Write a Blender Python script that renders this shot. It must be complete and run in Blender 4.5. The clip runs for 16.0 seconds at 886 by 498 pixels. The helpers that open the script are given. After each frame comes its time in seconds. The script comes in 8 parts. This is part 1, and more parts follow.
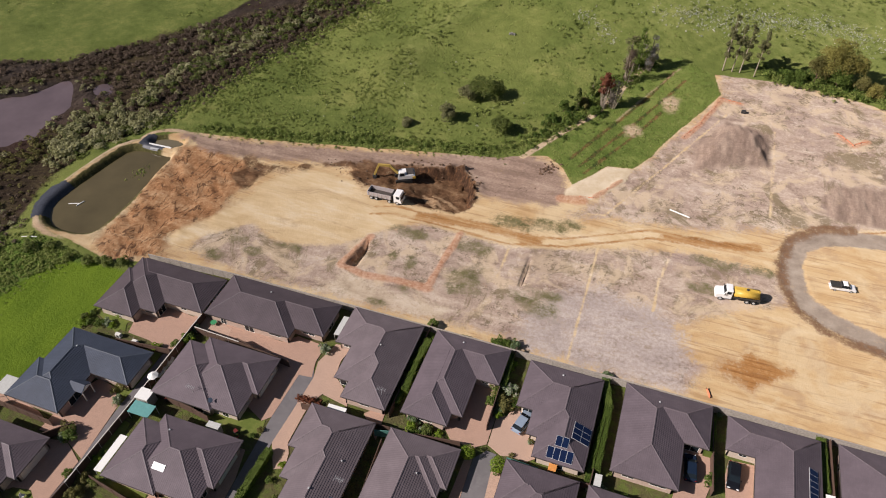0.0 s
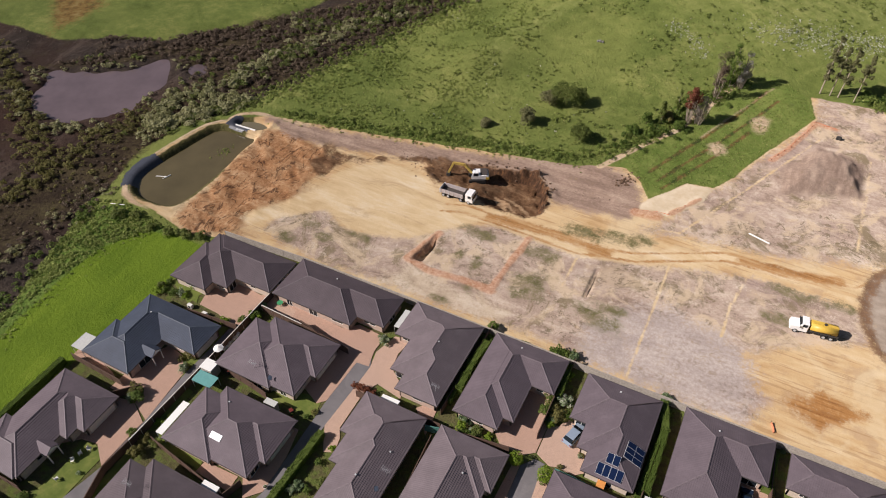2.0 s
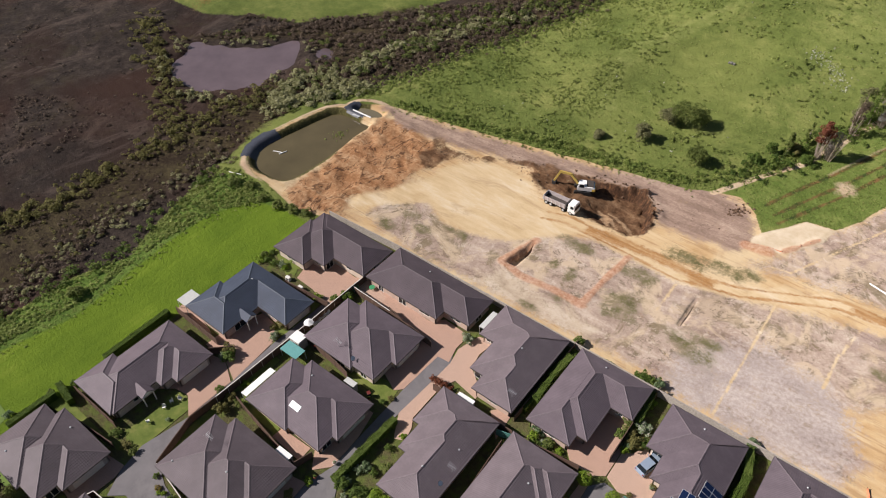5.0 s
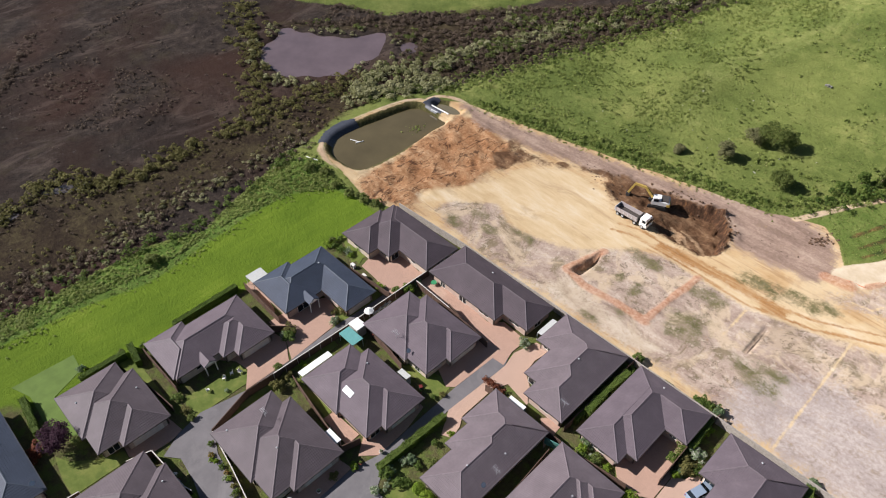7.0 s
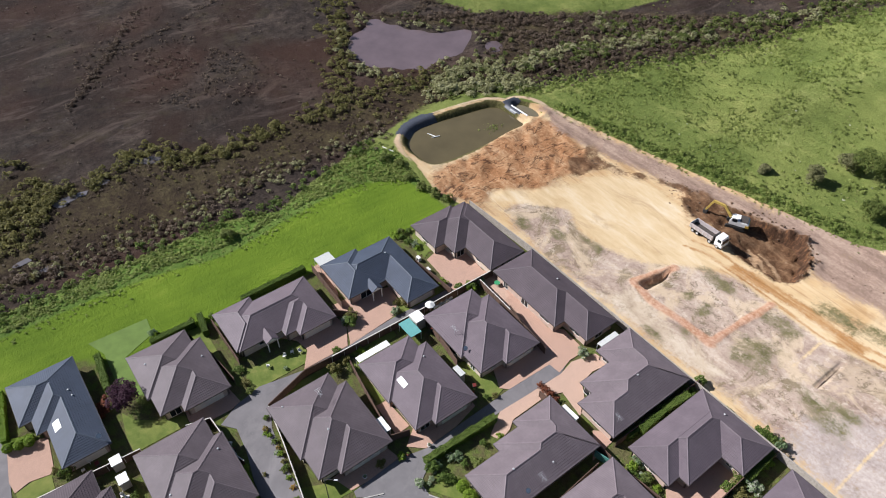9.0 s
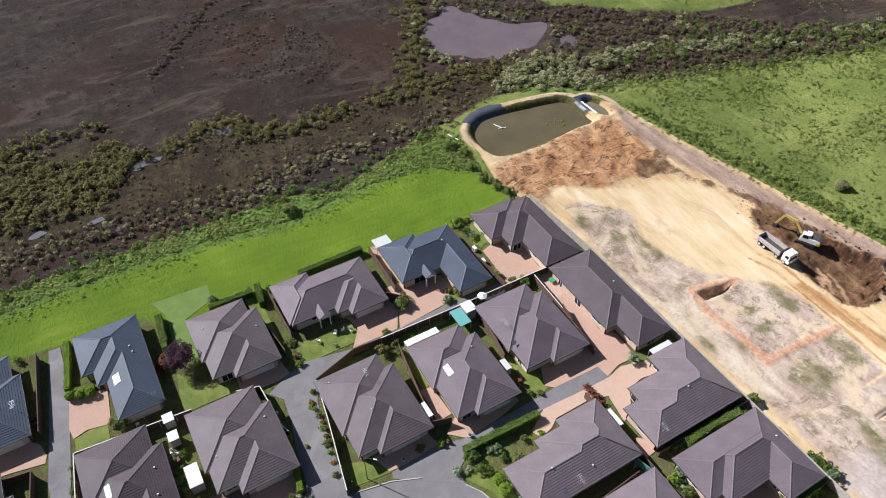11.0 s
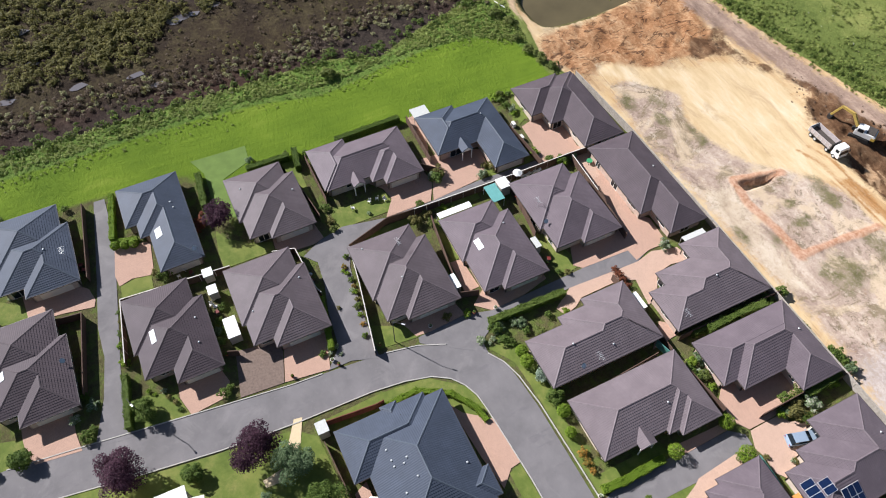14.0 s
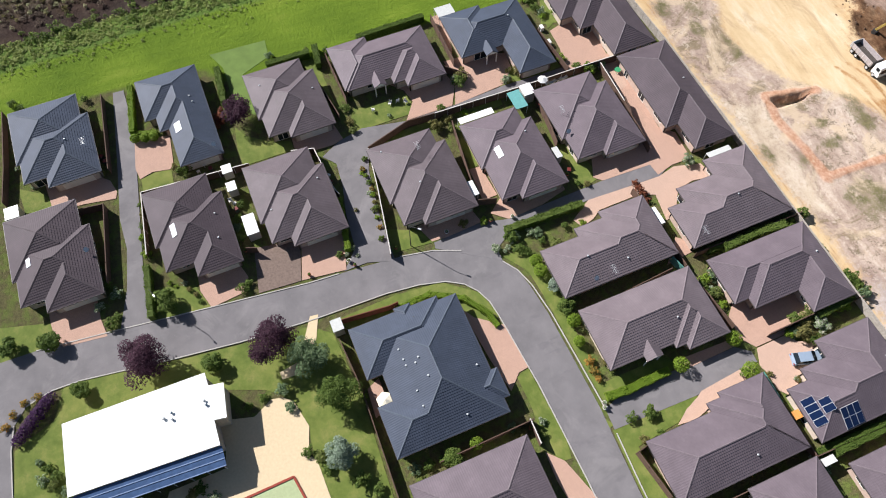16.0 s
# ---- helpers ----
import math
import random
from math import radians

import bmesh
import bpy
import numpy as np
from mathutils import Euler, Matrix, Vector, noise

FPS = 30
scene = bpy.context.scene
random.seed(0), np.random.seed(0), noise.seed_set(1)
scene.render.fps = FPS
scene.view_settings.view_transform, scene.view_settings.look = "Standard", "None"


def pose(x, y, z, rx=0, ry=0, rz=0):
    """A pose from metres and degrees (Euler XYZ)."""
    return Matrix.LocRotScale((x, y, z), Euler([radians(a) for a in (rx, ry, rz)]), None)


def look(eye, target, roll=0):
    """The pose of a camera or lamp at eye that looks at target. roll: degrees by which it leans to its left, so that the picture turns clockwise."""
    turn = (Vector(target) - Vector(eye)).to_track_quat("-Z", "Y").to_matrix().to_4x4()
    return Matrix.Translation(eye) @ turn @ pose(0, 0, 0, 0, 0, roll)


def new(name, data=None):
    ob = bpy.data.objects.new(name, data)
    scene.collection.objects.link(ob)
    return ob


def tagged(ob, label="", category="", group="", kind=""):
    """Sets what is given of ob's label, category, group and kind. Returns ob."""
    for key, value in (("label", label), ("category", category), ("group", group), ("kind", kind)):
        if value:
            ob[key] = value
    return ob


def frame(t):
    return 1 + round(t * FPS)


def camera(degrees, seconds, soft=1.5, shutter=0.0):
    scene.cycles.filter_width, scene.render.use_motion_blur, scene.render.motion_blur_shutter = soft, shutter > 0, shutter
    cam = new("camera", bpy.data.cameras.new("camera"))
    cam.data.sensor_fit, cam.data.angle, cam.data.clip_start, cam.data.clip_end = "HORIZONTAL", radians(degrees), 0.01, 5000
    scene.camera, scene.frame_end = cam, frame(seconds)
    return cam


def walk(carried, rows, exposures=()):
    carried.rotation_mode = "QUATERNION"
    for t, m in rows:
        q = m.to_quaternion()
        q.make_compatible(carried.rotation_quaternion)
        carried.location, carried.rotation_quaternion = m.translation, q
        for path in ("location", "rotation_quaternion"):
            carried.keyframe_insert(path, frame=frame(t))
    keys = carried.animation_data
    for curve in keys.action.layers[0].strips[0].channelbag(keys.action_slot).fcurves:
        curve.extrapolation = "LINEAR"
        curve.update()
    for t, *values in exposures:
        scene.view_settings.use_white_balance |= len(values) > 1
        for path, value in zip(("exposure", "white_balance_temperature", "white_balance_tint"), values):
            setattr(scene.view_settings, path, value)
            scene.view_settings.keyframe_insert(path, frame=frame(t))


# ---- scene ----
cam = camera(65.00, 16.0, soft=1.05)
EXPOSURES = [(0.0, 0.25, 6650, 18), (4.0, 0.42, 6600, 17), (8.0, 0.70, 6100, 14), (11.5, 0.92, 5950, 12), (16.0, 0.94, 6150, 13)]
walk(cam, [
    (0.0, pose(0, 0, 95.0, 45.55, -0.05, 19.50)),
    (0.5, pose(0, 0, 95.0, 45.54, -0.04, 21.60)),
    (1.0, pose(0, 0, 95.0, 45.53, 0.00, 23.55)),
    (1.5, pose(0, 0, 95.0, 45.54, 0.00, 25.34)),
    (2.0, pose(0, 0, 95.0, 45.57, 0.02, 27.14)),
    (2.5, pose(0, 0, 95.0, 45.59, 0.03, 28.92)),
    (3.0, pose(0, 0, 95.0, 45.62, -0.00, 30.75)),
    (3.5, pose(0, 0, 95.0, 45.64, -0.00, 32.60)),
    (4.0, pose(0, 0, 95.0, 45.65, 0.04, 34.41)),
    (6.5, pose(0, 0, 95.0, 45.63, 0.02, 43.70)),
    (7.0, pose(0, 0, 95.0, 45.60, -0.01, 45.63)),
    (7.5, pose(0, 0, 95.0, 45.58, -0.01, 47.51)),
    (8.0, pose(0, 0, 95.0, 45.53, -0.00, 49.39)),
    (8.5, pose(0, 0, 95.0, 45.49, -0.01, 51.30)),
    (9.0, pose(0, 0, 95.0, 45.45, 0.06, 53.19)),
    (9.2, pose(0, 0, 95.0, 45.42, 0.06, 53.93)),
    (11.3, pose(0, 0, 95.0, 44.15, 0.04, 60.45)),
    (11.5, pose(0, 0, 95.0, 43.69, 0.04, 60.73)),
    (12.0, pose(0, 0, 95.0, 42.10, 0.02, 61.43)),
    (12.5, pose(0, 0, 95.0, 40.38, 0.01, 62.12)),
    (13.0, pose(0, 0, 95.0, 38.70, 0.00, 62.81)),
    (13.5, pose(0, 0, 95.0, 36.14, 0.00, 63.52)),
    (14.0, pose(0, 0, 95.0, 34.25, -0.02, 64.24)),
    (14.5, pose(0, 0, 95.0, 34.13, 0.00, 64.83)),
    (15.0, pose(0, 0, 95.0, 33.48, -0.02, 65.52)),
    (15.5, pose(0, 0, 95.0, 30.41, -0.04, 66.36)),
    (16.0, pose(0, 0, 95.0, 26.54, -0.04, 67.10)),
], EXPOSURES)


# ---- light ----
SUN_EL, SUN_TO = radians(36.5), Vector((0.82, 0.57, 0)).normalized()
world = bpy.data.worlds.new("sky")
scene.world = world
world.use_nodes = True
wn = world.node_tree.nodes
sky = wn.new("ShaderNodeTexSky")
sky.sky_type, sky.sun_disc, sky.sun_elevation = "NISHITA", False, SUN_EL
sky.sun_rotation = math.atan2(-SUN_TO.x, -SUN_TO.y)
world.node_tree.links.new(sky.outputs[0], wn["Background"].inputs[0])
wn["Background"].inputs[1].default_value = 0.037
sun = new("sun", bpy.data.lights.new("sun", "SUN"))
sun.data.energy, sun.data.angle, sun.data.color = 4.85, radians(0.6), (1.0, 0.96, 0.91)
sun.matrix_world = look((0, 0, 150), Vector((0, 0, 150)) + SUN_TO * math.cos(SUN_EL) - Vector((0, 0, math.sin(SUN_EL))))
scene.view_settings.exposure = 0.35

# ---- materials ----
class Nodes:
    """A small wrapper to write node trees in lines."""
    def __init__(self, name):
        self.m = bpy.data.materials.new(name)
        self.m.use_nodes = True
        self.t = self.m.node_tree
        self.b = self.t.nodes["Principled BSDF"]
        self.b.inputs["Specular IOR Level"].default_value = 0.3
        self.b.inputs["Diffuse Roughness"].default_value = 0.2

    def add(self, kind, **values):
        n = self.t.nodes.new("ShaderNode" + kind)
        for k, v in values.items():
            n.inputs[k.replace("_", " ")].default_value = v
        return n

    def link(self, a, b):
        self.t.links.new(a, b)

    def coords(self, which="Object"):
        return self.add("TexCoord").outputs[which]

    def noise(self, scale, detail=3.0, rough=0.55, vec=None, stretch=None, twist=0.0):
        n = self.add("TexNoise", Scale=scale, Detail=detail, Roughness=rough, Distortion=twist)
        src = vec if vec is not None else self.coords()
        if stretch:
            mp = self.add("Mapping")
            mp.inputs["Scale"].default_value = stretch
            self.link(src, mp.inputs[0])
            src = mp.outputs[0]
        self.link(src, n.inputs["Vector"])
        return n.outputs["Fac"]

    def ramp(self, fac, stops):
        r = self.t.nodes.new("ShaderNodeValToRGB")
        e = r.color_ramp.elements
        while len(e) < len(stops):
            e.new(0.5)
        for k, (p, c) in enumerate(stops):
            e[k].position = p
            e[k].color = (*c, 1) if len(c) == 3 else c
        self.link(fac, r.inputs[0])
        return r.outputs[0]

    def mix(self, fac, a, b, mode="MIX"):
        n = self.t.nodes.new("ShaderNodeMix")
        n.data_type, n.blend_type = "RGBA", mode
        for sock, v in ((n.inputs[0], fac), (n.inputs[6], a), (n.inputs[7], b)):
            if isinstance(v, (int, float)):
                sock.default_value = v
            elif isinstance(v, tuple):
                sock.default_value = (*v, 1)
            else:
                self.link(v, sock)
        return n.outputs[2]

    def math(self, op, a, b=0.0, clamp=False):
        n = self.t.nodes.new("ShaderNodeMath")
        n.operation, n.use_clamp = op, clamp
        for sock, v in ((n.inputs[0], a), (n.inputs[1], b)):
            if isinstance(v, (int, float)):
                sock.default_value = v
            else:
                self.link(v, sock)
        return n.outputs[0]

    def step(self, v, lo, hi):
        n = self.t.nodes.new("ShaderNodeMapRange")
        n.interpolation_type = "SMOOTHSTEP"
        self.link(v, n.inputs[0])
        n.inputs[1].default_value, n.inputs[2].default_value = lo, hi
        return n.outputs[0]

    def attr(self, name):
        n = self.t.nodes.new("ShaderNodeAttribute")
        n.attribute_name = name
        return n.outputs["Fac"]

    def color(self, c):
        self.link(c, self.b.inputs["Base Color"])

    def bump(self, h, strength, dist=0.1):
        n = self.add("Bump", Strength=strength, Distance=dist)
        self.link(h, n.inputs["Height"])
        self.link(n.outputs[0], self.b.inputs["Normal"])


def rgb(h):
    """Linear colour from a hex string."""
    v = [int(h[k:k + 2], 16) / 255 for k in (0, 2, 4)]
    return tuple(c / 12.92 if c <= 0.04045 else ((c + 0.055) / 1.055) ** 2.4 for c in v)


def dim(c, f):
    return tuple(min(1.0, x * f) for x in c)


def plain(name, c, rough=0.7, metal=0.0, var=0.18, scale=3.0, bump=0.15, fine=30.0):
    """Paint, stone, timber: two scales of variation and a fine relief."""
    n = Nodes(name)
    big = n.ramp(n.noise(scale, 4), [(0.3, dim(c, 1 - var)), (0.7, dim(c, 1 + var))])
    small = n.noise(fine, 3)
    n.color(n.mix(n.math("MULTIPLY", small, var), big, dim(c, 0.6)))
    n.b.inputs["Roughness"].default_value, n.b.inputs["Metallic"].default_value = rough, metal
    if bump:
        n.bump(small, bump, 0.02)
    return n.m

# ---- plan helpers ----
def sd(px, py, poly):
    """Signed distance of many points to a polygon, negative inside."""
    poly = np.array(poly, float)
    d = np.full(px.shape, 1e18)
    inside = np.zeros(px.shape, bool)
    for (ax, ay), (bx, by) in zip(poly, np.roll(poly, -1, 0)):
        ex, ey = bx - ax, by - ay
        t = np.clip(((px - ax) * ex + (py - ay) * ey) / (ex * ex + ey * ey), 0, 1)
        d = np.minimum(d, (px - ax - t * ex) ** 2 + (py - ay - t * ey) ** 2)
        cross = (ay > py) != (by > py)
        with np.errstate(divide="ignore", invalid="ignore"):
            inside ^= cross & (px < (bx - ax) * (py - ay) / (by - ay if by != ay else 1e-9) + ax)
    return np.where(inside, -1, 1) * np.sqrt(d)


def ld(px, py, line):
    """Distance of many points to an open line."""
    d = np.full(px.shape, 1e18)
    line = np.array(line, float)
    for (ax, ay), (bx, by) in zip(line[:-1], line[1:]):
        ex, ey = bx - ax, by - ay
        t = np.clip(((px - ax) * ex + (py - ay) * ey) / (ex * ex + ey * ey), 0, 1)
        d = np.minimum(d, (px - ax - t * ex) ** 2 + (py - ay - t * ey) ** 2)
    return np.sqrt(d)


def hash2(i, j, seed):
    h = np.sin(i * 127.1 + j * 311.7 + seed * 74.7) * 43758.5453
    return h - np.floor(h)


def vnoise(x, y, size, seed=0, octaves=3):
    """Smooth value noise, about -1 to 1."""
    out, amp, tot = np.zeros_like(x), 1.0, 0.0
    for o in range(octaves):
        u, v = x / size, y / size
        i, j = np.floor(u), np.floor(v)
        f, g = u - i, v - j
        f, g = f * f * (3 - 2 * f), g * g * (3 - 2 * g)
        s = seed + o * 13
        a, b = hash2(i, j, s), hash2(i + 1, j, s)
        c, d = hash2(i, j + 1, s), hash2(i + 1, j + 1, s)
        out += amp * ((a + (b - a) * f) * (1 - g) + (c + (d - c) * f) * g)
        tot, amp, size = tot + amp, amp * 0.5, size * 0.5
    return 2 * out / tot - 1


def sstep(v, lo, hi):
    t = np.clip((v - lo) / (hi - lo), 0, 1)
    return t * t * (3 - 2 * t)


def rounded(poly, times=2):
    """A closed outline with its corners cut, again and again."""
    for _ in range(times):
        out = []
        for (ax, ay), (bx, by) in zip(poly, poly[1:] + poly[:1]):
            out += [(0.75 * ax + 0.25 * bx, 0.75 * ay + 0.25 * by), (0.25 * ax + 0.75 * bx, 0.25 * ay + 0.75 * by)]
        poly = out
    return poly


SITE = [(-97.4, 68.0), (-102.0, 68.9), (-107.0, 69.6), (-111.4, 71.2), (-113.9, 73.4), (-115.5, 76.5), (-116.2, 83.2), (-115.3, 89.8), (-113.7, 96.2), (-111.2, 100.8), (-108.0, 105.0), (-101.7, 107.8), (-97.4, 109.1), (-81, 112), (-53, 118.5),
        (-30, 123), (-24.5, 126), (-20, 127.4), (-16, 124.8), (-12.6, 119.4), (-6.5, 128.2), (-1, 129.2), (1.4, 133.6), (7.3, 148.3), (15.3, 165.2), (12.6, 173.7),
        (18.5, 174.6), (31.7, 176.2), (41.3, 175.6), (54, 173), (110, 168), (110, 71.2), (-66, 71.2), (-84, 69), (-92, 67)]
POND = rounded([(-109.3, 72.0), (-104.9, 72.0), (-101.9, 72.4), (-100.6, 73.4), (-100.3, 75.1), (-99.9, 80.1), (-100.0, 88.1), (-100.8, 94.3), (-100.4, 99.5), (-102.9, 99.3), (-107.6, 99.5), (-110.9, 98.6), (-112.1, 93.5), (-113.0, 87.5), (-113.9, 82.5), (-114.1, 77.0), (-112.1, 73.8)], 1)
POOL = rounded([(-107.6, 104.1), (-105.0, 105.2), (-102.5, 105.2), (-100.8, 104.4), (-102.0, 102.8), (-104.9, 102.5), (-107.8, 102.6)])
LAGOON = rounded([(-159.7, 85.8), (-164.2, 89.7), (-165.2, 95.7), (-169.5, 98.8), (-168.1, 101.9), (-163.5, 101.5), (-161.2, 104.5), (-157.7, 104.0), (-154.8, 107.9), (-151.8, 108.4), (-149.4, 112.7), (-147.1, 119.8), (-143.4, 117.3), (-140.4, 113.1), (-136.9, 108.3), (-138.6, 102.9), (-137.2, 98.2), (-136.3, 95.5), (-139.7, 93.0), (-139.8, 90.9), (-143.1, 89.4), (-144.7, 86.3), (-146.7, 84.6), (-150.7, 84.7), (-154.6, 84.7)], 1)
SWAMP = [(-112, -45), (-111, 27), (-108, 38), (-113, 54), (-117, 68), (-121, 84), (-120, 96), (-112, 108), (-106, 128),
         (-101, 146), (-90, 178), (-79, 219), (-60, 300), (-110, 300), (-128.4, 159.3), (-132.8, 147.8), (-146.0, 137.2), (-153.9, 125.6), (-169.2, 120.5), (-179.8, 112.8), (-330, 110), (-400, 60), (-400, -45)]
INLET = rounded([(-137.8, 117.8), (-136.4, 122), (-131.6, 119.3), (-133.2, 115.3)])
DIG = [(-59, 106.5), (-53.2, 112.4), (-45.1, 113.3), (-36.8, 116.0), (-32.6, 112.0), (-31.1, 105.2), (-32.9, 102.8), (-40.0, 102.0), (-44.1, 103.4), (-50.5, 105.6), (-54.5, 104.5)]

PIT_CUT = [(-46.9, 89.4), (-48.3, 81.2), (-46.4, 81.4), (-46.0, 86)]
SPUR = [(-71, 150), (-69, 166), (-62, 182), (-52, 200), (-36, 222)]
TRENCH = [(-15.7, 94.9), (-15.4, 87.1)]


def height(x, y):
    """The lie of the land."""
    h = 9 * np.exp(-((x + 25) / 55) ** 2 - ((y - 215) / 38) ** 2) * sstep(y, 128, 160)
    h = h - 1.0 * sstep(-sd(x, y, SWAMP), -6, 3)
    h = h + 0.5 * vnoise(x, y, 14, 3) * sstep(y, 122, 140)
    p = np.minimum(sd(x, y, POND), sd(x, y, POOL))
    h = h - 2.2 * sstep(-p, -1.6, 1.2) + 0.25 * np.exp(-((p - 2.2) / 1.2) ** 2) * (x < -99)
    h = h - 1.0 * sstep(-np.minimum(sd(x, y, LAGOON), sd(x, y, INLET)), -1.5, 1.2)
    g = sd(x, y, DIG)
    ramp = sstep((x + 52) * 0.75 + (y - 104) * 0.66, 4, 16)
    h = h - (0.5 + 1.9 * ramp + 0.25 * vnoise(x, y, 3, 8)) * sstep(-g, -0.3, 0.9 + 0.8 * (1 - ramp))
    h = h + 0.5 * np.exp(-((g - 1.6) / 1.0) ** 2) * sstep(x, -60, -50) * sstep(y, 108, 112) * (0.6 + 0.6 * vnoise(x, y, 2.2, 9))
    h = h + 4.5 * np.maximum(0, vnoise(x, y, 1.7, 31)) * np.exp(-((g + 0.7) / 1.5) ** 2) * sstep(x, -47, -43) * sstep(x * 0.5 + y, 89, 93)
    h = h + 1.5 * np.exp(-(ld(x, y, SPUR) / 9) ** 2)
    cut = np.minimum(sd(x, y, PIT_CUT), ld(x, y, TRENCH) - 0.2)
    h = h - 1.3 * sstep(-cut, -0.2, 0.3)
    return h


CLAY = [(-97.5, 69.7), (-98.4, 79.5), (-98.7, 94.4), (-99.8, 103.4), (-92.5, 105.0), (-82.1, 102.4), (-78.3, 99.5), (-79.9, 91.8), (-79.2, 86.3), (-83.9, 77.4), (-82.7, 71.9), (-90.5, 66.7)]
STRIP = [(-101.5, 107.0), (-78.7, 111.6), (-52.9, 117.3), (-22.5, 126.2), (-17.2, 125.2), (-13.6, 119.5), (-12.4, 116.0), (-14.2, 111.3), (-30.3, 109.4), (-34.5, 114.7), (-57.8, 109.6), (-77.9, 105.0), (-93.0, 103.5)]
PALE = rounded([(-84.0, 75.1), (-80.9, 81.2), (-71.3, 86.5), (-65.8, 82.7), (-60.1, 82.9), (-52.2, 85.9), (-46.3, 91.7), (-40.5, 98.2), (-44.0, 98.9), (-50.9, 99.5), (-56.1, 102.7), (-63.6, 106.3), (-70.5, 103.1), (-76.1, 97.8), (-75.7, 93.6), (-79.3, 84.9), (-83.4, 78.7)], 1)
GREY = [(-79.5, 74.7), (-78.5, 81.0), (-71.3, 86.2), (-65.8, 82.9), (-60.1, 83.1), (-52.2, 86.1), (-46.3, 91.9), (-37.5, 97.2), (-20.8, 97.6), (-9.8, 99.5), (11.0, 106.5), (29.8, 105.5), (31.7, 98.8), (16.6, 90.6), (11.7, 86.1), (12.6, 82.5), (17.5, 79.2), (15.8, 72.8), (5.4, 72.8), (-14.2, 74.3), (-28.6, 73.8), (-45.8, 73.0), (-64.5, 72.8)]
YARD = [(-11, 109.5), (-3.5, 124.5), (0.8, 131.0), (7.9, 147.0), (15.6, 164), (13.5, 177), (54, 173), (56, 125), (31.8, 120.3), (10.4, 112.7)]
HEAP = [(10.9, 141.7), (17.0, 155.0), (27.0, 152.0), (27.6, 139.6), (18.8, 135.9), (12, 133.5)]
HEAP2 = [(37.5, 132.5), (42.2, 138.2), (50.9, 139.7), (56.4, 137.3), (53.2, 127.9), (40.5, 126.1)]
SANDPILE = [(-12.7, 118.9), (-6.4, 128.0), (-1.0, 129.1), (-2.3, 123.4), (-7.5, 115.6), (-13.2, 113.6), (-13.4, 116.6)]
TRACK = [(-83.5, 76.7), (-72.8, 86.7), (-60.8, 93.4), (-45.4, 98.9), (-32.9, 98.6), (-20.9, 98.1), (-10.2, 101.0), (5.2, 109.1), (19.3, 110.3), (28.7, 110.7), (35.0, 117.9), (49.6, 124.0)]
RUT = [(-39.7, 98.9), (-27.4, 100.1), (-15.5, 99.6)]
RUT2 = [(8.5, 109.4), (16.1, 110.0), (25.5, 112.0)]
RING = [(56, 92.5), (47.0, 93.8), (42.7, 95.4), (38.3, 97.0), (34.4, 99.8), (32.1, 104.3), (31.6, 109.7), (32.8, 115.3), (36.6, 118.7), (43.1, 120.9), (49.5, 122.2), (56, 123.5)]
RING_EDGE = [(56, 90.5), (46.9, 92.1), (41.8, 93.1), (36.8, 94.7), (32.7, 97.9), (30.4, 103.4), (29.9, 109.9), (31.8, 116.8), (36.7, 121.8), (43.2, 123.8)]
ASH = [(-12, 73), (15, 73), (15.5, 83), (10, 90), (-2, 93), (-10, 86), (-14, 80)]
CREAM = [(-52, 73), (-45, 73), (-26, 73.4), (-26, 78), (-36, 79), (-48, 79)]
LINE1 = [(-3.7, 102.3), (-3.8, 86.1), (-3.7, 73.5)]
LINE2 = [(10.0, 105.7), (8.5, 96.4), (8.4, 89.0)]
LINE3 = [(28.1, 154.3), (27.9, 122.5)]
LINE4 = [(-7.7, 111.1), (-4.3, 111.6), (4.7, 130.9), (17.0, 157.3)]
LINE5 = [(-20.2, 95.8), (-20.0, 87.0)]
TRIANGLE = [(-12.6, 119.4), (-16.0, 124.8), (-23.0, 127), (-19.0, 135.0), (-12.9, 145.3), (-7.8, 159.2), (-4.1, 169.4), (2.5, 178.3), (12.6, 173.7), (15.3, 165.2), (7.3, 148.3), (1.4, 133.6), (-1.0, 129.2), (-6.5, 128.2)]
PATH = [(-25.2, 125.2), (-19.6, 135.9), (-13.5, 146.3), (-8.4, 160.2), (-4.7, 170.6)]
REDSTRIP = [(-7.7, 146.5), (-3.7, 155.8), (4.1, 172.8)]


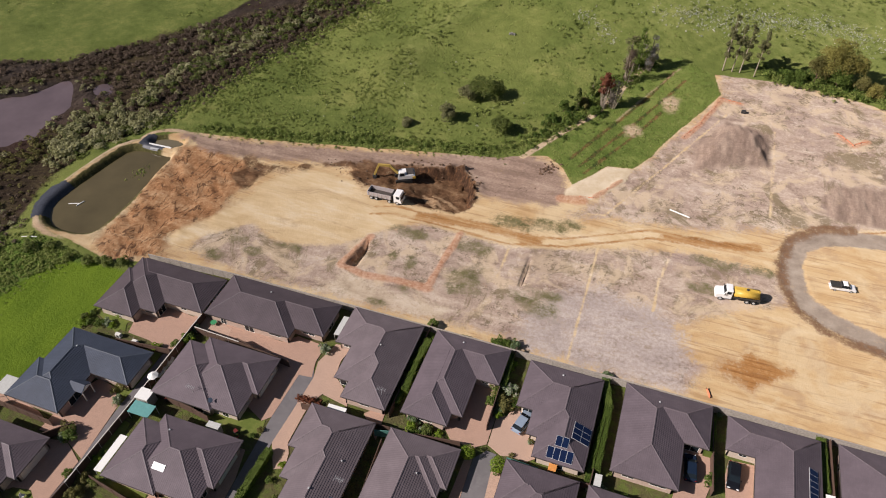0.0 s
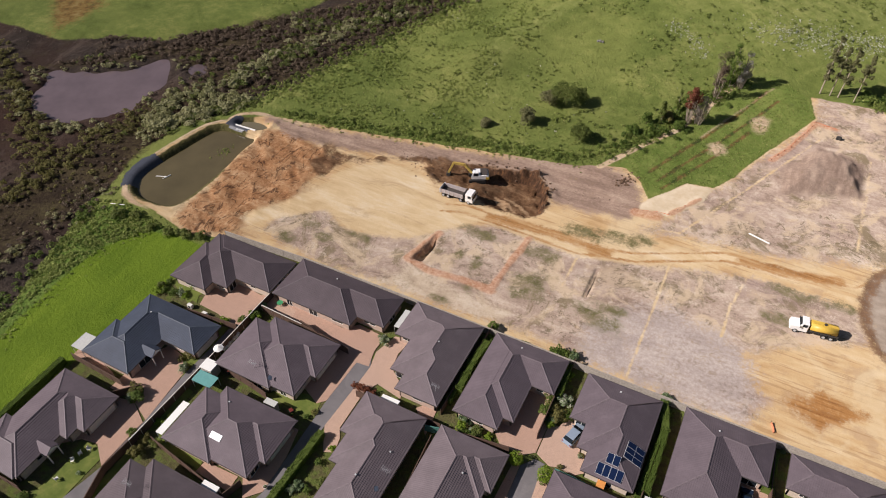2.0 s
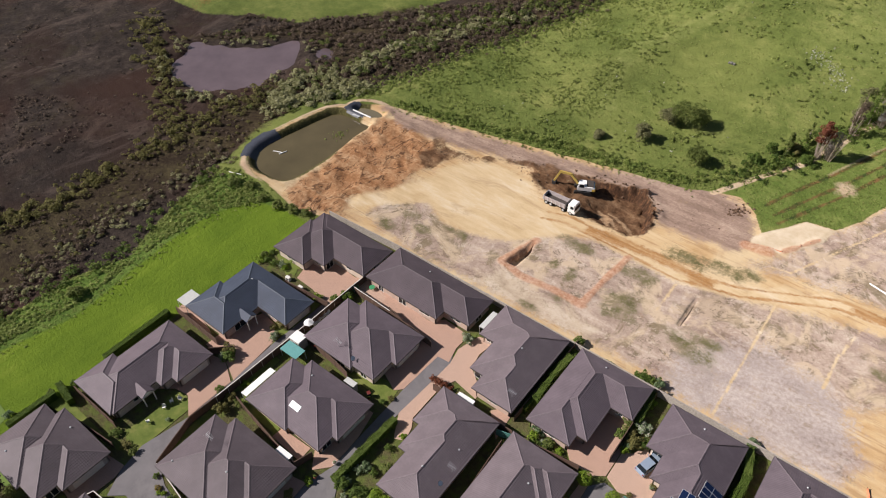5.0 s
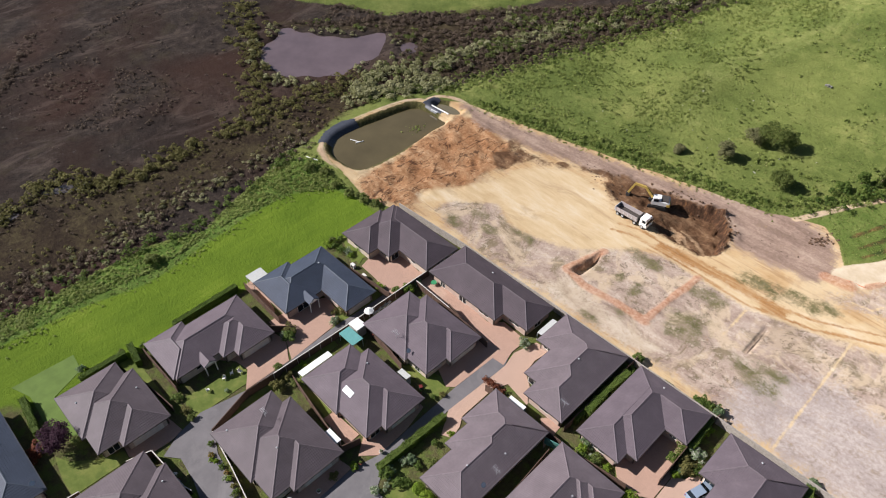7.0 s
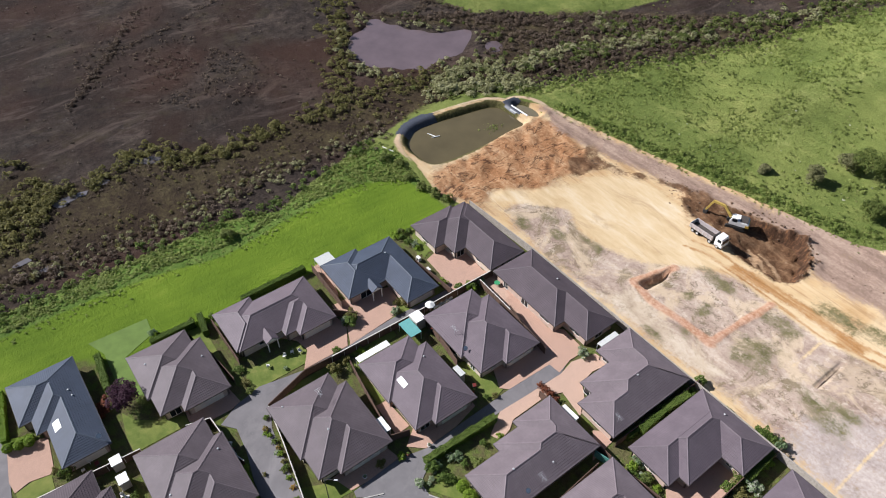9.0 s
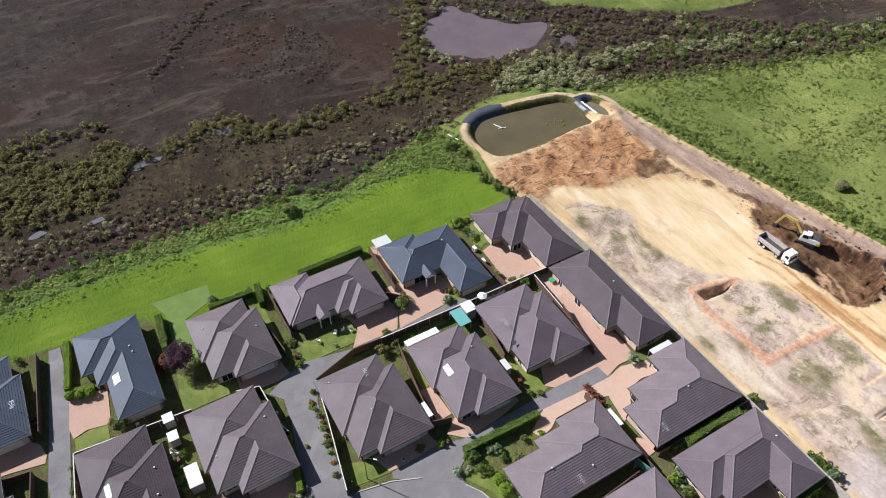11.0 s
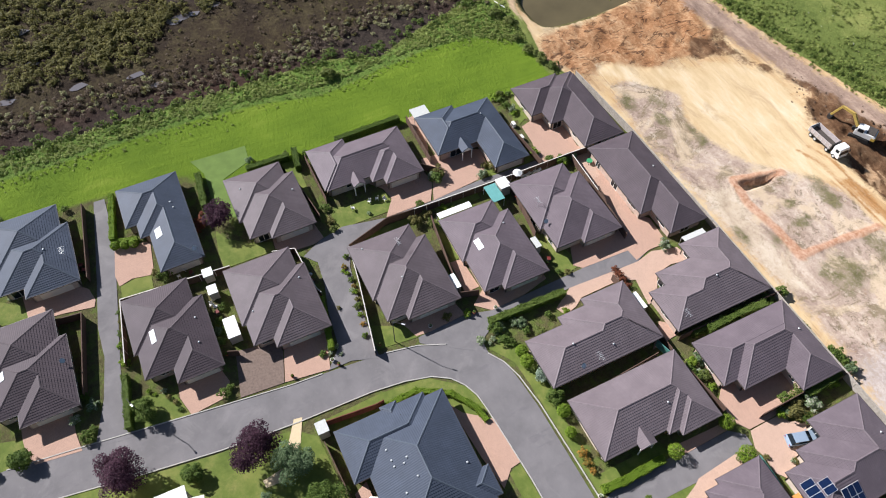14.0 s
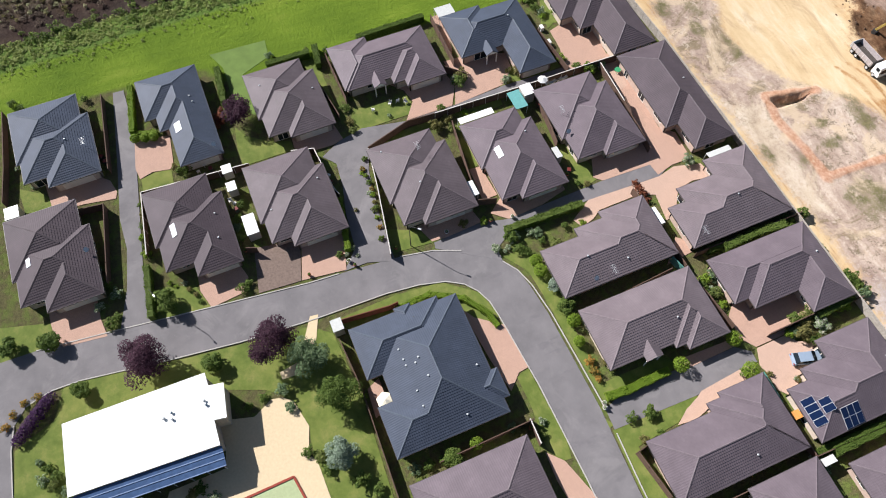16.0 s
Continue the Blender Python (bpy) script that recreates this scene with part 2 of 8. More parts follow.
ORANGE_LINES = [([(-46.9, 89.8), (-49.0, 81.0), (-44.3, 79.8), (-37.8, 80.4), (-31.3, 80.5)], 1.3), ([(-31.3, 80.5), (-31.2, 88.6), (-30.3, 96.5)], 1.0), ([(-13.5, 113.8), (-9.5, 114.6)], 2.0), ([(-7.5, 116.2), (-2.8, 123.9)], 0.7), ([(8.3, 144.8), (11.6, 151.6), (15.4, 163.4), (20.1, 162.9)], 1.1), ([(41.9, 158.0), (45.3, 154.0), (48.5, 156.8)], 1.2)]
WEEDS = [(-26.4, 83.7, 4, 3), (-35.6, 79.5, 3.5, 2), (-39.8, 93.4, 5, 1.6), (-40.8, 86.2, 1.2, 1.8), (-36.9, 85.3, 1.5, 2), (-26.5, 93.8, 4, 2.5), (-21.1, 103.0, 5, 2), (-25.4, 85.0, 6, 4), (-14.4, 104.8, 6, 1.8), (-12.3, 83.3, 6, 3), (18.3, 105.0, 8, 1.8), (27, 105.4, 3, 1.5), (16.2, 97.5, 5, 1.4), (-9.5, 106.6, 2.6, 1.6), (-10.5, 86, 4, 1.6), (-9.4, 83.2, 2.5, 1.3), (-74.1, 75.6, 3, 1.8), (-67, 78.6, 3, 1.5), (-61.2, 81.8, 3.5, 1.4), (-71.5, 80.5, 2.5, 1.6), (-38.9, 74.5, 3.5, 1.2)]
BROKEN = [(-62.8, 109.0), (-56.6, 114.3), (-50.7, 112.3), (-51.4, 103.3), (-55.1, 103.6)]
GASHES = [[(-12.5, 126), (-6, 141), (1.5, 157.5), (6, 168)], [(-11, 124), (-4, 139), (2, 153)], [(-15, 128), (-9, 142.5), (-2, 158), (3, 171)]]
WEST_FIELD = [(-330, 112), (-128, 160), (-105, 200), (-112, 300), (-72, 240), (-86, 190), (-72, 118), (-112, 108), (-100, 150), (-160, 118)]
MOWN = [[(-62.9, 151.8), (-65.9, 162.8), (-59.3, 178.8), (-51.3, 195.7), (-53.7, 218.5)], [(-58.7, 141.1), (-64.0, 155.0), (-64.8, 168.5), (-56.7, 185.4)]]
SCAR1, SCAR2, SCAR3 = [(-42.3, 107.2), (-36.4, 104.3)], [(-40.0, 108.0), (-33.5, 105.2)], [(-41.5, 105.6), (-37.5, 103.4)]
TURNED = [(-62.7, 109.5), (-58.2, 112.2), (-53.8, 112.3), (-51.5, 108.9), (-54.5, 108.2), (-59.1, 108.4)]
TURNED2 = [(-83.6, 98.0), (-81.4, 101.7), (-78.6, 100.7), (-77.8, 95.1), (-80.0, 95.5)]
PALE_LINES = [LINE1, LINE2, LINE3, LINE4, LINE5]


def spaced(*runs):
    """Coordinates from runs of (start, end, step), thinning out to the horizon on both sides."""
    out = []
    for a, b, s in runs:
        out += list(np.arange(a, b, s))
    far = [20, 50, 100, 200, 400, 800, 1500, 2500]
    return np.array([out[0] - f for f in far[::-1]] + out + [out[-1] + f for f in far])


def build_ground():
    gx = spaced((-270, -125, 1.1), (-125, 62, 0.47), (62, 110, 1.2))
    gy = spaced((-70, 66, 1.25), (66, 132, 0.47), (132, 185, 0.6), (185, 290, 1.2))
    x, y = np.meshgrid(gx, gy)
    x, y = x.ravel(), y.ravel()
    w1, w2, w3 = vnoise(x, y, 9, 1), vnoise(x, y, 2.5, 2), vnoise(x, y, 30, 5)
    jag = 1.3 * w1 + 0.7 * w2
    site = sstep(-sd(x, y, SITE) + 0.35 * w1 + 0.25 * w2, -0.4, 0.4)
    masks = {
        "site": site,
        "clay": np.maximum(sstep(-sd(x, y, CLAY) + jag, -2.0, 2.0), 0.8 * sstep(-sd(x, y, BROKEN) + 1.5 * jag, -2, 2)),
        "strip": sstep(-sd(x, y, STRIP) + jag, -2.0, 2.0),
        "pale": sstep(-sd(x, y, PALE) + 0.5 * jag, -1.6, 1.6),
        "grey": np.maximum(sstep(-sd(x, y, GREY) + 0.6 * jag, -1.8, 1.8), sstep(-sd(x, y, YARD) + jag, -3.0, 3.0)),
        "spoil": sstep(-sd(x, y, SANDPILE) + 0.3 * w2, -0.5, 0.3),
        "edge": 0.75 * sstep(-ld(x, y, RING_EDGE) + 0.5 * w2, -1.9, -0.5),
        "bankside": sstep(-np.abs(np.minimum(sd(x, y, POND), sd(x, y, POOL)) - 0.7) + 0.25 * w2, -1.3, -0.7) * sstep(-x - 0.35 * (y - 70), 92, 94) * sstep(x + 125, 4, 6),
        "ash": 0.8 * sstep(-sd(x, y, ASH) + jag, -3, 3),
        "cream": 0.75 * sstep(-sd(x, y, CREAM) + jag, -2.5, 2.5),
        "wall": sstep(-np.abs(sd(x, y, DIG) + 0.4) + 0.25 * w2, -1.1, -0.4) * sstep((x + 52) * 0.75 + (y - 104) * 0.66, 6, 12),
        "sunny": np.maximum(0.4 * sstep(y + 8 * w3, 178, 205) * sstep(x, -40, 0), 0.42 * np.maximum.reduce([sstep(-np.abs(ld(x, y, l) - 1.2) + 0.5 * w2, -1.4, -0.2) for l in MOWN])),
        "track": np.maximum.reduce([0.8 * sstep(-np.abs(sd(x, y, TRIANGLE)) + 0.2 * w2 - 0.1, -0.6, -0.1) * (x > -5)]),
        "trail": np.maximum(0.85 * sstep(-ld(x, y, TRACK) + 0.5 * w2, -3.0, -1.0), 0.9 * np.maximum.reduce([sstep(-ld(x, y, l) + 0.2 * w2 - 0.1, -0.5, -0.05) for l in PALE_LINES])),
        "rut": np.maximum(0.85 * sstep(-np.minimum(ld(x, y, RUT), ld(x, y, RUT2)) + 0.5 * w2, -2.2, -0.4), 0.75 * (x > -50) * sstep(-np.abs(ld(x, y, TRACK) - 1.1) + 0.2 * w2, -0.6, -0.1)),
        "ring": sstep(-np.abs(ld(x, y, RING)) + 0.3 * w2, -2.6, -1.7),
        "dark": np.maximum.reduce([sstep(-sd(x, y, DIG) + 0.8 * w2, -1.6, 0.4), 0.8 * sstep(-np.minimum(ld(x, y, [(-75, 103), (-66, 108), (-60, 110)]), ld(x, y, [(-83, 104.5), (-77, 101), (-75, 104)])) + 1.8 * w2, -1.8, 0.4), 0.85 * sstep(-np.minimum(sd(x, y, TURNED), sd(x, y, TURNED2)) + 1.6 * w2 + 0.6 * w1, -1.0, 0.8)]),
        "scar": sstep(-np.minimum(np.minimum(ld(x, y, SCAR1), ld(x, y, SCAR2)), ld(x, y, SCAR3)) + 0.25 * w2, -0.75, -0.15),
        "heap": 0.9 * np.maximum(sstep(-sd(x, y, HEAP) + jag, -1.2, 1.2), sstep(-sd(x, y, HEAP2) + jag, -1.2, 1.2)),
        "orange": 0.95 * np.maximum.reduce([sstep(-ld(x, y, l) + 0.35 * w2, -w, -0.35 * w) for l, w in ORANGE_LINES]),
        "stain": sstep(-sd(x, y, [(20.2, 80.2), (25.4, 84.5), (31.7, 83), (25.6, 77.4)]) + jag, -1.6, 1.6),
        "weed": 0.62 * np.maximum.reduce([sstep(-np.hypot((x - u) / r, (y - v) / q) + 0.5 * w2 + 0.4 * w1, -1.3, -0.3) for u, v, r, q in WEEDS]),
        "rust": sstep(-sd(x, y, [(-203.3, 131.0), (-192.2, 139.1), (-184.3, 132.9), (-182.7, 122.6), (-184.7, 113.8)]) + 2 * w1, -4, 4),
        "swamp": sstep(-sd(x, y, SWAMP) + 1.2 * w1 + 0.5 * w2, -1.5, 1.5) * (1 - site),
        "marsh": sstep(-np.minimum(sd(x, y, MARSH), np.minimum(sd(x, y, SCRUB_LAND), sd(x, y, DENSE_LAND))) + 1.5 * w1 + w2, -3, 3),
        "lawn": sstep(-sd(x, y, LAWN) + 0.5 * w1, -0.8, 0.8),
        "lush": np.maximum(np.maximum(0.45 * sstep(-sd(x, y, TRIANGLE) + 0.5 * w1, -1, 1), sstep(-sd(x, y, BANK) + w1, -2, 2)), 0.28 * sstep(-sd(x, y, WEST_FIELD) + 8 * w3, -12, 12)),
        "gash": np.maximum.reduce([0.9 * sstep(-ld(x, y, l) + 0.25 * w2, -0.75, -0.1) for l in GASHES]),
        "path": np.maximum.reduce([1.2 * sstep(-ld(x, y, PATH) + 0.2 * w2, -0.9, -0.4), 0.75 * sstep(-np.hypot(x - 3.9, (y - 157.5) * 0.7) + w2, -3.4, -1), 0.75 * sstep(-np.hypot(x + 3.2, (y - 143.8) * 0.7) + w2, -3.2, -1), 0.9 * sstep(-np.abs(np.minimum(sd(x, y, POND), sd(x, y, POOL)) - 2.5) + 0.35 * w2, -1.1, -0.5) * (x < -98) * (1 - site), 0.5 * sstep(-ld(x, y, REDSTRIP) + 0.3 * w2, -0.6, -0.1)]),
    }
    z = height(x, y)
    along_cut, across = 0.6 * x + 0.8 * y, 0.8 * x - 0.6 * y
    ridged = 1 - 2.2 * np.abs(vnoise(along_cut, across * 0.55, 2.6, 21, 2))
    rough = 0.18 * masks["orange"] + masks["heap"] * 0.4 * vnoise(x * 2.2, y * 0.6, 2.2, 29) + masks["clay"] * (0.32 * ridged + 0.10 * vnoise(x, y, 0.9, 22)) + masks["dark"] * (0.8 * vnoise(x, y, 2.6, 23) + 0.35 * vnoise(x, y, 1.1, 24))
    z = z + site * rough + 2.0 * sstep(-sd(x, y, HEAP) + 0.4 * w2, -0.3, 4.5) + 0.12 * sstep(-sd(x, y, SANDPILE), -0.2, 0.8) + 0.25 * site * masks["strip"] * np.maximum(0, vnoise(x, y, 2.5, 27))
    z = z - 0.18 * masks["ring"] + site * 0.05 * w2
    flat = sstep(-sd(x, y, ESTATE), -1.0, 0.0)
    z = z * (1 - flat) - 0.02 * flat
    nx, ny = len(gx), len(gy)
    k = (np.arange(ny - 1)[:, None] * nx + np.arange(nx - 1)[None, :]).ravel()
    quads = np.stack([k, k + 1, k + nx + 1, k + nx], -1)
    me = bpy.data.meshes.new("ground")
    me.from_pydata(np.stack([x, y, z], -1), [], quads)
    for name, v in masks.items():
        me.attributes.new(name, "FLOAT", "POINT").data.foreach_set("value", v.astype(np.float32))
    me.attributes.new("flat", "FLOAT", "POINT").data.foreach_set("value", flat.astype(np.float32))
    me.shade_smooth()
    ob = new("ground", me)
    me.materials.append(GROUND)
    tagged(ob, "green pasture, dark swamp and bare sandy building site", "ground", kind="structure")


SCRUB_LAND = [(-172, 100), (-152, 126), (-133, 154), (-105, 187), (-88, 200), (-76, 240), (-66, 300), (-80, 300), (-92, 205), (-88, 182), (-102, 150), (-108, 128), (-116, 110), (-128, 104), (-134, 92), (-131, 117), (-146, 121), (-160, 108)]
DENSE_LAND = [(-137.7, 1.6), (-127.3, -6.6), (-127.3, -21.0), (-128.7, -30.8), (-124, -60), (-175, -60), (-167.0, -27.1), (-154.0, -18.5), (-151.9, -7.8), (-156.1, 0.6)]
MARSH = [(-141, -40), (-142, 20), (-135, 40), (-135, 72), (-132, 94), (-138, 98), (-126, 104), (-121, 92), (-119, 72), (-118, 31), (-116, 10), (-120, -45)]
LAWN = [(-105, -60), (-105, -2), (-104, 10), (-101, 22), (-102.5, 32), (-104, 44), (-104.5, 55), (-100, 63), (-94, 65.5), (-83, 66), (-84, 53), (-86, 35), (-86, 15), (-87, -3), (-92, -8), (-93, -22), (-92, -60)]
BANK = [(-112, -60), (-111, 27), (-107, 38), (-112, 54), (-115, 66), (-108, 68), (-96, 66), (-95, 30), (-95, -60)]
ESTATE = [(-92.8, -60), (-93.6, -24), (-92.0, -7), (-87.5, -3), (-86.8, 14), (-86.5, 36), (-85.2, 53), (-83.6, 66), (-83.4, 69.4), (-66, 71.3), (110, 71.3), (110, -60)]


def ground_material():
    n = Nodes("land")
    v = n.coords()
    mask_sunny = n.attr("sunny")
    a, b, c, d = n.noise(0.06, 4), n.noise(0.35, 5, 0.65), n.noise(1.6, 5, 0.7), n.noise(7.0, 4, 0.7)
    drag = n.noise(0.45, 5, 0.65, stretch=(0.16, 1, 1))
    drag2 = n.noise(0.5, 5, 0.7, stretch=(1, 0.16, 1))
    mottle = n.noise(0.16, 6, 0.72)
    grass = n.ramp(n.math("ADD", n.math("MULTIPLY", a, 0.55), n.math("MULTIPLY", b, 0.45)), [(0.36, rgb("5a6832")), (0.5, rgb("707d40")), (0.66, rgb("939757"))])
    grass = n.mix(n.math("MULTIPLY", n.step(c, 0.5, 0.66), 0.42), grass, rgb("525e32"))
    grass = n.mix(n.math("MULTIPLY", n.step(n.noise(0.9, 5, 0.75), 0.6, 0.7), 0.4), grass, rgb("878a5c"))
    grass = n.mix(n.math("MULTIPLY", n.step(n.noise(0.018, 4, 0.6, twist=0.5), 0.46, 0.62), 0.45), grass, rgb("8a9150"))
    grass = n.mix(n.math("MULTIPLY", n.step(n.noise(0.03, 5, 0.65, twist=0.8), 0.52, 0.64), 0.32), grass, rgb("53622f"))
    grass = n.mix(mask_sunny, grass, n.ramp(b, [(0.35, rgb("7d8a46")), (0.65, rgb("a3a868"))]))
    lawn = n.ramp(n.math("ADD", n.math("MULTIPLY", a, 0.6), n.math("MULTIPLY", drag2, 0.4)), [(0.36, rgb("5a7722")), (0.55, rgb("708d2b")), (0.7, rgb("889e3d"))])
    lush = n.ramp(n.math("ADD", n.math("MULTIPLY", b, 0.5), n.math("MULTIPLY", c, 0.5)), [(0.35, rgb("4b6328")), (0.5, rgb("607833")), (0.65, rgb("7d8e48"))])
    swamp = n.ramp(n.math("ADD", n.math("MULTIPLY", b, 0.55), n.math("MULTIPLY", c, 0.45)), [(0.32, rgb("282220")), (0.46, rgb("3a322d")), (0.58, rgb("4d433b")), (0.72, rgb("665c51"))])
    swamp = n.mix(n.math("MULTIPLY", n.step(n.noise(0.025, 4, 0.6, twist=0.6), 0.46, 0.6), 0.65), swamp, rgb("3c2b23"))
    swamp = n.mix(n.math("MULTIPLY", n.step(mottle, 0.52, 0.64), 0.5), swamp, rgb("48402f"))
    swamp = n.mix(n.math("MULTIPLY", n.step(n.noise(0.3, 6, 0.8), 0.6, 0.7), 0.45), swamp, rgb("6d6763"))
    swamp = n.mix(n.math("MULTIPLY", n.step(n.noise(0.035, 3, 0.6), 0.5, 0.62), 0.5), swamp, rgb("2a2320"))
    broad = n.noise(0.055, 4, 0.6, twist=0.6)
    smear = n.noise(0.22, 6, 0.68, stretch=(0.4, 1, 1), twist=0.8)
    wheel = n.math("ABSOLUTE", n.math("SUBTRACT", n.noise(0.16, 2, 0.5, stretch=(0.22, 1, 1), twist=0.5), 0.5))
    wheel = n.math("MULTIPLY", n.math("SUBTRACT", 1.0, n.step(wheel, 0.004, 0.016)), n.step(n.noise(0.05, 2), 0.44, 0.6))
    sand = n.ramp(n.math("ADD", n.math("MULTIPLY", smear, 0.6), n.math("MULTIPLY", drag, 0.4)), [(0.32, rgb("bc9768")), (0.45, rgb("d6b586")), (0.58, rgb("e3c99e")), (0.72, rgb("efdcba"))])
    sand = n.mix(n.math("MULTIPLY", n.step(mottle, 0.5, 0.62), 0.4), sand, rgb("b8997c"))
    scrape = n.noise(1.3, 4, 0.6, stretch=(0.06, 1, 1), twist=0.2)
    sand = n.mix(n.math("MULTIPLY", n.step(scrape, 0.54, 0.62), 0.5), sand, rgb("ab8660"))
    sand = n.mix(n.math("MULTIPLY", n.step(n.noise(0.09, 4, 0.6, twist=1.0), 0.5, 0.62), 0.5), sand, rgb("e6d2ac"))
    grey = n.ramp(n.math("ADD", n.math("MULTIPLY", smear, 0.65), n.math("MULTIPLY", c, 0.35)), [(0.34, rgb("8c7868")), (0.44, rgb("b19b8b")), (0.53, rgb("cab5a3")), (0.64, rgb("e0cfbb"))])
    grey = n.mix(n.math("MULTIPLY", n.step(n.noise(0.1, 6, 0.74, twist=1.0), 0.5, 0.6), 0.75), grey, rgb("857758"))
    grey = n.mix(n.math("MULTIPLY", n.step(n.noise(0.13, 5, 0.65, twist=0.7), 0.49, 0.6), 0.8), grey, rgb("dcc6a8"))
    grey = n.mix(n.math("MULTIPLY", n.step(broad, 0.5, 0.64), 0.4), grey, rgb("a48d86"))
    grey = n.mix(n.math("MULTIPLY", n.step(n.noise(0.9, 5, 0.75), 0.58, 0.68), 0.45), grey, rgb("76665a"))
    grey = n.mix(n.math("MULTIPLY", n.math("MULTIPLY", n.step(n.noise(0.42, 6, 0.82, twist=0.5), 0.53, 0.58), n.step(n.noise(0.07, 3), 0.46, 0.58)), 0.7), grey, rgb("73674e"))
    grey = n.mix(n.math("MULTIPLY", n.step(n.noise(0.6, 6, 0.8, twist=0.4), 0.56, 0.62), 0.5), grey, rgb("e6d6c2"))
    clay = n.ramp(n.math("ADD", n.math("MULTIPLY", smear, 0.5), n.math("MULTIPLY", c, 0.5)), [(0.34, rgb("845a3c")), (0.46, rgb("a87a54")), (0.55, rgb("c1976f")), (0.66, rgb("d8b891"))])
    # thin winding noise lines mixed to dark brown in the clay, colour only
    dark_streak = n.math("ABSOLUTE", n.math("SUBTRACT", n.noise(0.26, 3, 0.6, stretch=(1, 0.45, 1), twist=1.2), 0.5))
    clay = n.mix(n.math("MULTIPLY", n.math("SUBTRACT", 1.0, n.step(dark_streak, 0.008, 0.035)), n.math("MULTIPLY", n.step(b, 0.4, 0.56), 0.85)), clay, rgb("54382a"))
    strip = n.ramp(n.math("ADD", n.math("MULTIPLY", drag, 0.6), n.math("MULTIPLY", c, 0.4)), [(0.32, rgb("7f6a5c")), (0.5, rgb("a88f7e")), (0.66, rgb("cab29d"))])
    dark = n.ramp(n.math("ADD", n.math("MULTIPLY", n.noise(0.5, 6, 0.7, stretch=(0.3, 1, 1), twist=0.6), 0.6), n.math("MULTIPLY", c, 0.4)), [(0.34, rgb("4a3424")), (0.48, rgb("6e513a")), (0.6, rgb("8d7055")), (0.7, rgb("a88f76"))])
    heap = n.ramp(n.math("ADD", n.math("MULTIPLY", drag2, 0.6), n.math("MULTIPLY", c, 0.4)), [(0.34, rgb("846f62")), (0.5, rgb("a48e7e")), (0.64, rgb("bfa996"))])
    pale = n.ramp(n.math("ADD", n.math("MULTIPLY", smear, 0.5), n.math("MULTIPLY", drag, 0.5)), [(0.34, rgb("cfb286")), (0.5, rgb("e3caa0")), (0.66, rgb("f0dfc0"))])
    pale = n.mix(n.math("MULTIPLY", n.step(n.noise(0.18, 5, 0.7, stretch=(0.4, 1, 1), twist=1.2), 0.54, 0.66), 0.45), pale, rgb("bb9d7a"))
    rut = n.ramp(n.math("ADD", n.math("MULTIPLY", n.noise(0.6, 4, 0.6, stretch=(0.1, 1, 1)), 0.7), n.math("MULTIPLY", c, 0.3)), [(0.36, rgb("8a5c34")), (0.5, rgb("b88a58")), (0.64, rgb("d8b88a"))])
    orange = n.ramp(c, [(0.34, rgb("b57d5c")), (0.5, rgb("cd9a78")), (0.66, rgb("deb99c"))])
    weed = n.ramp(n.math("ADD", n.math("MULTIPLY", c, 0.5), n.math("MULTIPLY", b, 0.5)), [(0.36, rgb("515230")), (0.5, rgb("706c46")), (0.64, rgb("978a6a"))])
    stain = n.ramp(n.math("ADD", n.math("MULTIPLY", scrape, 0.6), n.math("MULTIPLY", c, 0.4)), [(0.36, rgb("8f5f36")), (0.52, rgb("b5834f")), (0.66, rgb("cfa673"))])
    ring = n.ramp(n.math("ADD", n.math("MULTIPLY", smear, 0.5), n.math("MULTIPLY", b, 0.5)), [(0.32, rgb("8a7b6c")), (0.5, rgb("a99a8a")), (0.68, rgb("c2b4a3"))])
    jit = n.math("MULTIPLY", n.math("SUBTRACT", c, 0.5), 0.9)

    wide = n.math("MULTIPLY", n.math("SUBTRACT", n.noise(0.4, 6, 0.75), 0.5), 1.6)

    def mask(name, soft=0.25):
        return n.step(n.math("ADD", n.attr(name), jit), 0.5 - soft, 0.5 + soft)

    def blend(name, soft=0.4):
        # the edge wanders, but nothing spills where the patch is not
        here = n.attr(name)
        border = n.math("MINIMUM", n.math("MULTIPLY", here, 5.0), 1.0)
        return n.step(n.math("ADD", here, n.math("MULTIPLY", n.math("ADD", jit, wide), border)), 0.5 - soft, 0.5 + soft)

    grass = n.mix(1.0, grass, (0.89, 0.88, 0.86), "MULTIPLY")
    lawn = n.mix(1.0, lawn, (0.98, 0.9, 0.86), "MULTIPLY")
    swamp = n.mix(1.0, swamp, (0.86, 0.86, 0.86), "MULTIPLY")
    col = n.mix(mask("lush"), grass, lush)
    col = n.mix(mask("lawn", 0.4), col, lawn)
    streak = n.noise(0.12, 6, 0.72, stretch=(1, 0.35, 1), twist=1.2)
    swampy = n.mix(n.math("MULTIPLY", n.step(streak, 0.5, 0.66), 0.5), swamp, rgb("6a5c53"))
    swampy = n.mix(n.math("MULTIPLY", n.step(n.noise(0.02, 3, 0.5), 0.5, 0.62), 0.35), swampy, rgb("4a3026"))
    marsh = n.ramp(n.math("ADD", n.math("MULTIPLY", mottle, 0.6), n.math("MULTIPLY", c, 0.4)), [(0.36, rgb("271f18")), (0.46, rgb("392f23")), (0.54, rgb("4a412d")), (0.66, rgb("60573c"))])
    col = n.mix(mask("swamp"), col, swampy)
    col = n.mix(n.math("MULTIPLY", blend("marsh"), 0.85), col, marsh)
    col = n.mix(blend("rust"), col, n.ramp(b, [(0.35, rgb("5c4a2c")), (0.5, rgb("7d6438")), (0.65, rgb("8f7c50"))]))
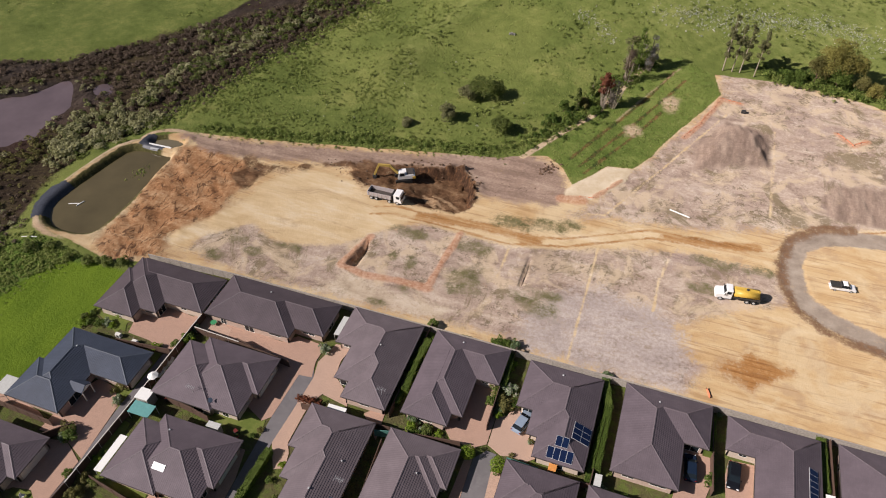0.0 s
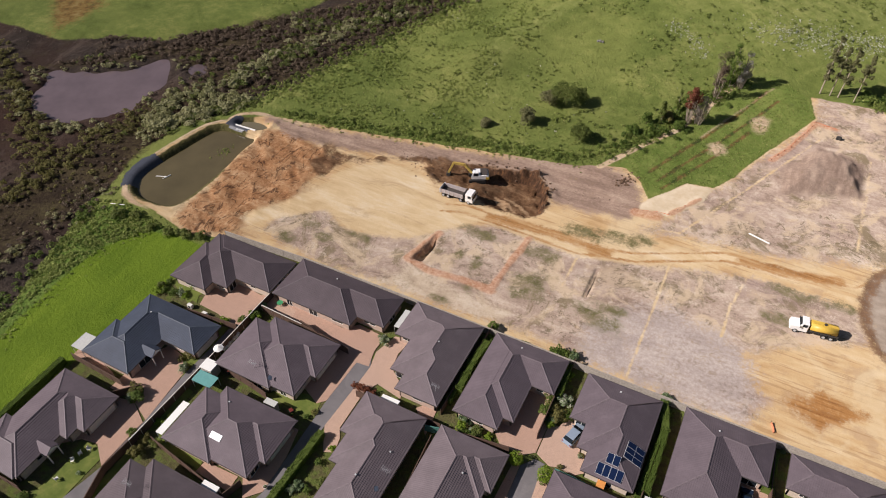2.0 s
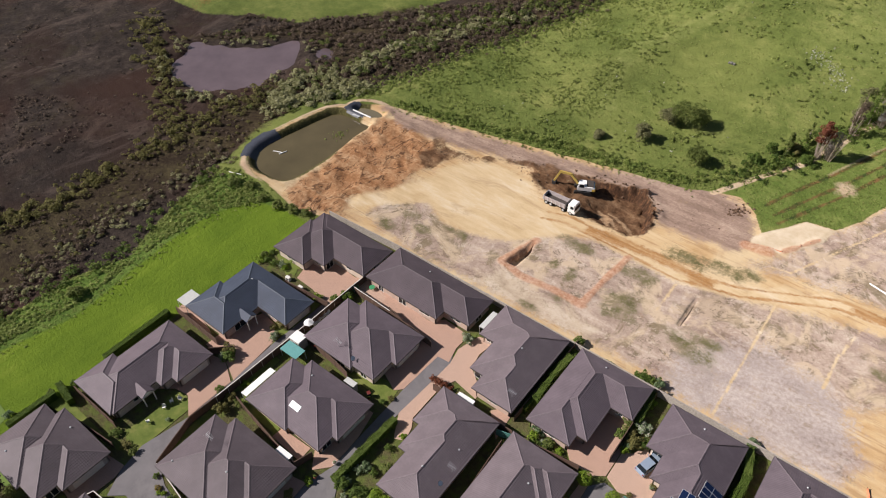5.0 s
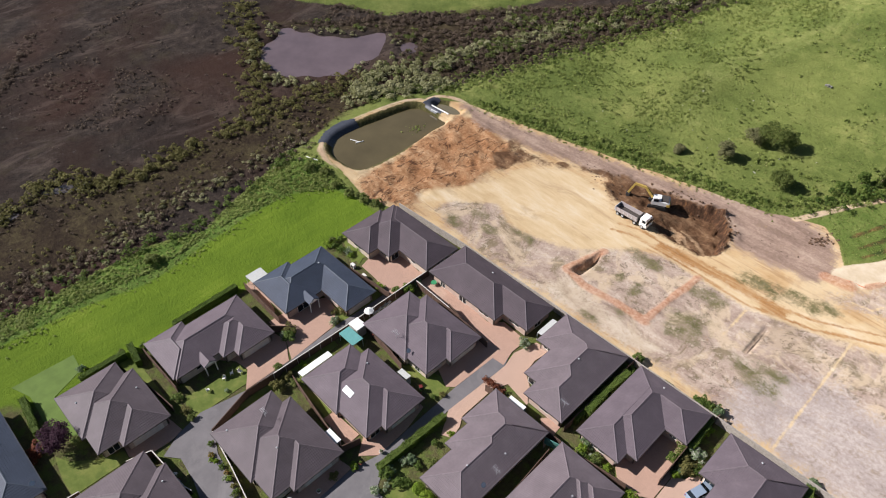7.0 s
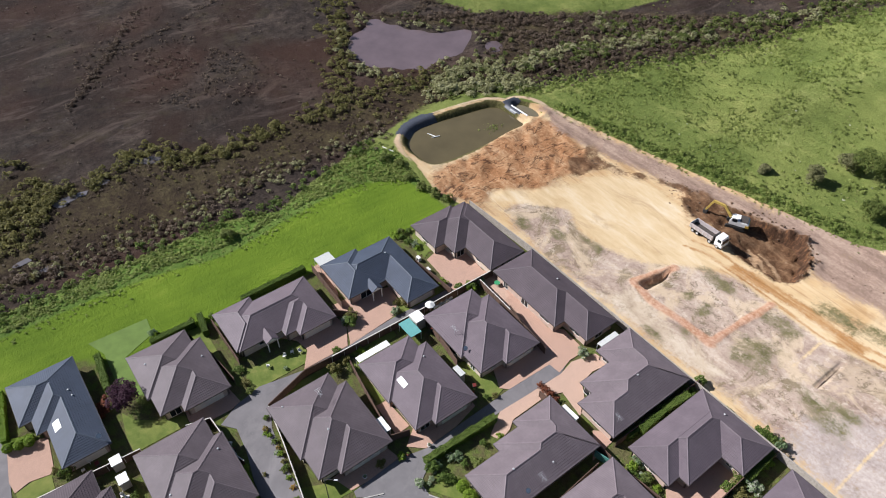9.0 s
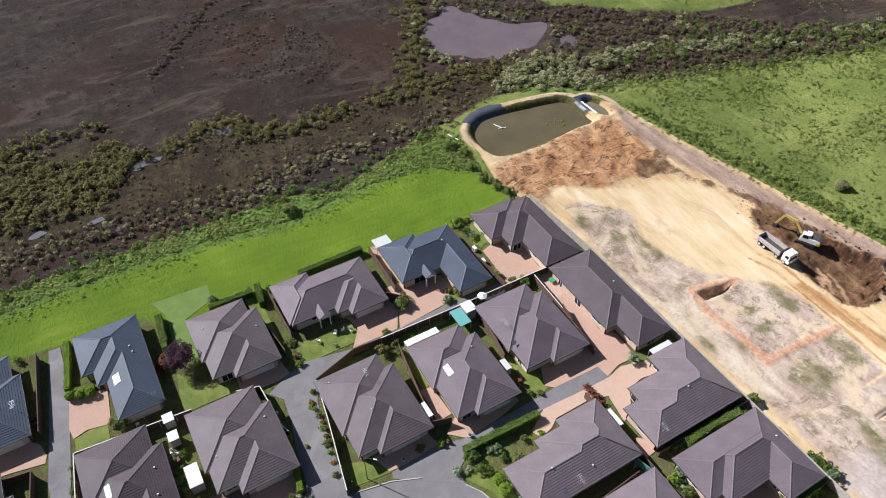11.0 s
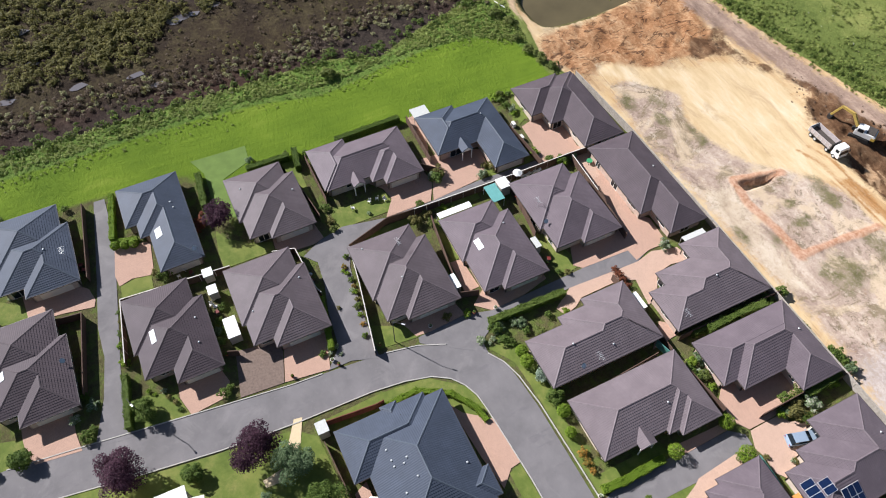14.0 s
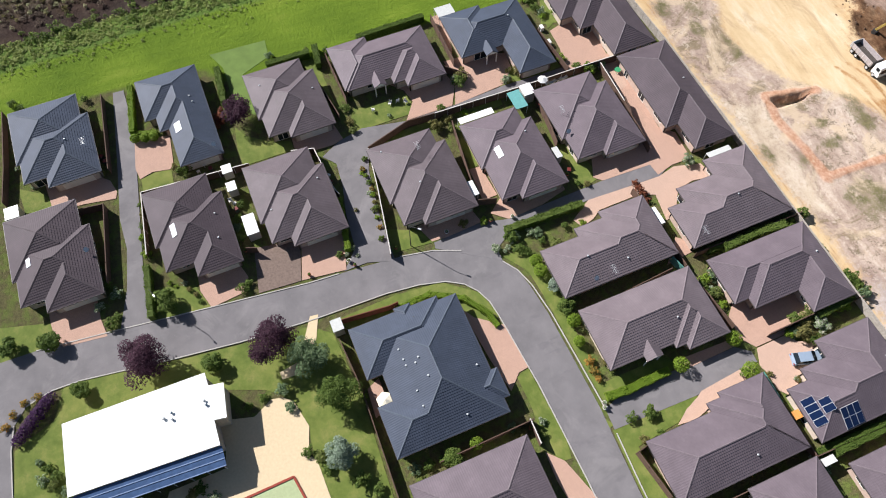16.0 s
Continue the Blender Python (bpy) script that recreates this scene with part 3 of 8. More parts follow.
    ash = n.ramp(n.math("ADD", n.math("MULTIPLY", smear, 0.5), n.math("MULTIPLY", c, 0.5)), [(0.34, rgb("a4968e")), (0.5, rgb("c2b4ab")), (0.64, rgb("dccfc3"))])
    cream = n.ramp(n.math("ADD", n.math("MULTIPLY", smear, 0.6), n.math("MULTIPLY", b, 0.4)), [(0.34, rgb("b9a48c")), (0.5, rgb("d6c4ab")), (0.64, rgb("e8dac4"))])
    wall = n.ramp(n.noise(1.2, 5, 0.7, stretch=(1, 1, 0.3)), [(0.36, rgb("3d2c20")), (0.52, rgb("5d4433")), (0.68, rgb("8a6242"))])
    soil = sand
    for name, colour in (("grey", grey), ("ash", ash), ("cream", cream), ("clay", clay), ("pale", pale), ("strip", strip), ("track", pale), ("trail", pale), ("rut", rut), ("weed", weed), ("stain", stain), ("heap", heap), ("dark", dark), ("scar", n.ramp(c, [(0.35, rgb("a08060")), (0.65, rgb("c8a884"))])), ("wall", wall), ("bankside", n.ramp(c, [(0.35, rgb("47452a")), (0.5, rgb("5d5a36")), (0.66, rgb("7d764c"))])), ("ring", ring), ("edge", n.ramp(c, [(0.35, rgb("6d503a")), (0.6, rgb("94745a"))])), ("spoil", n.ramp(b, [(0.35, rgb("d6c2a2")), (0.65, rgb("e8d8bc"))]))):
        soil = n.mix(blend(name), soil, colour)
    soil = n.mix(n.math("MULTIPLY", mask("orange", 0.4), 0.75), soil, orange)
    soil = n.mix(1.0, soil, (0.785, 0.785, 0.785), "MULTIPLY")
    soil = n.mix(n.math("MULTIPLY", wheel, 0.15), soil, n.mix(1.0, soil, (0.62, 0.56, 0.52), "MULTIPLY"))
    col = n.mix(mask("site", 0.2), col, soil)
    col = n.mix(n.math("MULTIPLY", mask("gash", 0.4), 0.9), col, n.ramp(b, [(0.4, rgb("3a4524")), (0.6, rgb("7a5a3a"))]))
    col = n.mix(mask("path", 0.4), col, n.mix(0.5, sand, rgb("a8978a")))
    garden = n.ramp(n.math("ADD", n.math("MULTIPLY", c, 0.5), n.math("MULTIPLY", d, 0.5)), [(0.35, rgb("4c4632")), (0.5, rgb("5f5c3c")), (0.65, rgb("776f4e"))])
    garden = n.mix(n.math("MULTIPLY", n.step(n.noise(0.5, 5, 0.7), 0.44, 0.6), 0.7), garden, n.ramp(d, [(0.3, rgb("4f6428")), (0.7, rgb("75823f"))]))
    col = n.mix(n.attr("flat"), col, garden)
    bare = n.math("SUBTRACT", 1.0, n.math("MULTIPLY", n.attr("site"), 0.65))
    n.color(n.mix(n.math("MULTIPLY", n.math("MULTIPLY", d, 0.25), bare), col, n.mix(1.0, col, (0.45, 0.45, 0.45), "MULTIPLY")))
    n.b.inputs["Roughness"].default_value = 0.95
    n.b.inputs["Diffuse Roughness"].default_value = 0.45
    n.b.inputs["Specular IOR Level"].default_value = 0.1
    n.bump(n.math("MULTIPLY", n.math("ADD", c, n.math("MULTIPLY", d, 0.5)), bare), 0.7, 0.35)
    return n.m


GROUND = ground_material()
build_ground()


def water(name, poly, z, colour, label, rough=0.06):
    n = Nodes(name)
    n.color(n.ramp(n.noise(0.15, 4), [(0.3, dim(colour, 0.85)), (0.7, dim(colour, 1.15))]))
    n.b.inputs["Roughness"].default_value = rough
    n.b.inputs["Specular IOR Level"].default_value = 0.5
    n.bump(n.noise(1.2, 3), 0.04, 0.1)
    bm = bmesh.new()
    bm.faces.new([bm.verts.new((px, py, z)) for px, py in poly])
    bm.normal_update()
    me = bpy.data.meshes.new(name)
    bm.to_mesh(me)
    me.materials.append(n.m)
    return tagged(new(name, me), label, "water", kind="structure")


def grown(poly, d):
    """The polygon pushed out by about d from its middle."""
    cx, cy = sum(p[0] for p in poly) / len(poly), sum(p[1] for p in poly) / len(poly)
    out = []
    for px, py in poly:
        l = math.hypot(px - cx, py - cy)
        out.append((px + (px - cx) / l * d, py + (py - cy) / l * d))
    return out


water("water_pond", grown(POND, 0.7), -1.05, rgb("5a5139"), "murky olive green settling pond water")
water("water_pool", grown(POOL, 0.5), -0.95, rgb("6b6450"), "shallow grey forebay pool water")
water("water_inlet", grown(INLET, 0.5), -1.4, rgb("5c5052"), "small brown pool at the swamp edge")
for poly in (rounded([(-141.5, 7), (-141, 11), (-138.6, 13.5), (-138, 10)]), rounded([(-143, 18), (-142.5, 23), (-138, 29), (-137.5, 26), (-140.5, 20)]), rounded([(-138.6, 0), (-139, 5), (-136.8, 6), (-136.5, 1)])):
    water("water_channel", poly, -0.93, rgb("5a5658"), "narrow grey tidal channel in the swamp")
for k, (x, y) in enumerate([(-126.8, -33.2), (-136.0, -27.6), (-147.6, -28.2), (-125.3, -19.8), (-123.7, -8.8), (-119.1, -5.7), (-137.9, 6.2), (-136.9, 2.1)]):
    ring = [(x + (0.9 + 0.25 * math.sin(2 * a + k)) * math.cos(a), y + (1.7 + 0.35 * math.cos(3 * a + k)) * math.sin(a)) for a in np.arange(0, math.tau, 0.45)]
    water("water_puddle", ring, -0.9 + 0.002 * k, rgb("6a6668"), "grey tidal puddle among the scrub")
water("water_lagoon", grown(LAGOON, 0.8), -1.45, rgb("66595b"), "still purplish brown lagoon water in the swamp")

# ---- things: helpers ----
def part(name, bm, material, parent=None, label="", smooth=False):
    """Link a bmesh in world coordinates as one mesh object under a thing or a part."""
    me = bpy.data.meshes.new(name)
    bm.normal_update()
    if parent is not None:
        bmesh.ops.translate(bm, verts=bm.verts, vec=-origin(parent))
    bm.to_mesh(me)
    bm.free()
    me.materials.append(material)
    if smooth:
        me.shade_smooth()
    ob = new(name, me)
    ob.parent = parent
    if label:
        ob["label"] = label
    return ob


def origin(ob):
    p = Vector((0, 0, 0))
    while ob is not None:
        p += ob.matrix_basis.translation
        ob = ob.parent
    return p


def thing(name, at, label, category, group="", kind=""):
    ob = new(name)
    ob.empty_display_size = 0.2
    ob.matrix_basis = Matrix.Translation(at)
    return tagged(ob, label, category, group, kind)


def box(bm, x0, x1, y0, y1, z0, z1, m=None):
    """Add a box; m turns it about the origin first."""
    v = [bm.verts.new((x, y, z)) for z in (z0, z1) for x, y in ((x0, y0), (x1, y0), (x1, y1), (x0, y1))]
    for f in ((3, 2, 1, 0), (4, 5, 6, 7), (0, 1, 5, 4), (1, 2, 6, 5), (2, 3, 7, 6), (3, 0, 4, 7)):
        bm.faces.new([v[k] for k in f])
    if m is not None:
        for q in v:
            q.co = m @ q.co
    return v


def beam(bm, a, b, w, h, up=Vector((0, 0, 1))):
    """A box from a to b, w wide and h high, its top above the line by h / 2."""
    a, b = Vector(a), Vector(b)
    d = (b - a).normalized()
    s = d.cross(up).normalized()
    t = s.cross(d)
    v = [bm.verts.new(p + s * i * w / 2 + t * j * h / 2) for p in (a, b) for i, j in ((-1, -1), (1, -1), (1, 1), (-1, 1))]
    for f in ((0, 1, 2, 3), (7, 6, 5, 4), (0, 4, 5, 1), (1, 5, 6, 2), (2, 6, 7, 3), (3, 7, 4, 0)):
        bm.faces.new([v[k] for k in f])


def tube(bm, a, b, r0, r1=None, n=8):
    a, b = Vector(a), Vector(b)
    r1 = r0 if r1 is None else r1
    q = (b - a).to_track_quat("Z", "Y").to_matrix()
    ring = []
    for p, r in ((a, r0), (b, r1)):
        ring.append([bm.verts.new(p + q @ Vector((r * math.cos(k * math.tau / n), r * math.sin(k * math.tau / n), 0))) for k in range(n)])
    for k in range(n):
        bm.faces.new((ring[0][k], ring[0][(k + 1) % n], ring[1][(k + 1) % n], ring[1][k]))
    bm.faces.new(ring[0][::-1])
    bm.faces.new(ring[1])


# ---- houses ----
EAVE, PITCH = 2.4, 0.46


def slopes(r):
    """The four slopes of a hipped roof over (x0, x1, y0, y1): (outline, gradient) with height = g . (x, y, 1)."""
    x0, x1, y0, y1 = r
    w, d = x1 - x0, y1 - y0
    if w >= d:
        a, b = (x0 + d / 2, y0 + d / 2), (x1 - d / 2, y0 + d / 2)
    else:
        a, b = (x0 + w / 2, y0 + w / 2), (x0 + w / 2, y1 - w / 2)
    sw, se, ne, nw = (x0, y0), (x1, y0), (x1, y1), (x0, y1)
    if w >= d:
        faces = [[sw, se, b, a], [se, ne, b], [ne, nw, a, b], [nw, sw, a]]
    else:
        faces = [[sw, se, a], [se, ne, b, a], [ne, nw, b], [nw, sw, a, b]]
    grads = [(0, 1, -y0), (-1, 0, x1), (0, -1, y1), (1, 0, -x0)]
    hips = [(sw, a), (nw, a if w >= d else b), (se, b if w >= d else a), (ne, b), (a, b)]
    return faces, grads, hips


def clip(poly, f):
    """Split a convex polygon by f(x, y) = p x + q y + r: the part with f <= 0 and the part with f > 0."""
    lo, hi = [], []
    n = len(poly)
    for k in range(n):
        p, q = poly[k], poly[(k + 1) % n]
        u, v = f[0] * p[0] + f[1] * p[1] + f[2], f[0] * q[0] + f[1] * q[1] + f[2]
        (lo if u <= 0 else hi).append(p)
        if (u <= 0) != (v <= 0):
            t = u / (u - v)
            m = (p[0] + (q[0] - p[0]) * t, p[1] + (q[1] - p[1]) * t)
            lo.append(m)
            hi.append(m)
    return lo, hi


def area(poly):
    return abs(sum(p[0] * q[1] - q[0] * p[1] for p, q in zip(poly, poly[1:] + poly[:1]))) / 2


def roof_height(rects, x, y):
    return max(min(x - r[0], r[1] - x, y - r[2], r[3] - y) for r in rects) * PITCH + EAVE


def roof_faces(rects):
    """The visible slopes of the roofs over overlapping rectangles."""
    out = []
    for i, r in enumerate(rects):
        faces, grads, _ = slopes(r)
        for poly, g in zip(faces, grads):
            left = [list(poly)]
            for j, s in enumerate(rects):
                if j == i:
                    continue
                eps = 1e-3 if j < i else -1e-3
                gs = slopes(s)[1]
                rest = []
                for piece in left:
                    for h in gs:
                        keep, piece = clip(piece, (h[0] - g[0], h[1] - g[1], h[2] - g[2] + eps))
                        if len(keep) > 2 and area(keep) > 0.01:
                            rest.append(keep)
                        if len(piece) < 3:
                            break
                left = rest
            out += [(p, g) for p in left]
    return out


def outline(rects):
    """The outer sides of overlapping rectangles: (x0, y0, x1, y1, outward)."""
    out = []
    for i, (x0, x1, y0, y1) in enumerate(rects):
        for side, (fix, lo, hi, nrm) in {"s": (y0, x0, x1, (0, -1)), "n": (y1, x0, x1, (0, 1)), "w": (x0, y0, y1, (-1, 0)), "e": (x1, y0, y1, (1, 0))}.items():
            spans = [(lo, hi)]
            for j, s in enumerate(rects):
                if j == i:
                    continue
                f0, f1, l0, l1 = (s[2], s[3], s[0], s[1]) if side in "sn" else (s[0], s[1], s[2], s[3])
                same = (side in "sw" and abs(fix - f0) < 1e-3) or (side in "ne" and abs(fix - f1) < 1e-3)
                if not (f0 + 1e-3 < fix < f1 - 1e-3 or (same and j < i)):
                    continue
                nxt = []
                for a, b in spans:
                    if a < l0:
                        nxt.append((a, min(b, l0)))
                    if b > l1:
                        nxt.append((max(a, l1), b))
                spans = [q for q in nxt if q[1] - q[0] > 0.05]
            for a, b in spans:
                out.append((a, fix, b, fix, nrm) if side in "sn" else (fix, a, fix, b, nrm))
    return out


COURSE, LIP = 0.33, 0.04


def roof_mesh(rects):
    """Overlapping courses of tiles on every slope: each course lies a little flatter than the roof and ends in a lip."""
    bm = bmesh.new()
    uv = bm.loops.layers.uv.new("UVMap")
    k = math.sqrt(1 + PITCH * PITCH)
    for poly, g in roof_faces(rects):
        up = [g[0] * x + g[1] * y + g[2] for x, y in poly]
        rest = list(poly)
        n0, n1 = int(max(0, min(up)) / COURSE), int(max(up) / COURSE) + 1
        for row in range(n0, n1 + 1):
            if len(rest) < 3:
                break
            band, rest = clip(rest, (g[0], g[1], g[2] - (row + 1) * COURSE))
            if len(band) < 3 or area(band) < 1e-4:
                continue
            ring, low = [], []
            for x, y in band:
                s = g[0] * x + g[1] * y + g[2]
                z = EAVE + PITCH * s
                v = bm.verts.new((x, y, z + LIP * (1 - (s - row * COURSE) / COURSE)))
                ring.append(v)
                if abs(s - row * COURSE) < 1e-4:
                    low.append((v, z))
            faces = [bm.faces.new(ring)]
            if len(low) == 2:
                faces.append(bm.faces.new([low[0][0], low[1][0]] + [bm.verts.new((v.co.x, v.co.y, z)) for v, z in (low[1], low[0])]))
            for f in faces:
                f.normal_update()
            if faces[0].normal.z < 0:
                faces[0].normal_flip()
            if len(faces) > 1 and faces[1].normal.x * g[0] + faces[1].normal.y * g[1] > 0:
                faces[1].normal_flip()
            for f in faces:
                for l in f.loops:
                    x, y = l.vert.co.x, l.vert.co.y
                    l[uv].uv = (x if g[0] == 0 else y, (g[0] * x + g[1] * y + g[2]) * k)
    bmesh.ops.remove_doubles(bm, verts=bm.verts, dist=0.004)
    return bm


def cap(bm, a, b, w=0.13):
    """A low tent of ridge tiles from a to b."""
    a, b = Vector(a), Vector(b)
    s = (b - a).cross(Vector((0, 0, 1))).normalized() * w
    v = [bm.verts.new(p + q) for p in (a, b) for q in (-s - Vector((0, 0, 0.03)), Vector((0, 0, 0.03)), s - Vector((0, 0, 0.03)))]
    for f in ((0, 3, 4, 1), (1, 4, 5, 2), (0, 1, 2), (5, 4, 3)):
        bm.faces.new([v[k] for k in f])
    bmesh.ops.recalc_face_normals(bm, faces=bm.faces)


def house(label, rects, tile, wall, garages=(), windows=(), skylights=(), vents=()):
    """A one-storey house under hipped roofs; the rectangles are its eaves (x0, x1, y0, y1)."""
    cx = sum(r[0] + r[1] for r in rects) / (2 * len(rects))
    cy = sum(r[2] + r[3] for r in rects) / (2 * len(rects))
    h = thing("house", (cx, cy, 0), label, "house", "houses of the estate")
    roof = part("roof", roof_mesh(rects), tile, h)
    for x0, y0, x1, y1, (nx, ny) in outline(rects):
        bm = bmesh.new()
        box(bm, min(x0, x1) - 0.06 * (ny != 0) - 0.06 * (nx < 0) * 1, max(x0, x1) + 0.06 * (ny != 0) + 0.06 * (nx > 0), min(y0, y1) - 0.06 * (ny < 0), max(y0, y1) + 0.06 * (ny > 0), EAVE - 0.16, EAVE + 0.015)
        part("gutter", bm, GUTTER, roof, "dark metal gutter")
    for i, r in enumerate(rects):
        for a, b in slopes(r)[2]:
            n = max(2, int(math.hypot(b[0] - a[0], b[1] - a[1]) / 0.15))
            run = []
            long = math.hypot(b[0] - a[0], b[1] - a[1]) or 1.0
            px, py = -(b[1] - a[1]) / long * 0.3, (b[0] - a[0]) / long * 0.3
            for s in range(n + 1):
                x, y = a[0] + (b[0] - a[0]) * s / n, a[1] + (b[1] - a[1]) * s / n
                own = min(x - r[0], r[1] - x, y - r[2], r[3] - y) * PITCH + EAVE
                free = roof_height(rects, x, y) < own + 0.02 and max(roof_height(rects, x + px, y + py), roof_height(rects, x - px, y - py)) < own - 0.04
                if free:
                    run.append((x, y, own + 0.035))
                if (not free or s == n) and len(run) > 2:
                    bm = bmesh.new()
                    cap(bm, run[0], run[-1])
                    part("ridge_cap", bm, CAPS[tile.name], roof)
                if not free:
                    run = []
    inner = [(x0 + 0.55, x1 - 0.55, y0 + 0.55, y1 - 0.55) for x0, x1, y0, y1 in rects]
    sides = outline(inner)
    for x0, y0, x1, y1, (nx, ny) in sides:
        bm = bmesh.new()
        box(bm, min(x0, x1) - 0.0 if ny else x0 - 0.2 * (nx > 0), max(x0, x1) if ny else x0 + 0.2 * (nx < 0), min(y0, y1) if nx else y0 - 0.2 * (ny > 0), max(y0, y1) if nx else y0 + 0.2 * (ny < 0), 0, EAVE - 0.17)
        part("wall", bm, wall, h)
    for x0, y0, x1, y1, (nx, ny) in outline(rects):
        soffit = bmesh.new()
        box(soffit, min(x0, x1) if ny else x0 - 0.75 * (nx > 0), max(x0, x1) if ny else x0 + 0.75 * (nx < 0), min(y0, y1) if nx else y0 - 0.75 * (ny > 0), max(y0, y1) if nx else y0 + 0.75 * (ny < 0), EAVE - 0.165 + 0.004 * (nx != 0), EAVE - 0.14)
        part("soffit", soffit, WHITE, roof, "white soffit")
    # windows along the walls, garage doors where given
    rnd = random.Random(int(cx * 7 + cy * 13))
    for x0, y0, x1, y1, (nx, ny) in sides:
        length = abs(x1 - x0) + abs(y1 - y0)
        doors = [g for g in garages if (nx and abs(g[0] - x0) < 1.6 and min(y0, y1) - 1 < g[1] < max(y0, y1) + 1 and g[2] == "x") or (ny and abs(g[1] - y0) < 1.6 and min(x0, x1) - 1 < g[0] < max(x0, x1) + 1 and g[2] == "y")]
        if doors:
            mid = ((min(y0, y1) + max(y0, y1)) / 2 if nx else (x0 + x1) / 2)
            opening(h, x0, y0, mid, nx, ny, min(4.8, length - 0.8), 0.02, 2.1, True)
            continue
        if length < 2.2:
            continue
        n = max(1, int(length / 4.2))
        for q in range(n):
            s = (q + 0.5) / n
            mid = min(y0, y1) + length * s if nx else min(x0, x1) + length * s
            opening(h, x0, y0, mid, nx, ny, rnd.choice((1.2, 1.8, 1.8, 2.4)), rnd.choice((0.9, 0.9, 0.05)), 2.05, False)
    for x, y in vents:
        z = roof_height(rects, x, y)
        bm = bmesh.new()
        tube(bm, (x, y, z - 0.1), (x, y, z + 0.12), 0.07)
        tube(bm, (x, y, z + 0.12), (x, y, z + 0.19), 0.16, 0.1)
        part("roof_vent", bm, METAL, roof, "pale metal roof vent")
    for x, y, w, l in skylights:
        lay(roof, rects, x, y, w, l, "skylight", SKYLIGHT, "white skylight")
    return h


def opening(h, x0, y0, mid, nx, ny, width, z0, z1, garage):
    """A window, or a garage door, in a wall at the fixed coordinate."""
    at = (lambda u, o, z: (x0 + nx * o, u, z)) if nx else (lambda u, o, z: (u, y0 + ny * o, z))

    def slab(bm, u0, u1, o0, o1, a, b):
        p, q = at(u0, o0, a), at(u1, o1, b)
        box(bm, *sorted((p[0], q[0])), *sorted((p[1], q[1])), a, b)
    u0, u1 = mid - width / 2, mid + width / 2
    bm = bmesh.new()
    if garage:
        for k in range(4):
            a = z0 + (z1 - z0) * k / 4
            slab(bm, u0, u1, -0.02, 0.03, a + 0.01, a + (z1 - z0) / 4 - 0.01)
        slab(bm, u0, u1, -0.03, 0.01, z0, z1)
        part("garage_door", bm, GARAGE, h, "pale sectional garage door")
        return
    for a, b in ((u0, u0 + 0.07), (u1 - 0.07, u1), (mid - 0.03, mid + 0.03)):
        slab(bm, a, b, -0.03, 0.03, z0, z1)
    for a, b in ((z0, z0 + 0.07), (z1 - 0.07, z1)):
        slab(bm, u0, u1, -0.02, 0.04, a, b)
    win = part("window", bm, WHITE, h, "white framed window")
    bm = bmesh.new()
    slab(bm, u0 + 0.06, u1 - 0.06, -0.02, 0.012, z0 + 0.06, z1 - 0.06)
    part("pane", bm, GLASS, win)


def lay(roof, rects, x, y, w, l, name, material, label, lift=0.1, frame_mat=None):
    """A flat panel lying on the slope at x, y: w along the eaves, l up the slope."""
    e = 0.05
    gx = (roof_height(rects, x + e, y) - roof_height(rects, x - e, y)) / (2 * e)
    gy = (roof_height(rects, x, y + e) - roof_height(rects, x, y - e)) / (2 * e)
    z = Vector((-gx, -gy, 1)).normalized()
    up = Vector((gx, gy, gx * gx + gy * gy)).normalized()
    m = Matrix((up.cross(z), up, z)).transposed().to_4x4()
    m.translation = (x, y, roof_height(rects, x, y))
    bm = bmesh.new()
    box(bm, -w / 2, w / 2, -l / 2, l / 2, 0.0, lift, m)
    return part(name, bm, material, roof, label)


def tile_material(name, c, cap):
    n = Nodes(name)
    uv = n.coords("UV")
    sep = n.add("SeparateXYZ")
    n.link(uv, sep.inputs[0])
    gauge = COURSE * math.sqrt(1 + PITCH * PITCH)
    col = n.math("FRACT", n.math("DIVIDE", sep.outputs[0], 0.30))
    wave = n.math("ABSOLUTE", n.math("SUBTRACT", col, 0.5))
    per = n.add("TexWhiteNoise")
    cell = n.add("CombineXYZ")
    n.link(n.math("FLOOR", n.math("DIVIDE", sep.outputs[1], gauge)), cell.inputs[1])
    n.link(n.math("FLOOR", n.math("DIVIDE", sep.outputs[0], 0.30)), cell.inputs[0])
    n.link(cell.outputs[0], per.inputs["Vector"])
    base = n.ramp(n.noise(0.35, 5, 0.65), [(0.3, dim(c, 0.86)), (0.5, c), (0.72, dim(c, 1.18))])
    base = n.mix(n.math("MULTIPLY", per.outputs["Value"], 0.2), base, dim(c, 0.72))
    base = n.mix(n.math("MULTIPLY", n.step(n.noise(1.8, 5, 0.7), 0.55, 0.75), 0.25), base, dim(c, 1.45))
    n.color(base)
    n.b.inputs["Roughness"].default_value = 0.6
    n.b.inputs["Specular IOR Level"].default_value = 0.2
    n.b.inputs["Diffuse Roughness"].default_value = 0.0
    n.bump(wave, 0.6, 0.04)
    CAPS[name] = plain(name + "_cap", cap, 0.6)
    return n.m


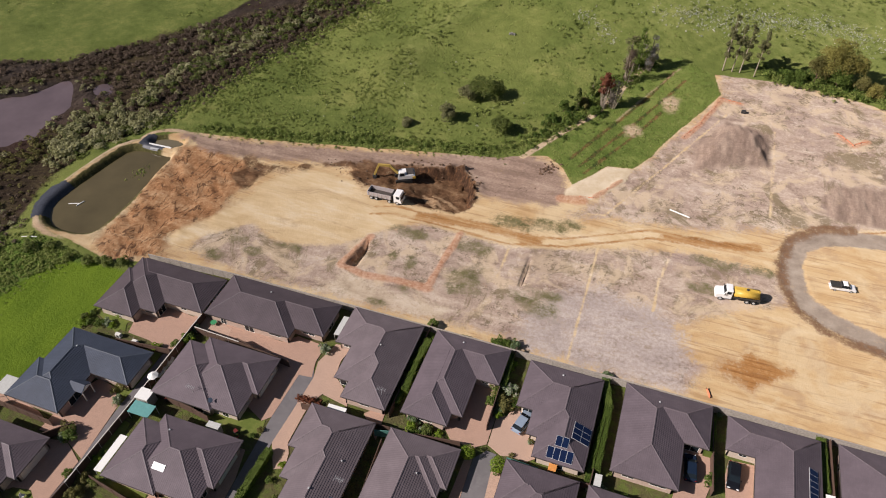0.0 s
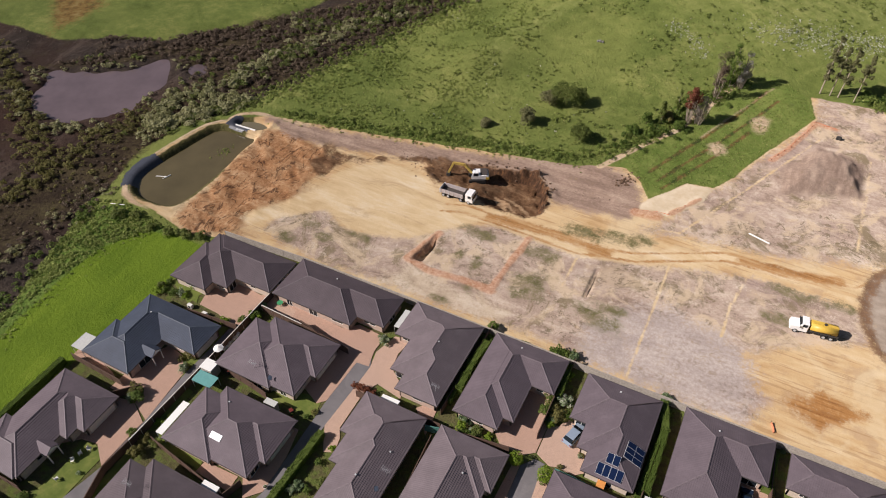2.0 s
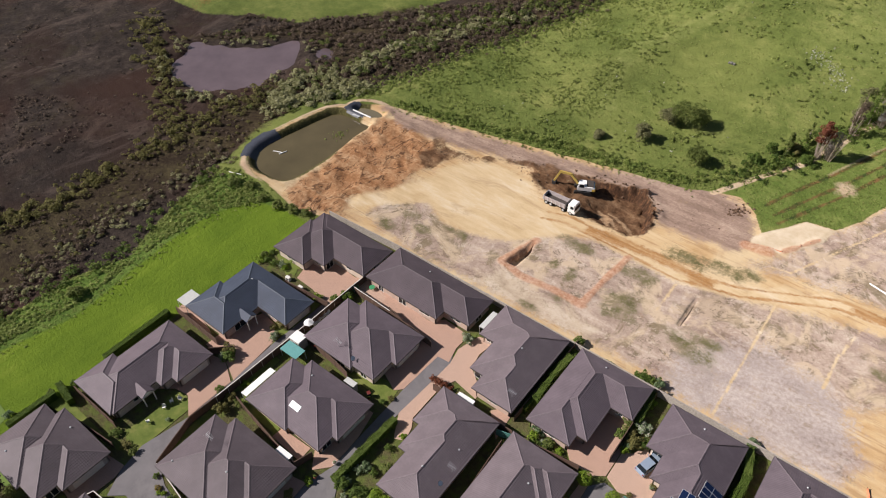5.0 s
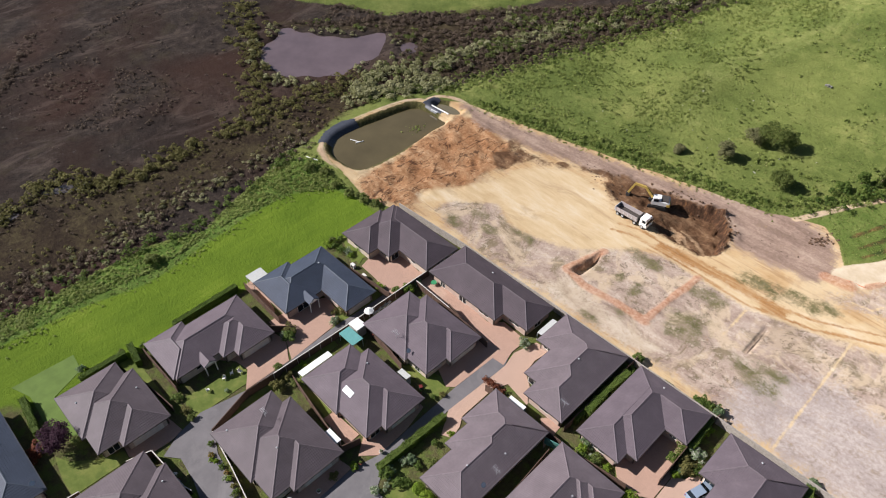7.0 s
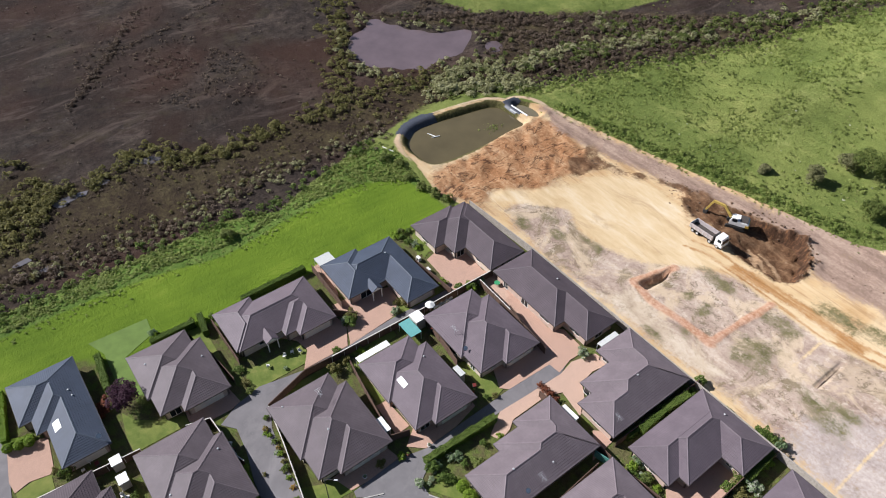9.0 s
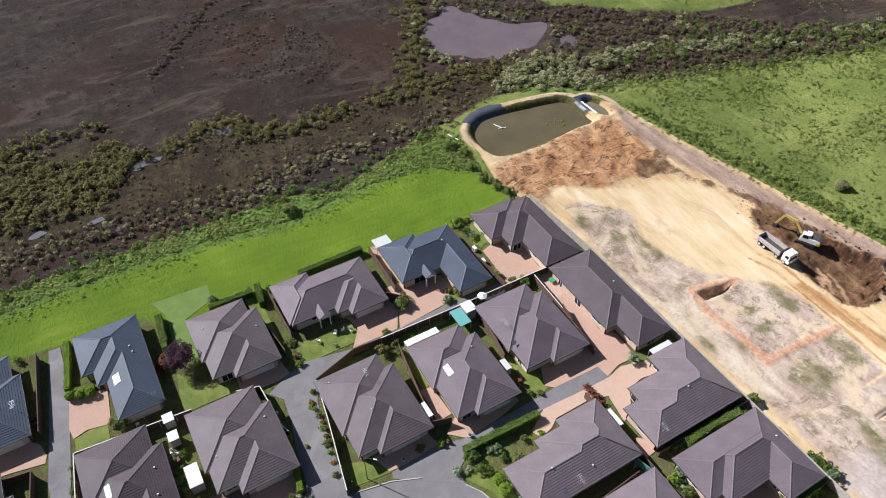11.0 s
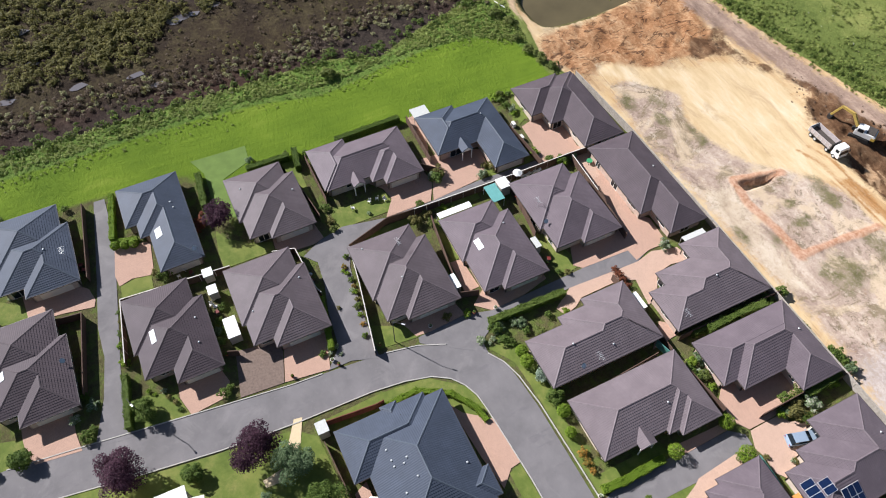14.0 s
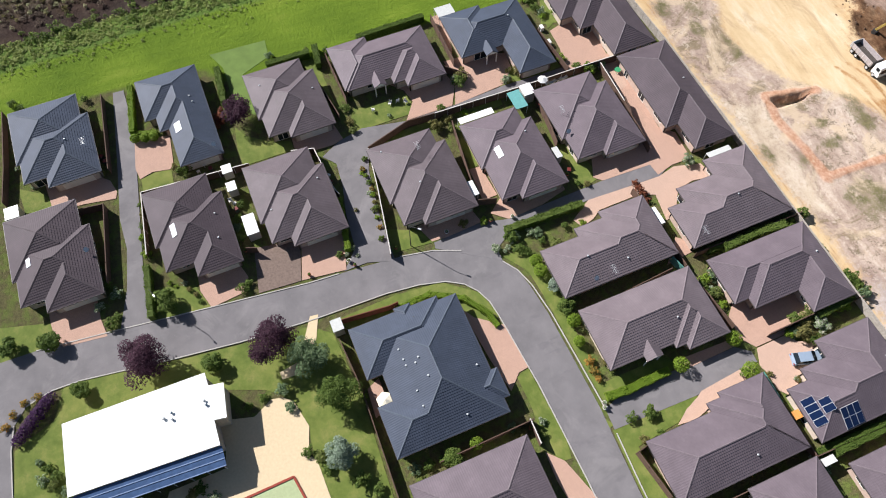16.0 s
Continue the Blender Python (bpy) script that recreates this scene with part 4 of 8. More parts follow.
CAPS = {}
TILE_BROWN = tile_material("brown_tile", rgb("645a5f"), rgb("6a6064"))
TILE_DARK = tile_material("charcoal_tile", rgb("534a4e"), rgb("5b5256"))
TILE_MID = tile_material("umber_tile", rgb("4a4145"), rgb("534a4d"))
TILE_UMBER = tile_material("russet_tile", rgb("5d5457"), rgb("655b5e"))
TILE_PALE = tile_material("taupe_tile", rgb("6d6366"), rgb("74696c"))
TILE_SLATE = tile_material("slate_tile", rgb("414855"), rgb("4c545f"))
GUTTER = plain("gutter_paint", rgb("4b4644"), 0.4)
WHITE = plain("white_paint", rgb("e6e2d8"), 0.5, var=0.06)
GARAGE = plain("garage_paint", rgb("ddd6c6"), 0.45, var=0.06)
METAL = plain("pale_metal", rgb("c9cccc"), 0.35, 0.3, var=0.08)
BRICK = plain("cream_brick", rgb("c2b3a2"), 0.85, var=0.15, fine=12)
BRICK_RED = plain("pink_brick", rgb("b59f90"), 0.85, var=0.15, fine=12)
SKYLIGHT = plain("skylight_dome", rgb("f4f6f6"), 0.25, var=0.03, bump=0)
GLASS = plain("window_glass", rgb("1d2429"), 0.06, var=0.1, bump=0)

# ---- leaves ----
def leaf_material(name, stops, rough=0.7):
    """Foliage: each leaf and each plant differs a little."""
    n = Nodes(name)
    geo = n.t.nodes.new("ShaderNodeNewGeometry")
    ob = n.t.nodes.new("ShaderNodeObjectInfo")
    v = n.math("ADD", n.math("MULTIPLY", geo.outputs["Random Per Island"], 0.45), n.math("MULTIPLY", n.attr("tone"), 0.4))
    v = n.math("ADD", v, n.math("MULTIPLY", ob.outputs["Random"], 0.15))
    col = n.ramp(v, [(p, rgb(c)) for p, c in stops])
    n.color(col)
    thin = n.t.nodes.new("ShaderNodeBsdfTranslucent")
    n.link(col, thin.inputs[0])
    both = n.t.nodes.new("ShaderNodeMixShader")
    both.inputs[0].default_value = 0.45
    n.link(n.b.outputs[0], both.inputs[1])
    n.link(thin.outputs[0], both.inputs[2])
    n.link(both.outputs[0], n.t.nodes["Material Output"].inputs[0])
    n.b.inputs["Roughness"].default_value = rough
    n.b.inputs["Specular IOR Level"].default_value = 0.2
    return n.m


LEAF = {
    "ashen": leaf_material("ashen_twigs", [(0.1, "83807a"), (0.5, "a09c95"), (0.9, "bdb9b2")]),
    "green": leaf_material("green_leaf", [(0.1, "3f5423"), (0.5, "5c7030"), (0.9, "7f8e48")]),
    "round": leaf_material("bright_leaf", [(0.1, "56701f"), (0.5, "768f2c"), (0.9, "98a944")]),
    "plum": leaf_material("plum_leaf", [(0.1, "33212b"), (0.5, "4d3140"), (0.9, "6c4c5a")]),
    "bluegreen": leaf_material("bluegreen_leaf", [(0.1, "4a5e42"), (0.5, "697d57"), (0.9, "93a27c")]),
    "grey": leaf_material("greygreen_leaf", [(0.1, "66755f"), (0.5, "8a9a85"), (0.9, "aebbaa")]),
    "olive": leaf_material("olive_leaf", [(0.1, "5c5a34"), (0.5, "767240"), (0.9, "918b58")]),
    "brown": leaf_material("brown_sedge", [(0.1, "4c4036"), (0.45, "665749"), (0.9, "877868")]),
    "sedge": leaf_material("dark_sedge", [(0.1, "3f3630"), (0.45, "54493f"), (0.9, "716558")]),
    "gum": leaf_material("gum_leaf", [(0.1, "565b38"), (0.5, "757650"), (0.9, "969068")]),
    "straw": leaf_material("straw_grass", [(0.1, "7c8248"), (0.5, "989a5c"), (0.9, "b5b27c")]),
    "violet": leaf_material("violet_leaf", [(0.1, "35203a"), (0.5, "4e3056"), (0.9, "6d4a74")]),
    "orange": leaf_material("orange_bloom", [(0.1, "4f6230"), (0.5, "8a7a3c"), (0.75, "c48a3c"), (0.95, "d8a24a")]),
    "pale": leaf_material("pale_scrub", [(0.1, "787852"), (0.5, "97976a"), (0.9, "b6b48e")]),
    "grass": leaf_material("long_grass", [(0.1, "5c6f35"), (0.5, "7f8f46"), (0.9, "a5a965")]),
    "dark": leaf_material("dark_tussock", [(0.1, "4e5c2e"), (0.5, "687439"), (0.9, "8a8d50")]),
    "pasture": leaf_material("pasture_tussock", [(0.1, "66753a"), (0.5, "838f48"), (0.9, "a2aa64")]),
    "willow": leaf_material("willow_leaf", [(0.1, "6e6a38"), (0.5, "908a4a"), (0.9, "b0a562")]),
    "deadwood": leaf_material("dead_twigs", [(0.1, "6f665c"), (0.5, "8d847a"), (0.9, "aaa298")]),
    "copper": leaf_material("copper_leaf", [(0.1, "5a3226"), (0.5, "7c4a36"), (0.9, "9a6648")]),
    "red": leaf_material("rust_leaf", [(0.1, "5a3426"), (0.5, "7d4a38"), (0.9, "9c6a52")]),
    "flower": leaf_material("flower_shrub", [(0.1, "4a6434"), (0.45, "7c9064"), (0.75, "bdbdac"), (0.95, "cfbfa8")]),
}
PALE_BARK = plain("pale_bark", rgb("a89a88"), 0.9, var=0.2, fine=20)
BARK = plain("bark", rgb("6a5646"), 0.9, var=0.25, fine=20)


def leaves(seed, lumps, n, size, low=-0.35):
    """n leaf quads on the outsides of lumps (x, y, z, r): an array of corners."""
    g = np.random.default_rng(seed)
    lumps = np.array(lumps, float)
    w = lumps[:, 3] ** 2
    pick = g.choice(len(lumps), n, p=w / w.sum())
    d = g.normal(size=(n, 3))
    d /= np.linalg.norm(d, axis=1)[:, None]
    d[:, 2] = np.where(d[:, 2] < low, -d[:, 2], d[:, 2])
    c = lumps[pick, :3] + d * lumps[pick, 3:4] * g.uniform(0.72, 1.06, (n, 1))
    nrm = d * 0.7 + np.array((0, 0, 0.75)) + g.normal(scale=0.5, size=(n, 3))
    nrm /= np.linalg.norm(nrm, axis=1)[:, None]
    t = np.cross(nrm, g.normal(size=(n, 3)))
    t /= np.linalg.norm(t, axis=1)[:, None]
    b = np.cross(nrm, t)
    s = size * g.uniform(0.6, 1.4, (n, 1))
    return np.stack([c - t * s, c - b * s * 0.55, c + t * s, c + b * s * 0.55], 1).reshape(-1, 3)


def leaf_mesh(name, verts, material, tone=None):
    me = bpy.data.meshes.new(name)
    me.from_pydata(verts, [], np.arange(len(verts)).reshape(-1, 4))
    tone = np.full(len(verts), 0.5) if tone is None else tone
    me.attributes.new("tone", "FLOAT", "POINT").data.foreach_set("value", tone.astype(np.float32))
    me.materials.append(material)
    return me


def lumps_in(seed, r, h, n, base=0.15):
    """Lumps that fill a crown of radius r and height h, uneven in outline."""
    g = np.random.default_rng(seed)
    out = []
    for k in range(n):
        a, q = g.uniform(0, math.tau), math.sqrt(g.uniform(0, 1)) * 0.72
        top = math.sqrt(1 - q * q)
        z = h * (base + (1 - base) * g.uniform(0.25, 0.85) * top)
        out.append((r * q * math.cos(a), r * q * math.sin(a), z, r * g.uniform(0.26, 0.42)))
    out.append((0, 0, h * 0.5, r * 0.55))
    return out


def scatter(name, variants, at, material, label, category):
    """Many plants in one sheet of leaves: at holds rows of x, y, z, size."""
    g = np.random.default_rng(len(at))
    out, tones = [], []
    at = np.array(at, float)
    for k, base in enumerate(variants):
        rows = at[k::len(variants)]
        if not len(rows):
            continue
        a = g.uniform(0, math.tau, len(rows))
        c, s = np.cos(a), np.sin(a)
        v = base[None] * (rows[:, 3] * g.uniform(0.75, 1.25, len(rows)))[:, None, None]
        x = v[..., 0] * c[:, None] - v[..., 1] * s[:, None] + rows[:, 0:1]
        y = v[..., 0] * s[:, None] + v[..., 1] * c[:, None] + rows[:, 1:2]
        out.append(np.stack([x, y, v[..., 2] * g.uniform(0.7, 1.2, len(rows))[:, None] + rows[:, 2:3]], -1).reshape(-1, 3))
        tones.append(np.repeat(g.uniform(0, 1, len(rows)), base.shape[0]))
    ob = new(name, leaf_mesh(name, np.concatenate(out), material, np.concatenate(tones)))
    return tagged(ob, label, category, kind="stuff")


# ---- garden plants ----
SHRUB = {}
for kind in ("green", "round", "olive", "flower", "bluegreen", "dark", "violet", "orange", "copper"):
    SHRUB[kind] = [leaf_mesh("shrub", leaves(s, lumps_in(s, 1.0, 1.3, 7), 420, 0.13), LEAF[kind]) for s in (11, 12, 13)]


def shrub(kind, x, y, r, z=0.0, label=""):
    ob = new("shrub", random.choice(SHRUB[kind]))
    ob.matrix_basis = Matrix.Translation((x, y, z)) @ Matrix.Rotation(random.uniform(0, 6.28), 4, "Z") @ Matrix.Diagonal((r, r, r * random.uniform(0.75, 1.1), 1))
    words = {"green": "mid green leafy garden shrub", "round": "bright green clipped garden shrub", "olive": "olive brown garden shrub in a bed", "flower": "pale flowering garden shrub in a bed", "bluegreen": "blue green garden shrub in a bed", "dark": "dark green bushy shrub", "violet": "deep violet bedding shrub in a border", "orange": "orange flowering shrub in a border", "copper": "copper red leafy shrub in a garden bed"}
    return tagged(ob, label or words[kind], "shrub", "garden shrubs")


def shrubs(*rows):
    for x, y, r in rows:
        shrub(random.choice(("green", "green", "green", "round", "olive", "flower", "bluegreen", "dark")), x, y, r)


def tree(kind, x, y, r, h, z=0.0, label="", bare=0.3, leaf=0.2, n=2600, category="tree"):
    """A tree: trunk with limbs, and a crown of leaf clumps."""
    seed = int(abs(x * 31 + y * 17) * 10)
    t = thing("tree", (x, y, z), label, category, "trees")
    g = random.Random(seed)
    lumps = [(a, b, c + h * bare * 0.6, q) for a, b, c, q in lumps_in(seed, r, h * (1 - bare * 0.6), 22)]
    bm = bmesh.new()
    tube(bm, (x, y, z - 0.1), (x, y, z + h * (0.45 if bare < 0.5 else 0.9)), 0.03 * h ** 0.8, 0.015 * h ** 0.8)
    for k in range(6):
        l = lumps[k]
        tube(bm, (x, y, z + h * g.uniform(0.2, 0.42)), (x + l[0] * 0.9, y + l[1] * 0.9, z + l[2]), 0.014 * h ** 0.8, 0.006 * h ** 0.8, 6)
    part("trunk", bm, BARK if bare < 0.5 else PALE_BARK, t)
    crown = new("crown", leaf_mesh("crown", leaves(seed, lumps, n, leaf), LEAF[kind]))
    crown.parent = t
    return t


def garden_tree(kind, x, y, r):
    words = {"plum": "plum coloured garden tree with a dense crown", "bluegreen": "blue green conifer-like garden tree", "green": "small round green garden tree", "grey": "silver green clipped round tree", "round": "bright green ball-shaped topiary bush"}
    if kind == "round":
        lumps = [(0, 0, r, r)]
        t = new("topiary", leaf_mesh("topiary", leaves(int(abs(r * 90 + x * 7 + y)), lumps, 900, 0.11, -1.0), LEAF["round"]))
        t.matrix_basis = Matrix.Translation((x, y, 0.1))
        return tagged(t, words[kind], "bush", "topiary")
    return tree(kind, x, y, r * 1.2, r * 1.9, 0, words[kind], bare=0.12, leaf=0.13, n=int(1800 + 620 * r * r))


def hedge(w, h, line):
    """A clipped hedge along a line: leaves on the sides and top of a box."""
    g = np.random.default_rng(int(abs(line[0][0] * 10)))
    out = []
    for (ax, ay), (bx, by) in zip(line[:-1], line[1:]):
        d = np.array([bx - ax, by - ay])
        length = np.hypot(*d)
        d /= length
        s = np.array([-d[1], d[0]])
        n = int(length * (w + 2 * h) * 95)
        u = g.uniform(-0.1, length + 0.1, n)
        p = g.uniform(0, w + 2 * h, n)
        off = np.where(p < h, -w / 2, np.where(p > h + w, w / 2, p - h - w / 2))
        z = np.where(p < h, p, np.where(p > h + w, w + 2 * h - p, h))
        wob = 0.06 * np.sin(u * 2.1 + p) + g.normal(scale=0.03, size=n)
        base = np.array([ax, ay]) + u[:, None] * d + (off + np.sign(off) * wob)[:, None] * s
        c = np.concatenate([base, (z + wob)[:, None]], 1)
        t = g.normal(size=(n, 3))
        t /= np.linalg.norm(t, axis=1)[:, None]
        b = np.cross(t, g.normal(size=(n, 3)))
        b /= np.linalg.norm(b, axis=1)[:, None]
        k = g.uniform(0.05, 0.11, (n, 1))
        out.append(np.stack([c - t * k, c - b * k * 0.6, c + t * k, c + b * k * 0.6], 1).reshape(-1, 3))
        e, f = s * (w / 2 - 0.06), h - 0.06
        p0, p1 = np.array([ax, ay]), np.array([bx, by])
        ring = [p0 - e, p1 - e, p1 + e, p0 + e]
        out.append(np.array([(*q, f) for q in ring]))
        for i in range(4):
            u, v = ring[i], ring[(i + 1) % 4]
            out.append(np.array([(*u, 0), (*v, 0), (*v, f), (*u, f)]))
    ob = new("hedge", leaf_mesh("hedge", np.concatenate(out), LEAF["round" if h < 1.35 else "green"]))
    tagged(ob, "clipped green hedge along a garden edge", "hedge", "hedges")

# eaves of each house: x from, x to, y from, y to
HOUSES = []
HOUSES.append((1, [(-93.3, -82.3, -38.4, -27.4), (-88.6, -78.3, -37.8, -26.2), (-86, -76.2, -34.3, -26.2)]))
HOUSES.append((2, [(-91.8, -83, -17.8, -7.5), (-91, -80, -16, -7.5), (-89, -72.1, -14.5, -7.5)]))
HOUSES.append((3, [(-72.6, -61.8, -41.7, -30.9), (-67.4, -57.3, -41.1, -29.7), (-65, -55.1, -37.7, -29.7)]))
HOUSES.append((4, [(-69.4, -59.3, -21.3, -11.2), (-65.3, -54.8, -20.7, -9.8), (-63, -52.3, -16.6, -9.8)]))
HOUSES.append((5, [(-86.1, -76.1, -0.6, 9.4), (-83.0, -72.1, 0.0, 10.9), (-80, -70.7, 3.3, 10.9)]))
HOUSES.append((6, [(-68.0, -57.2, -5.7, 5.1), (-64.1, -53.3, -5.1, 6.4), (-62, -51.6, -2.1, 6.4)]))
HOUSES.append((7, [(-86.3, -76.3, 14.5, 21.5), (-85.0, -76.0, 14.9, 31.6), (-83, -74.6, 22.6, 31.6), (-83, -73.2, 24.6, 31.6)]))
HOUSES.append((8, [(-85.4, -75.2, 35.4, 43), (-84.4, -75.4, 35.8, 50.0), (-84.0, -68.3, 43.2, 50.0)]))
HOUSES.append((9, [(-84.5, -76.5, 55.2, 65.0), (-83.8, -73.2, 57.4, 68.0), (-83.0, -65.7, 60.0, 68.2)]))
HOUSES.append((10, [(-65.2, -48.8, 60.2, 69.8), (-60.0, -43.4, 62.4, 69.8)]))
HOUSES.append((11, [(-64.1, -53.3, 43.5, 54.3), (-61.3, -48.9, 44.1, 55.9), (-59, -47.9, 48.6, 55.9)]))
HOUSES.append((12, [(-62.2, -53.2, 29.2, 39.2), (-59.4, -46.8, 29.8, 40.8), (-57, -45.8, 32.8, 40.8)]))
HOUSES.append((13, [(-63.7, -52.8, 13.6, 24.5), (-60.7, -48.5, 14.2, 26.0), (-58, -47.4, 17.2, 26.0)]))
HOUSES.append((14, [(-41.0, -28.1, 62.2, 70.2), (-38.1, -28.1, 55.6, 70.2), (-35.6, -28.1, 52.6, 70.2)]))
HOUSES.append((15, [(-39.2, -28.4, 42.4, 50.1), (-38.0, -28.4, 37.6, 50.1), (-36.6, -28.4, 31.2, 50.1)]))
HOUSES.append((16, [(-25.7, -18.2, 53.2, 70.2), (-25.6, -16.5, 55.5, 70.2), (-25.2, -12.8, 62.9, 70.2)]))
HOUSES.append((17, [(-26.0, -16.5, 32.0, 50.2), (-25.2, -15.8, 42.0, 50.2), (-24.6, -14.9, 43.6, 50.2)]))
HOUSES.append((18, [(-36.0, -28.2, 0.8, 14.2), (-35.3, -16.8, 3.0, 16.9), (-24.1, -16.8, 0.8, 12.0), (-23.0, -18.8, 9.0, 17.8), (-36.5, -32.0, 7.8, 10.2)]))
HOUSES.append((19, [(-13.2, -2.2, 1.0, 17.6)]))
HOUSES.append((20, [(-8.2, 2.6, 43.8, 51.0), (-7.5, 2.6, 41.6, 51.0), (-6.3, 2.6, 31.6, 51.0)]))
HOUSES.append((21, [(-9.2, 2.8, 60.3, 69.4), (-6.6, 2.8, 56.0, 69.4), (-4.9, 2.8, 52.7, 69.4)]))
HOUSES.append((22, [(6.3, 15.9, 54.3, 70.2), (7.6, 19.5, 62.3, 70.2)]))
HOUSES.append((23, [(21.8, 35.0, 63.3, 69.3), (26.0, 35.0, 50, 69.3)]))
HOUSES.append((24, [(37.5, 50.0, 55.8, 69.7)]))
HOUSES.append((26, [(3.9, 14.0, 40.5, 51.0)]))
VENTS = {2: [(-84.5, -9.8), (-83.2, -9.6)], 4: [(-61.2, -11.6), (-56.8, -12.1)], 5: [(-82.1, 1.5), (-78.5, 9.5)], 6: [(-58.5, -3.5), (-61.2, 4.7)], 12: [(-56.4, 38.2)], 15: [(-32.5, 36.6), (-30.3, 42.3)], 17: [(-19.4, 43.9)], 18: [(-30.1, 6.2), (-28.5, 6.3), (-27.6, 6.3), (-27.8, 8.2), (-27.3, 7.6), (-24.9, 8.5), (-23.8, 6.4), (-21.6, 6.4), (-18.5, 11.4), (-24.2, 15.3)], 20: [(0.8, 43.7)], 21: [(-3.5, 67.5)], 22: [(11.5, 67.2)], 10: [(-56.0, 67.5)], 14: [(-32.8, 62.5)], 13: [(-53.5, 18.9), (-61.8, 15.5)], 16: [(-20.5, 68.5)], 1: [(-83, -30)], 8: [(-79.5, 46)]}
SKYLIGHTS = {2: [(-79.3, -13.0, 1.9, 1.2)], 3: [(-63.4, -38.6, 1.4, 0.8)], 4: [(-60.4, -17.9, 2.2, 0.9)], 12: [(-54.3, 32.6, 2.0, 1.0)]}
SLATE_AT = (1, 2, 8, 18)
made = {}
for number, rects in HOUSES:
    slate = number in SLATE_AT
    text = "one-storey house with a %s hipped tile roof" % ("slate blue" if slate else "dark brown")
    made[number] = house(text, rects, TILE_SLATE if slate else TILE_DARK if number in (9, 10) else TILE_MID if number in (3, 4) else TILE_PALE if number in (14, 15, 17) else TILE_UMBER if number in (5, 6, 13) else TILE_BROWN, BRICK if number % 2 else BRICK_RED, garages=[(rects[-1][1], (rects[-1][2] + rects[-1][3]) / 2, "x")] if number not in (9, 10, 14, 15, 18, 19, 20, 21, 23, 24, 26) else (), vents=VENTS.get(number, ()), skylights=SKYLIGHTS.get(number, ()))

SOLAR = plain("solar_cell", rgb("16233f"), 0.12, var=0.12, bump=0)


def solar(number, x, y, across, up, w=1.0, l=1.6):
    """A bank of solar panels on a slope, with pale frames."""
    rects = dict(HOUSES)[number]
    roof = [c for c in made[number].children if c.name.split(".")[0] == "roof"][0]
    e = 0.05
    gx = (roof_height(rects, x + e, y) - roof_height(rects, x - e, y)) / (2 * e)
    gy = (roof_height(rects, x, y + e) - roof_height(rects, x, y - e)) / (2 * e)
    d = Vector((gx, gy, 0)).normalized()
    s = Vector((d.y, -d.x, 0))
    k = 1 / math.sqrt(1 + PITCH * PITCH)
    for i in range(across):
        for j in range(up):
            q = Vector((x, y, 0)) + s * (i - (across - 1) / 2) * (w + 0.01) + d * (j - (up - 1) / 2) * (l + 0.01) * k
            lay(roof, rects, q.x, q.y, w, l, "solar_panel", METAL, "solar panel with a pale frame", 0.1)
            lay(roof, rects, q.x, q.y, w - 0.07, l - 0.07, "cell_sheet", SOLAR, "dark blue solar cells", 0.112)


solar(21, -1.0, 53.9, 4, 1, 0.95, 1.7)
solar(21, -1.1, 55.6, 2, 1, 0.95, 1.5)
solar(21, 1.3, 58.2, 3, 2, 0.95, 1.45)
solar(23, 33.6, 61.2, 5, 1, 0.95, 1.5)


def porch(number, x, y, w, d, tile):
    """A small gabled entry roof on two posts that juts out east from the wall."""
    h = made[number]
    bm = bmesh.new()
    z, r = EAVE + 0.15, 0.75
    a = [(x - d, y - w / 2, z), (x, y - w / 2, z), (x, y, z + r), (x - d, y, z + r), (x - d, y + w / 2, z), (x, y + w / 2, z)]
    v = [bm.verts.new(q) for q in a] + [bm.verts.new((q[0], q[1], q[2] - 0.14)) for q in a]
    for f in ((0, 1, 2, 3), (3, 2, 5, 4), (6, 9, 8, 7), (9, 10, 11, 8), (1, 7, 8, 2), (2, 8, 11, 5), (0, 6, 7, 1), (4, 5, 11, 10)):
        bm.faces.new([v[k] for k in f])
    uv = bm.loops.layers.uv.new("UVMap")
    for f in bm.faces:
        for l in f.loops:
            l[uv].uv = (l.vert.co.x, l.vert.co.z)
    top = part("porch_roof", bm, tile, h)
    for s in (-1, 1):
        bm = bmesh.new()
        tube(bm, (x - 0.2, y + s * (w / 2 - 0.2), 0), (x - 0.2, y + s * (w / 2 - 0.2), z - 0.1), 0.1, n=8)
        part("porch_post", bm, WHITE, h)
    bm = bmesh.new()
    v = [bm.verts.new(q) for q in ((x - 0.02, y - w / 2 + 0.2, z - 0.1), (x - 0.02, y + w / 2 - 0.2, z - 0.1), (x - 0.02, y, z + r - 0.2), (x - 0.08, y - w / 2 + 0.2, z - 0.1), (x - 0.08, y + w / 2 - 0.2, z - 0.1), (x - 0.08, y, z + r - 0.2))]
    for f in ((0, 1, 2), (5, 4, 3), (0, 3, 4, 1), (1, 4, 5, 2), (2, 5, 3, 0)):
        bm.faces.new([v[k] for k in f])
    part("gable", bm, WHITE, top, "white gable infill")


porch(7, -74.8, 20.3, 2.2, 2.8, TILE_BROWN)
porch(8, -73.9, 40.6, 2.2, 2.8, TILE_SLATE)
porch(17, -15.6, 38.5, 2.6, 3.0, TILE_PALE)

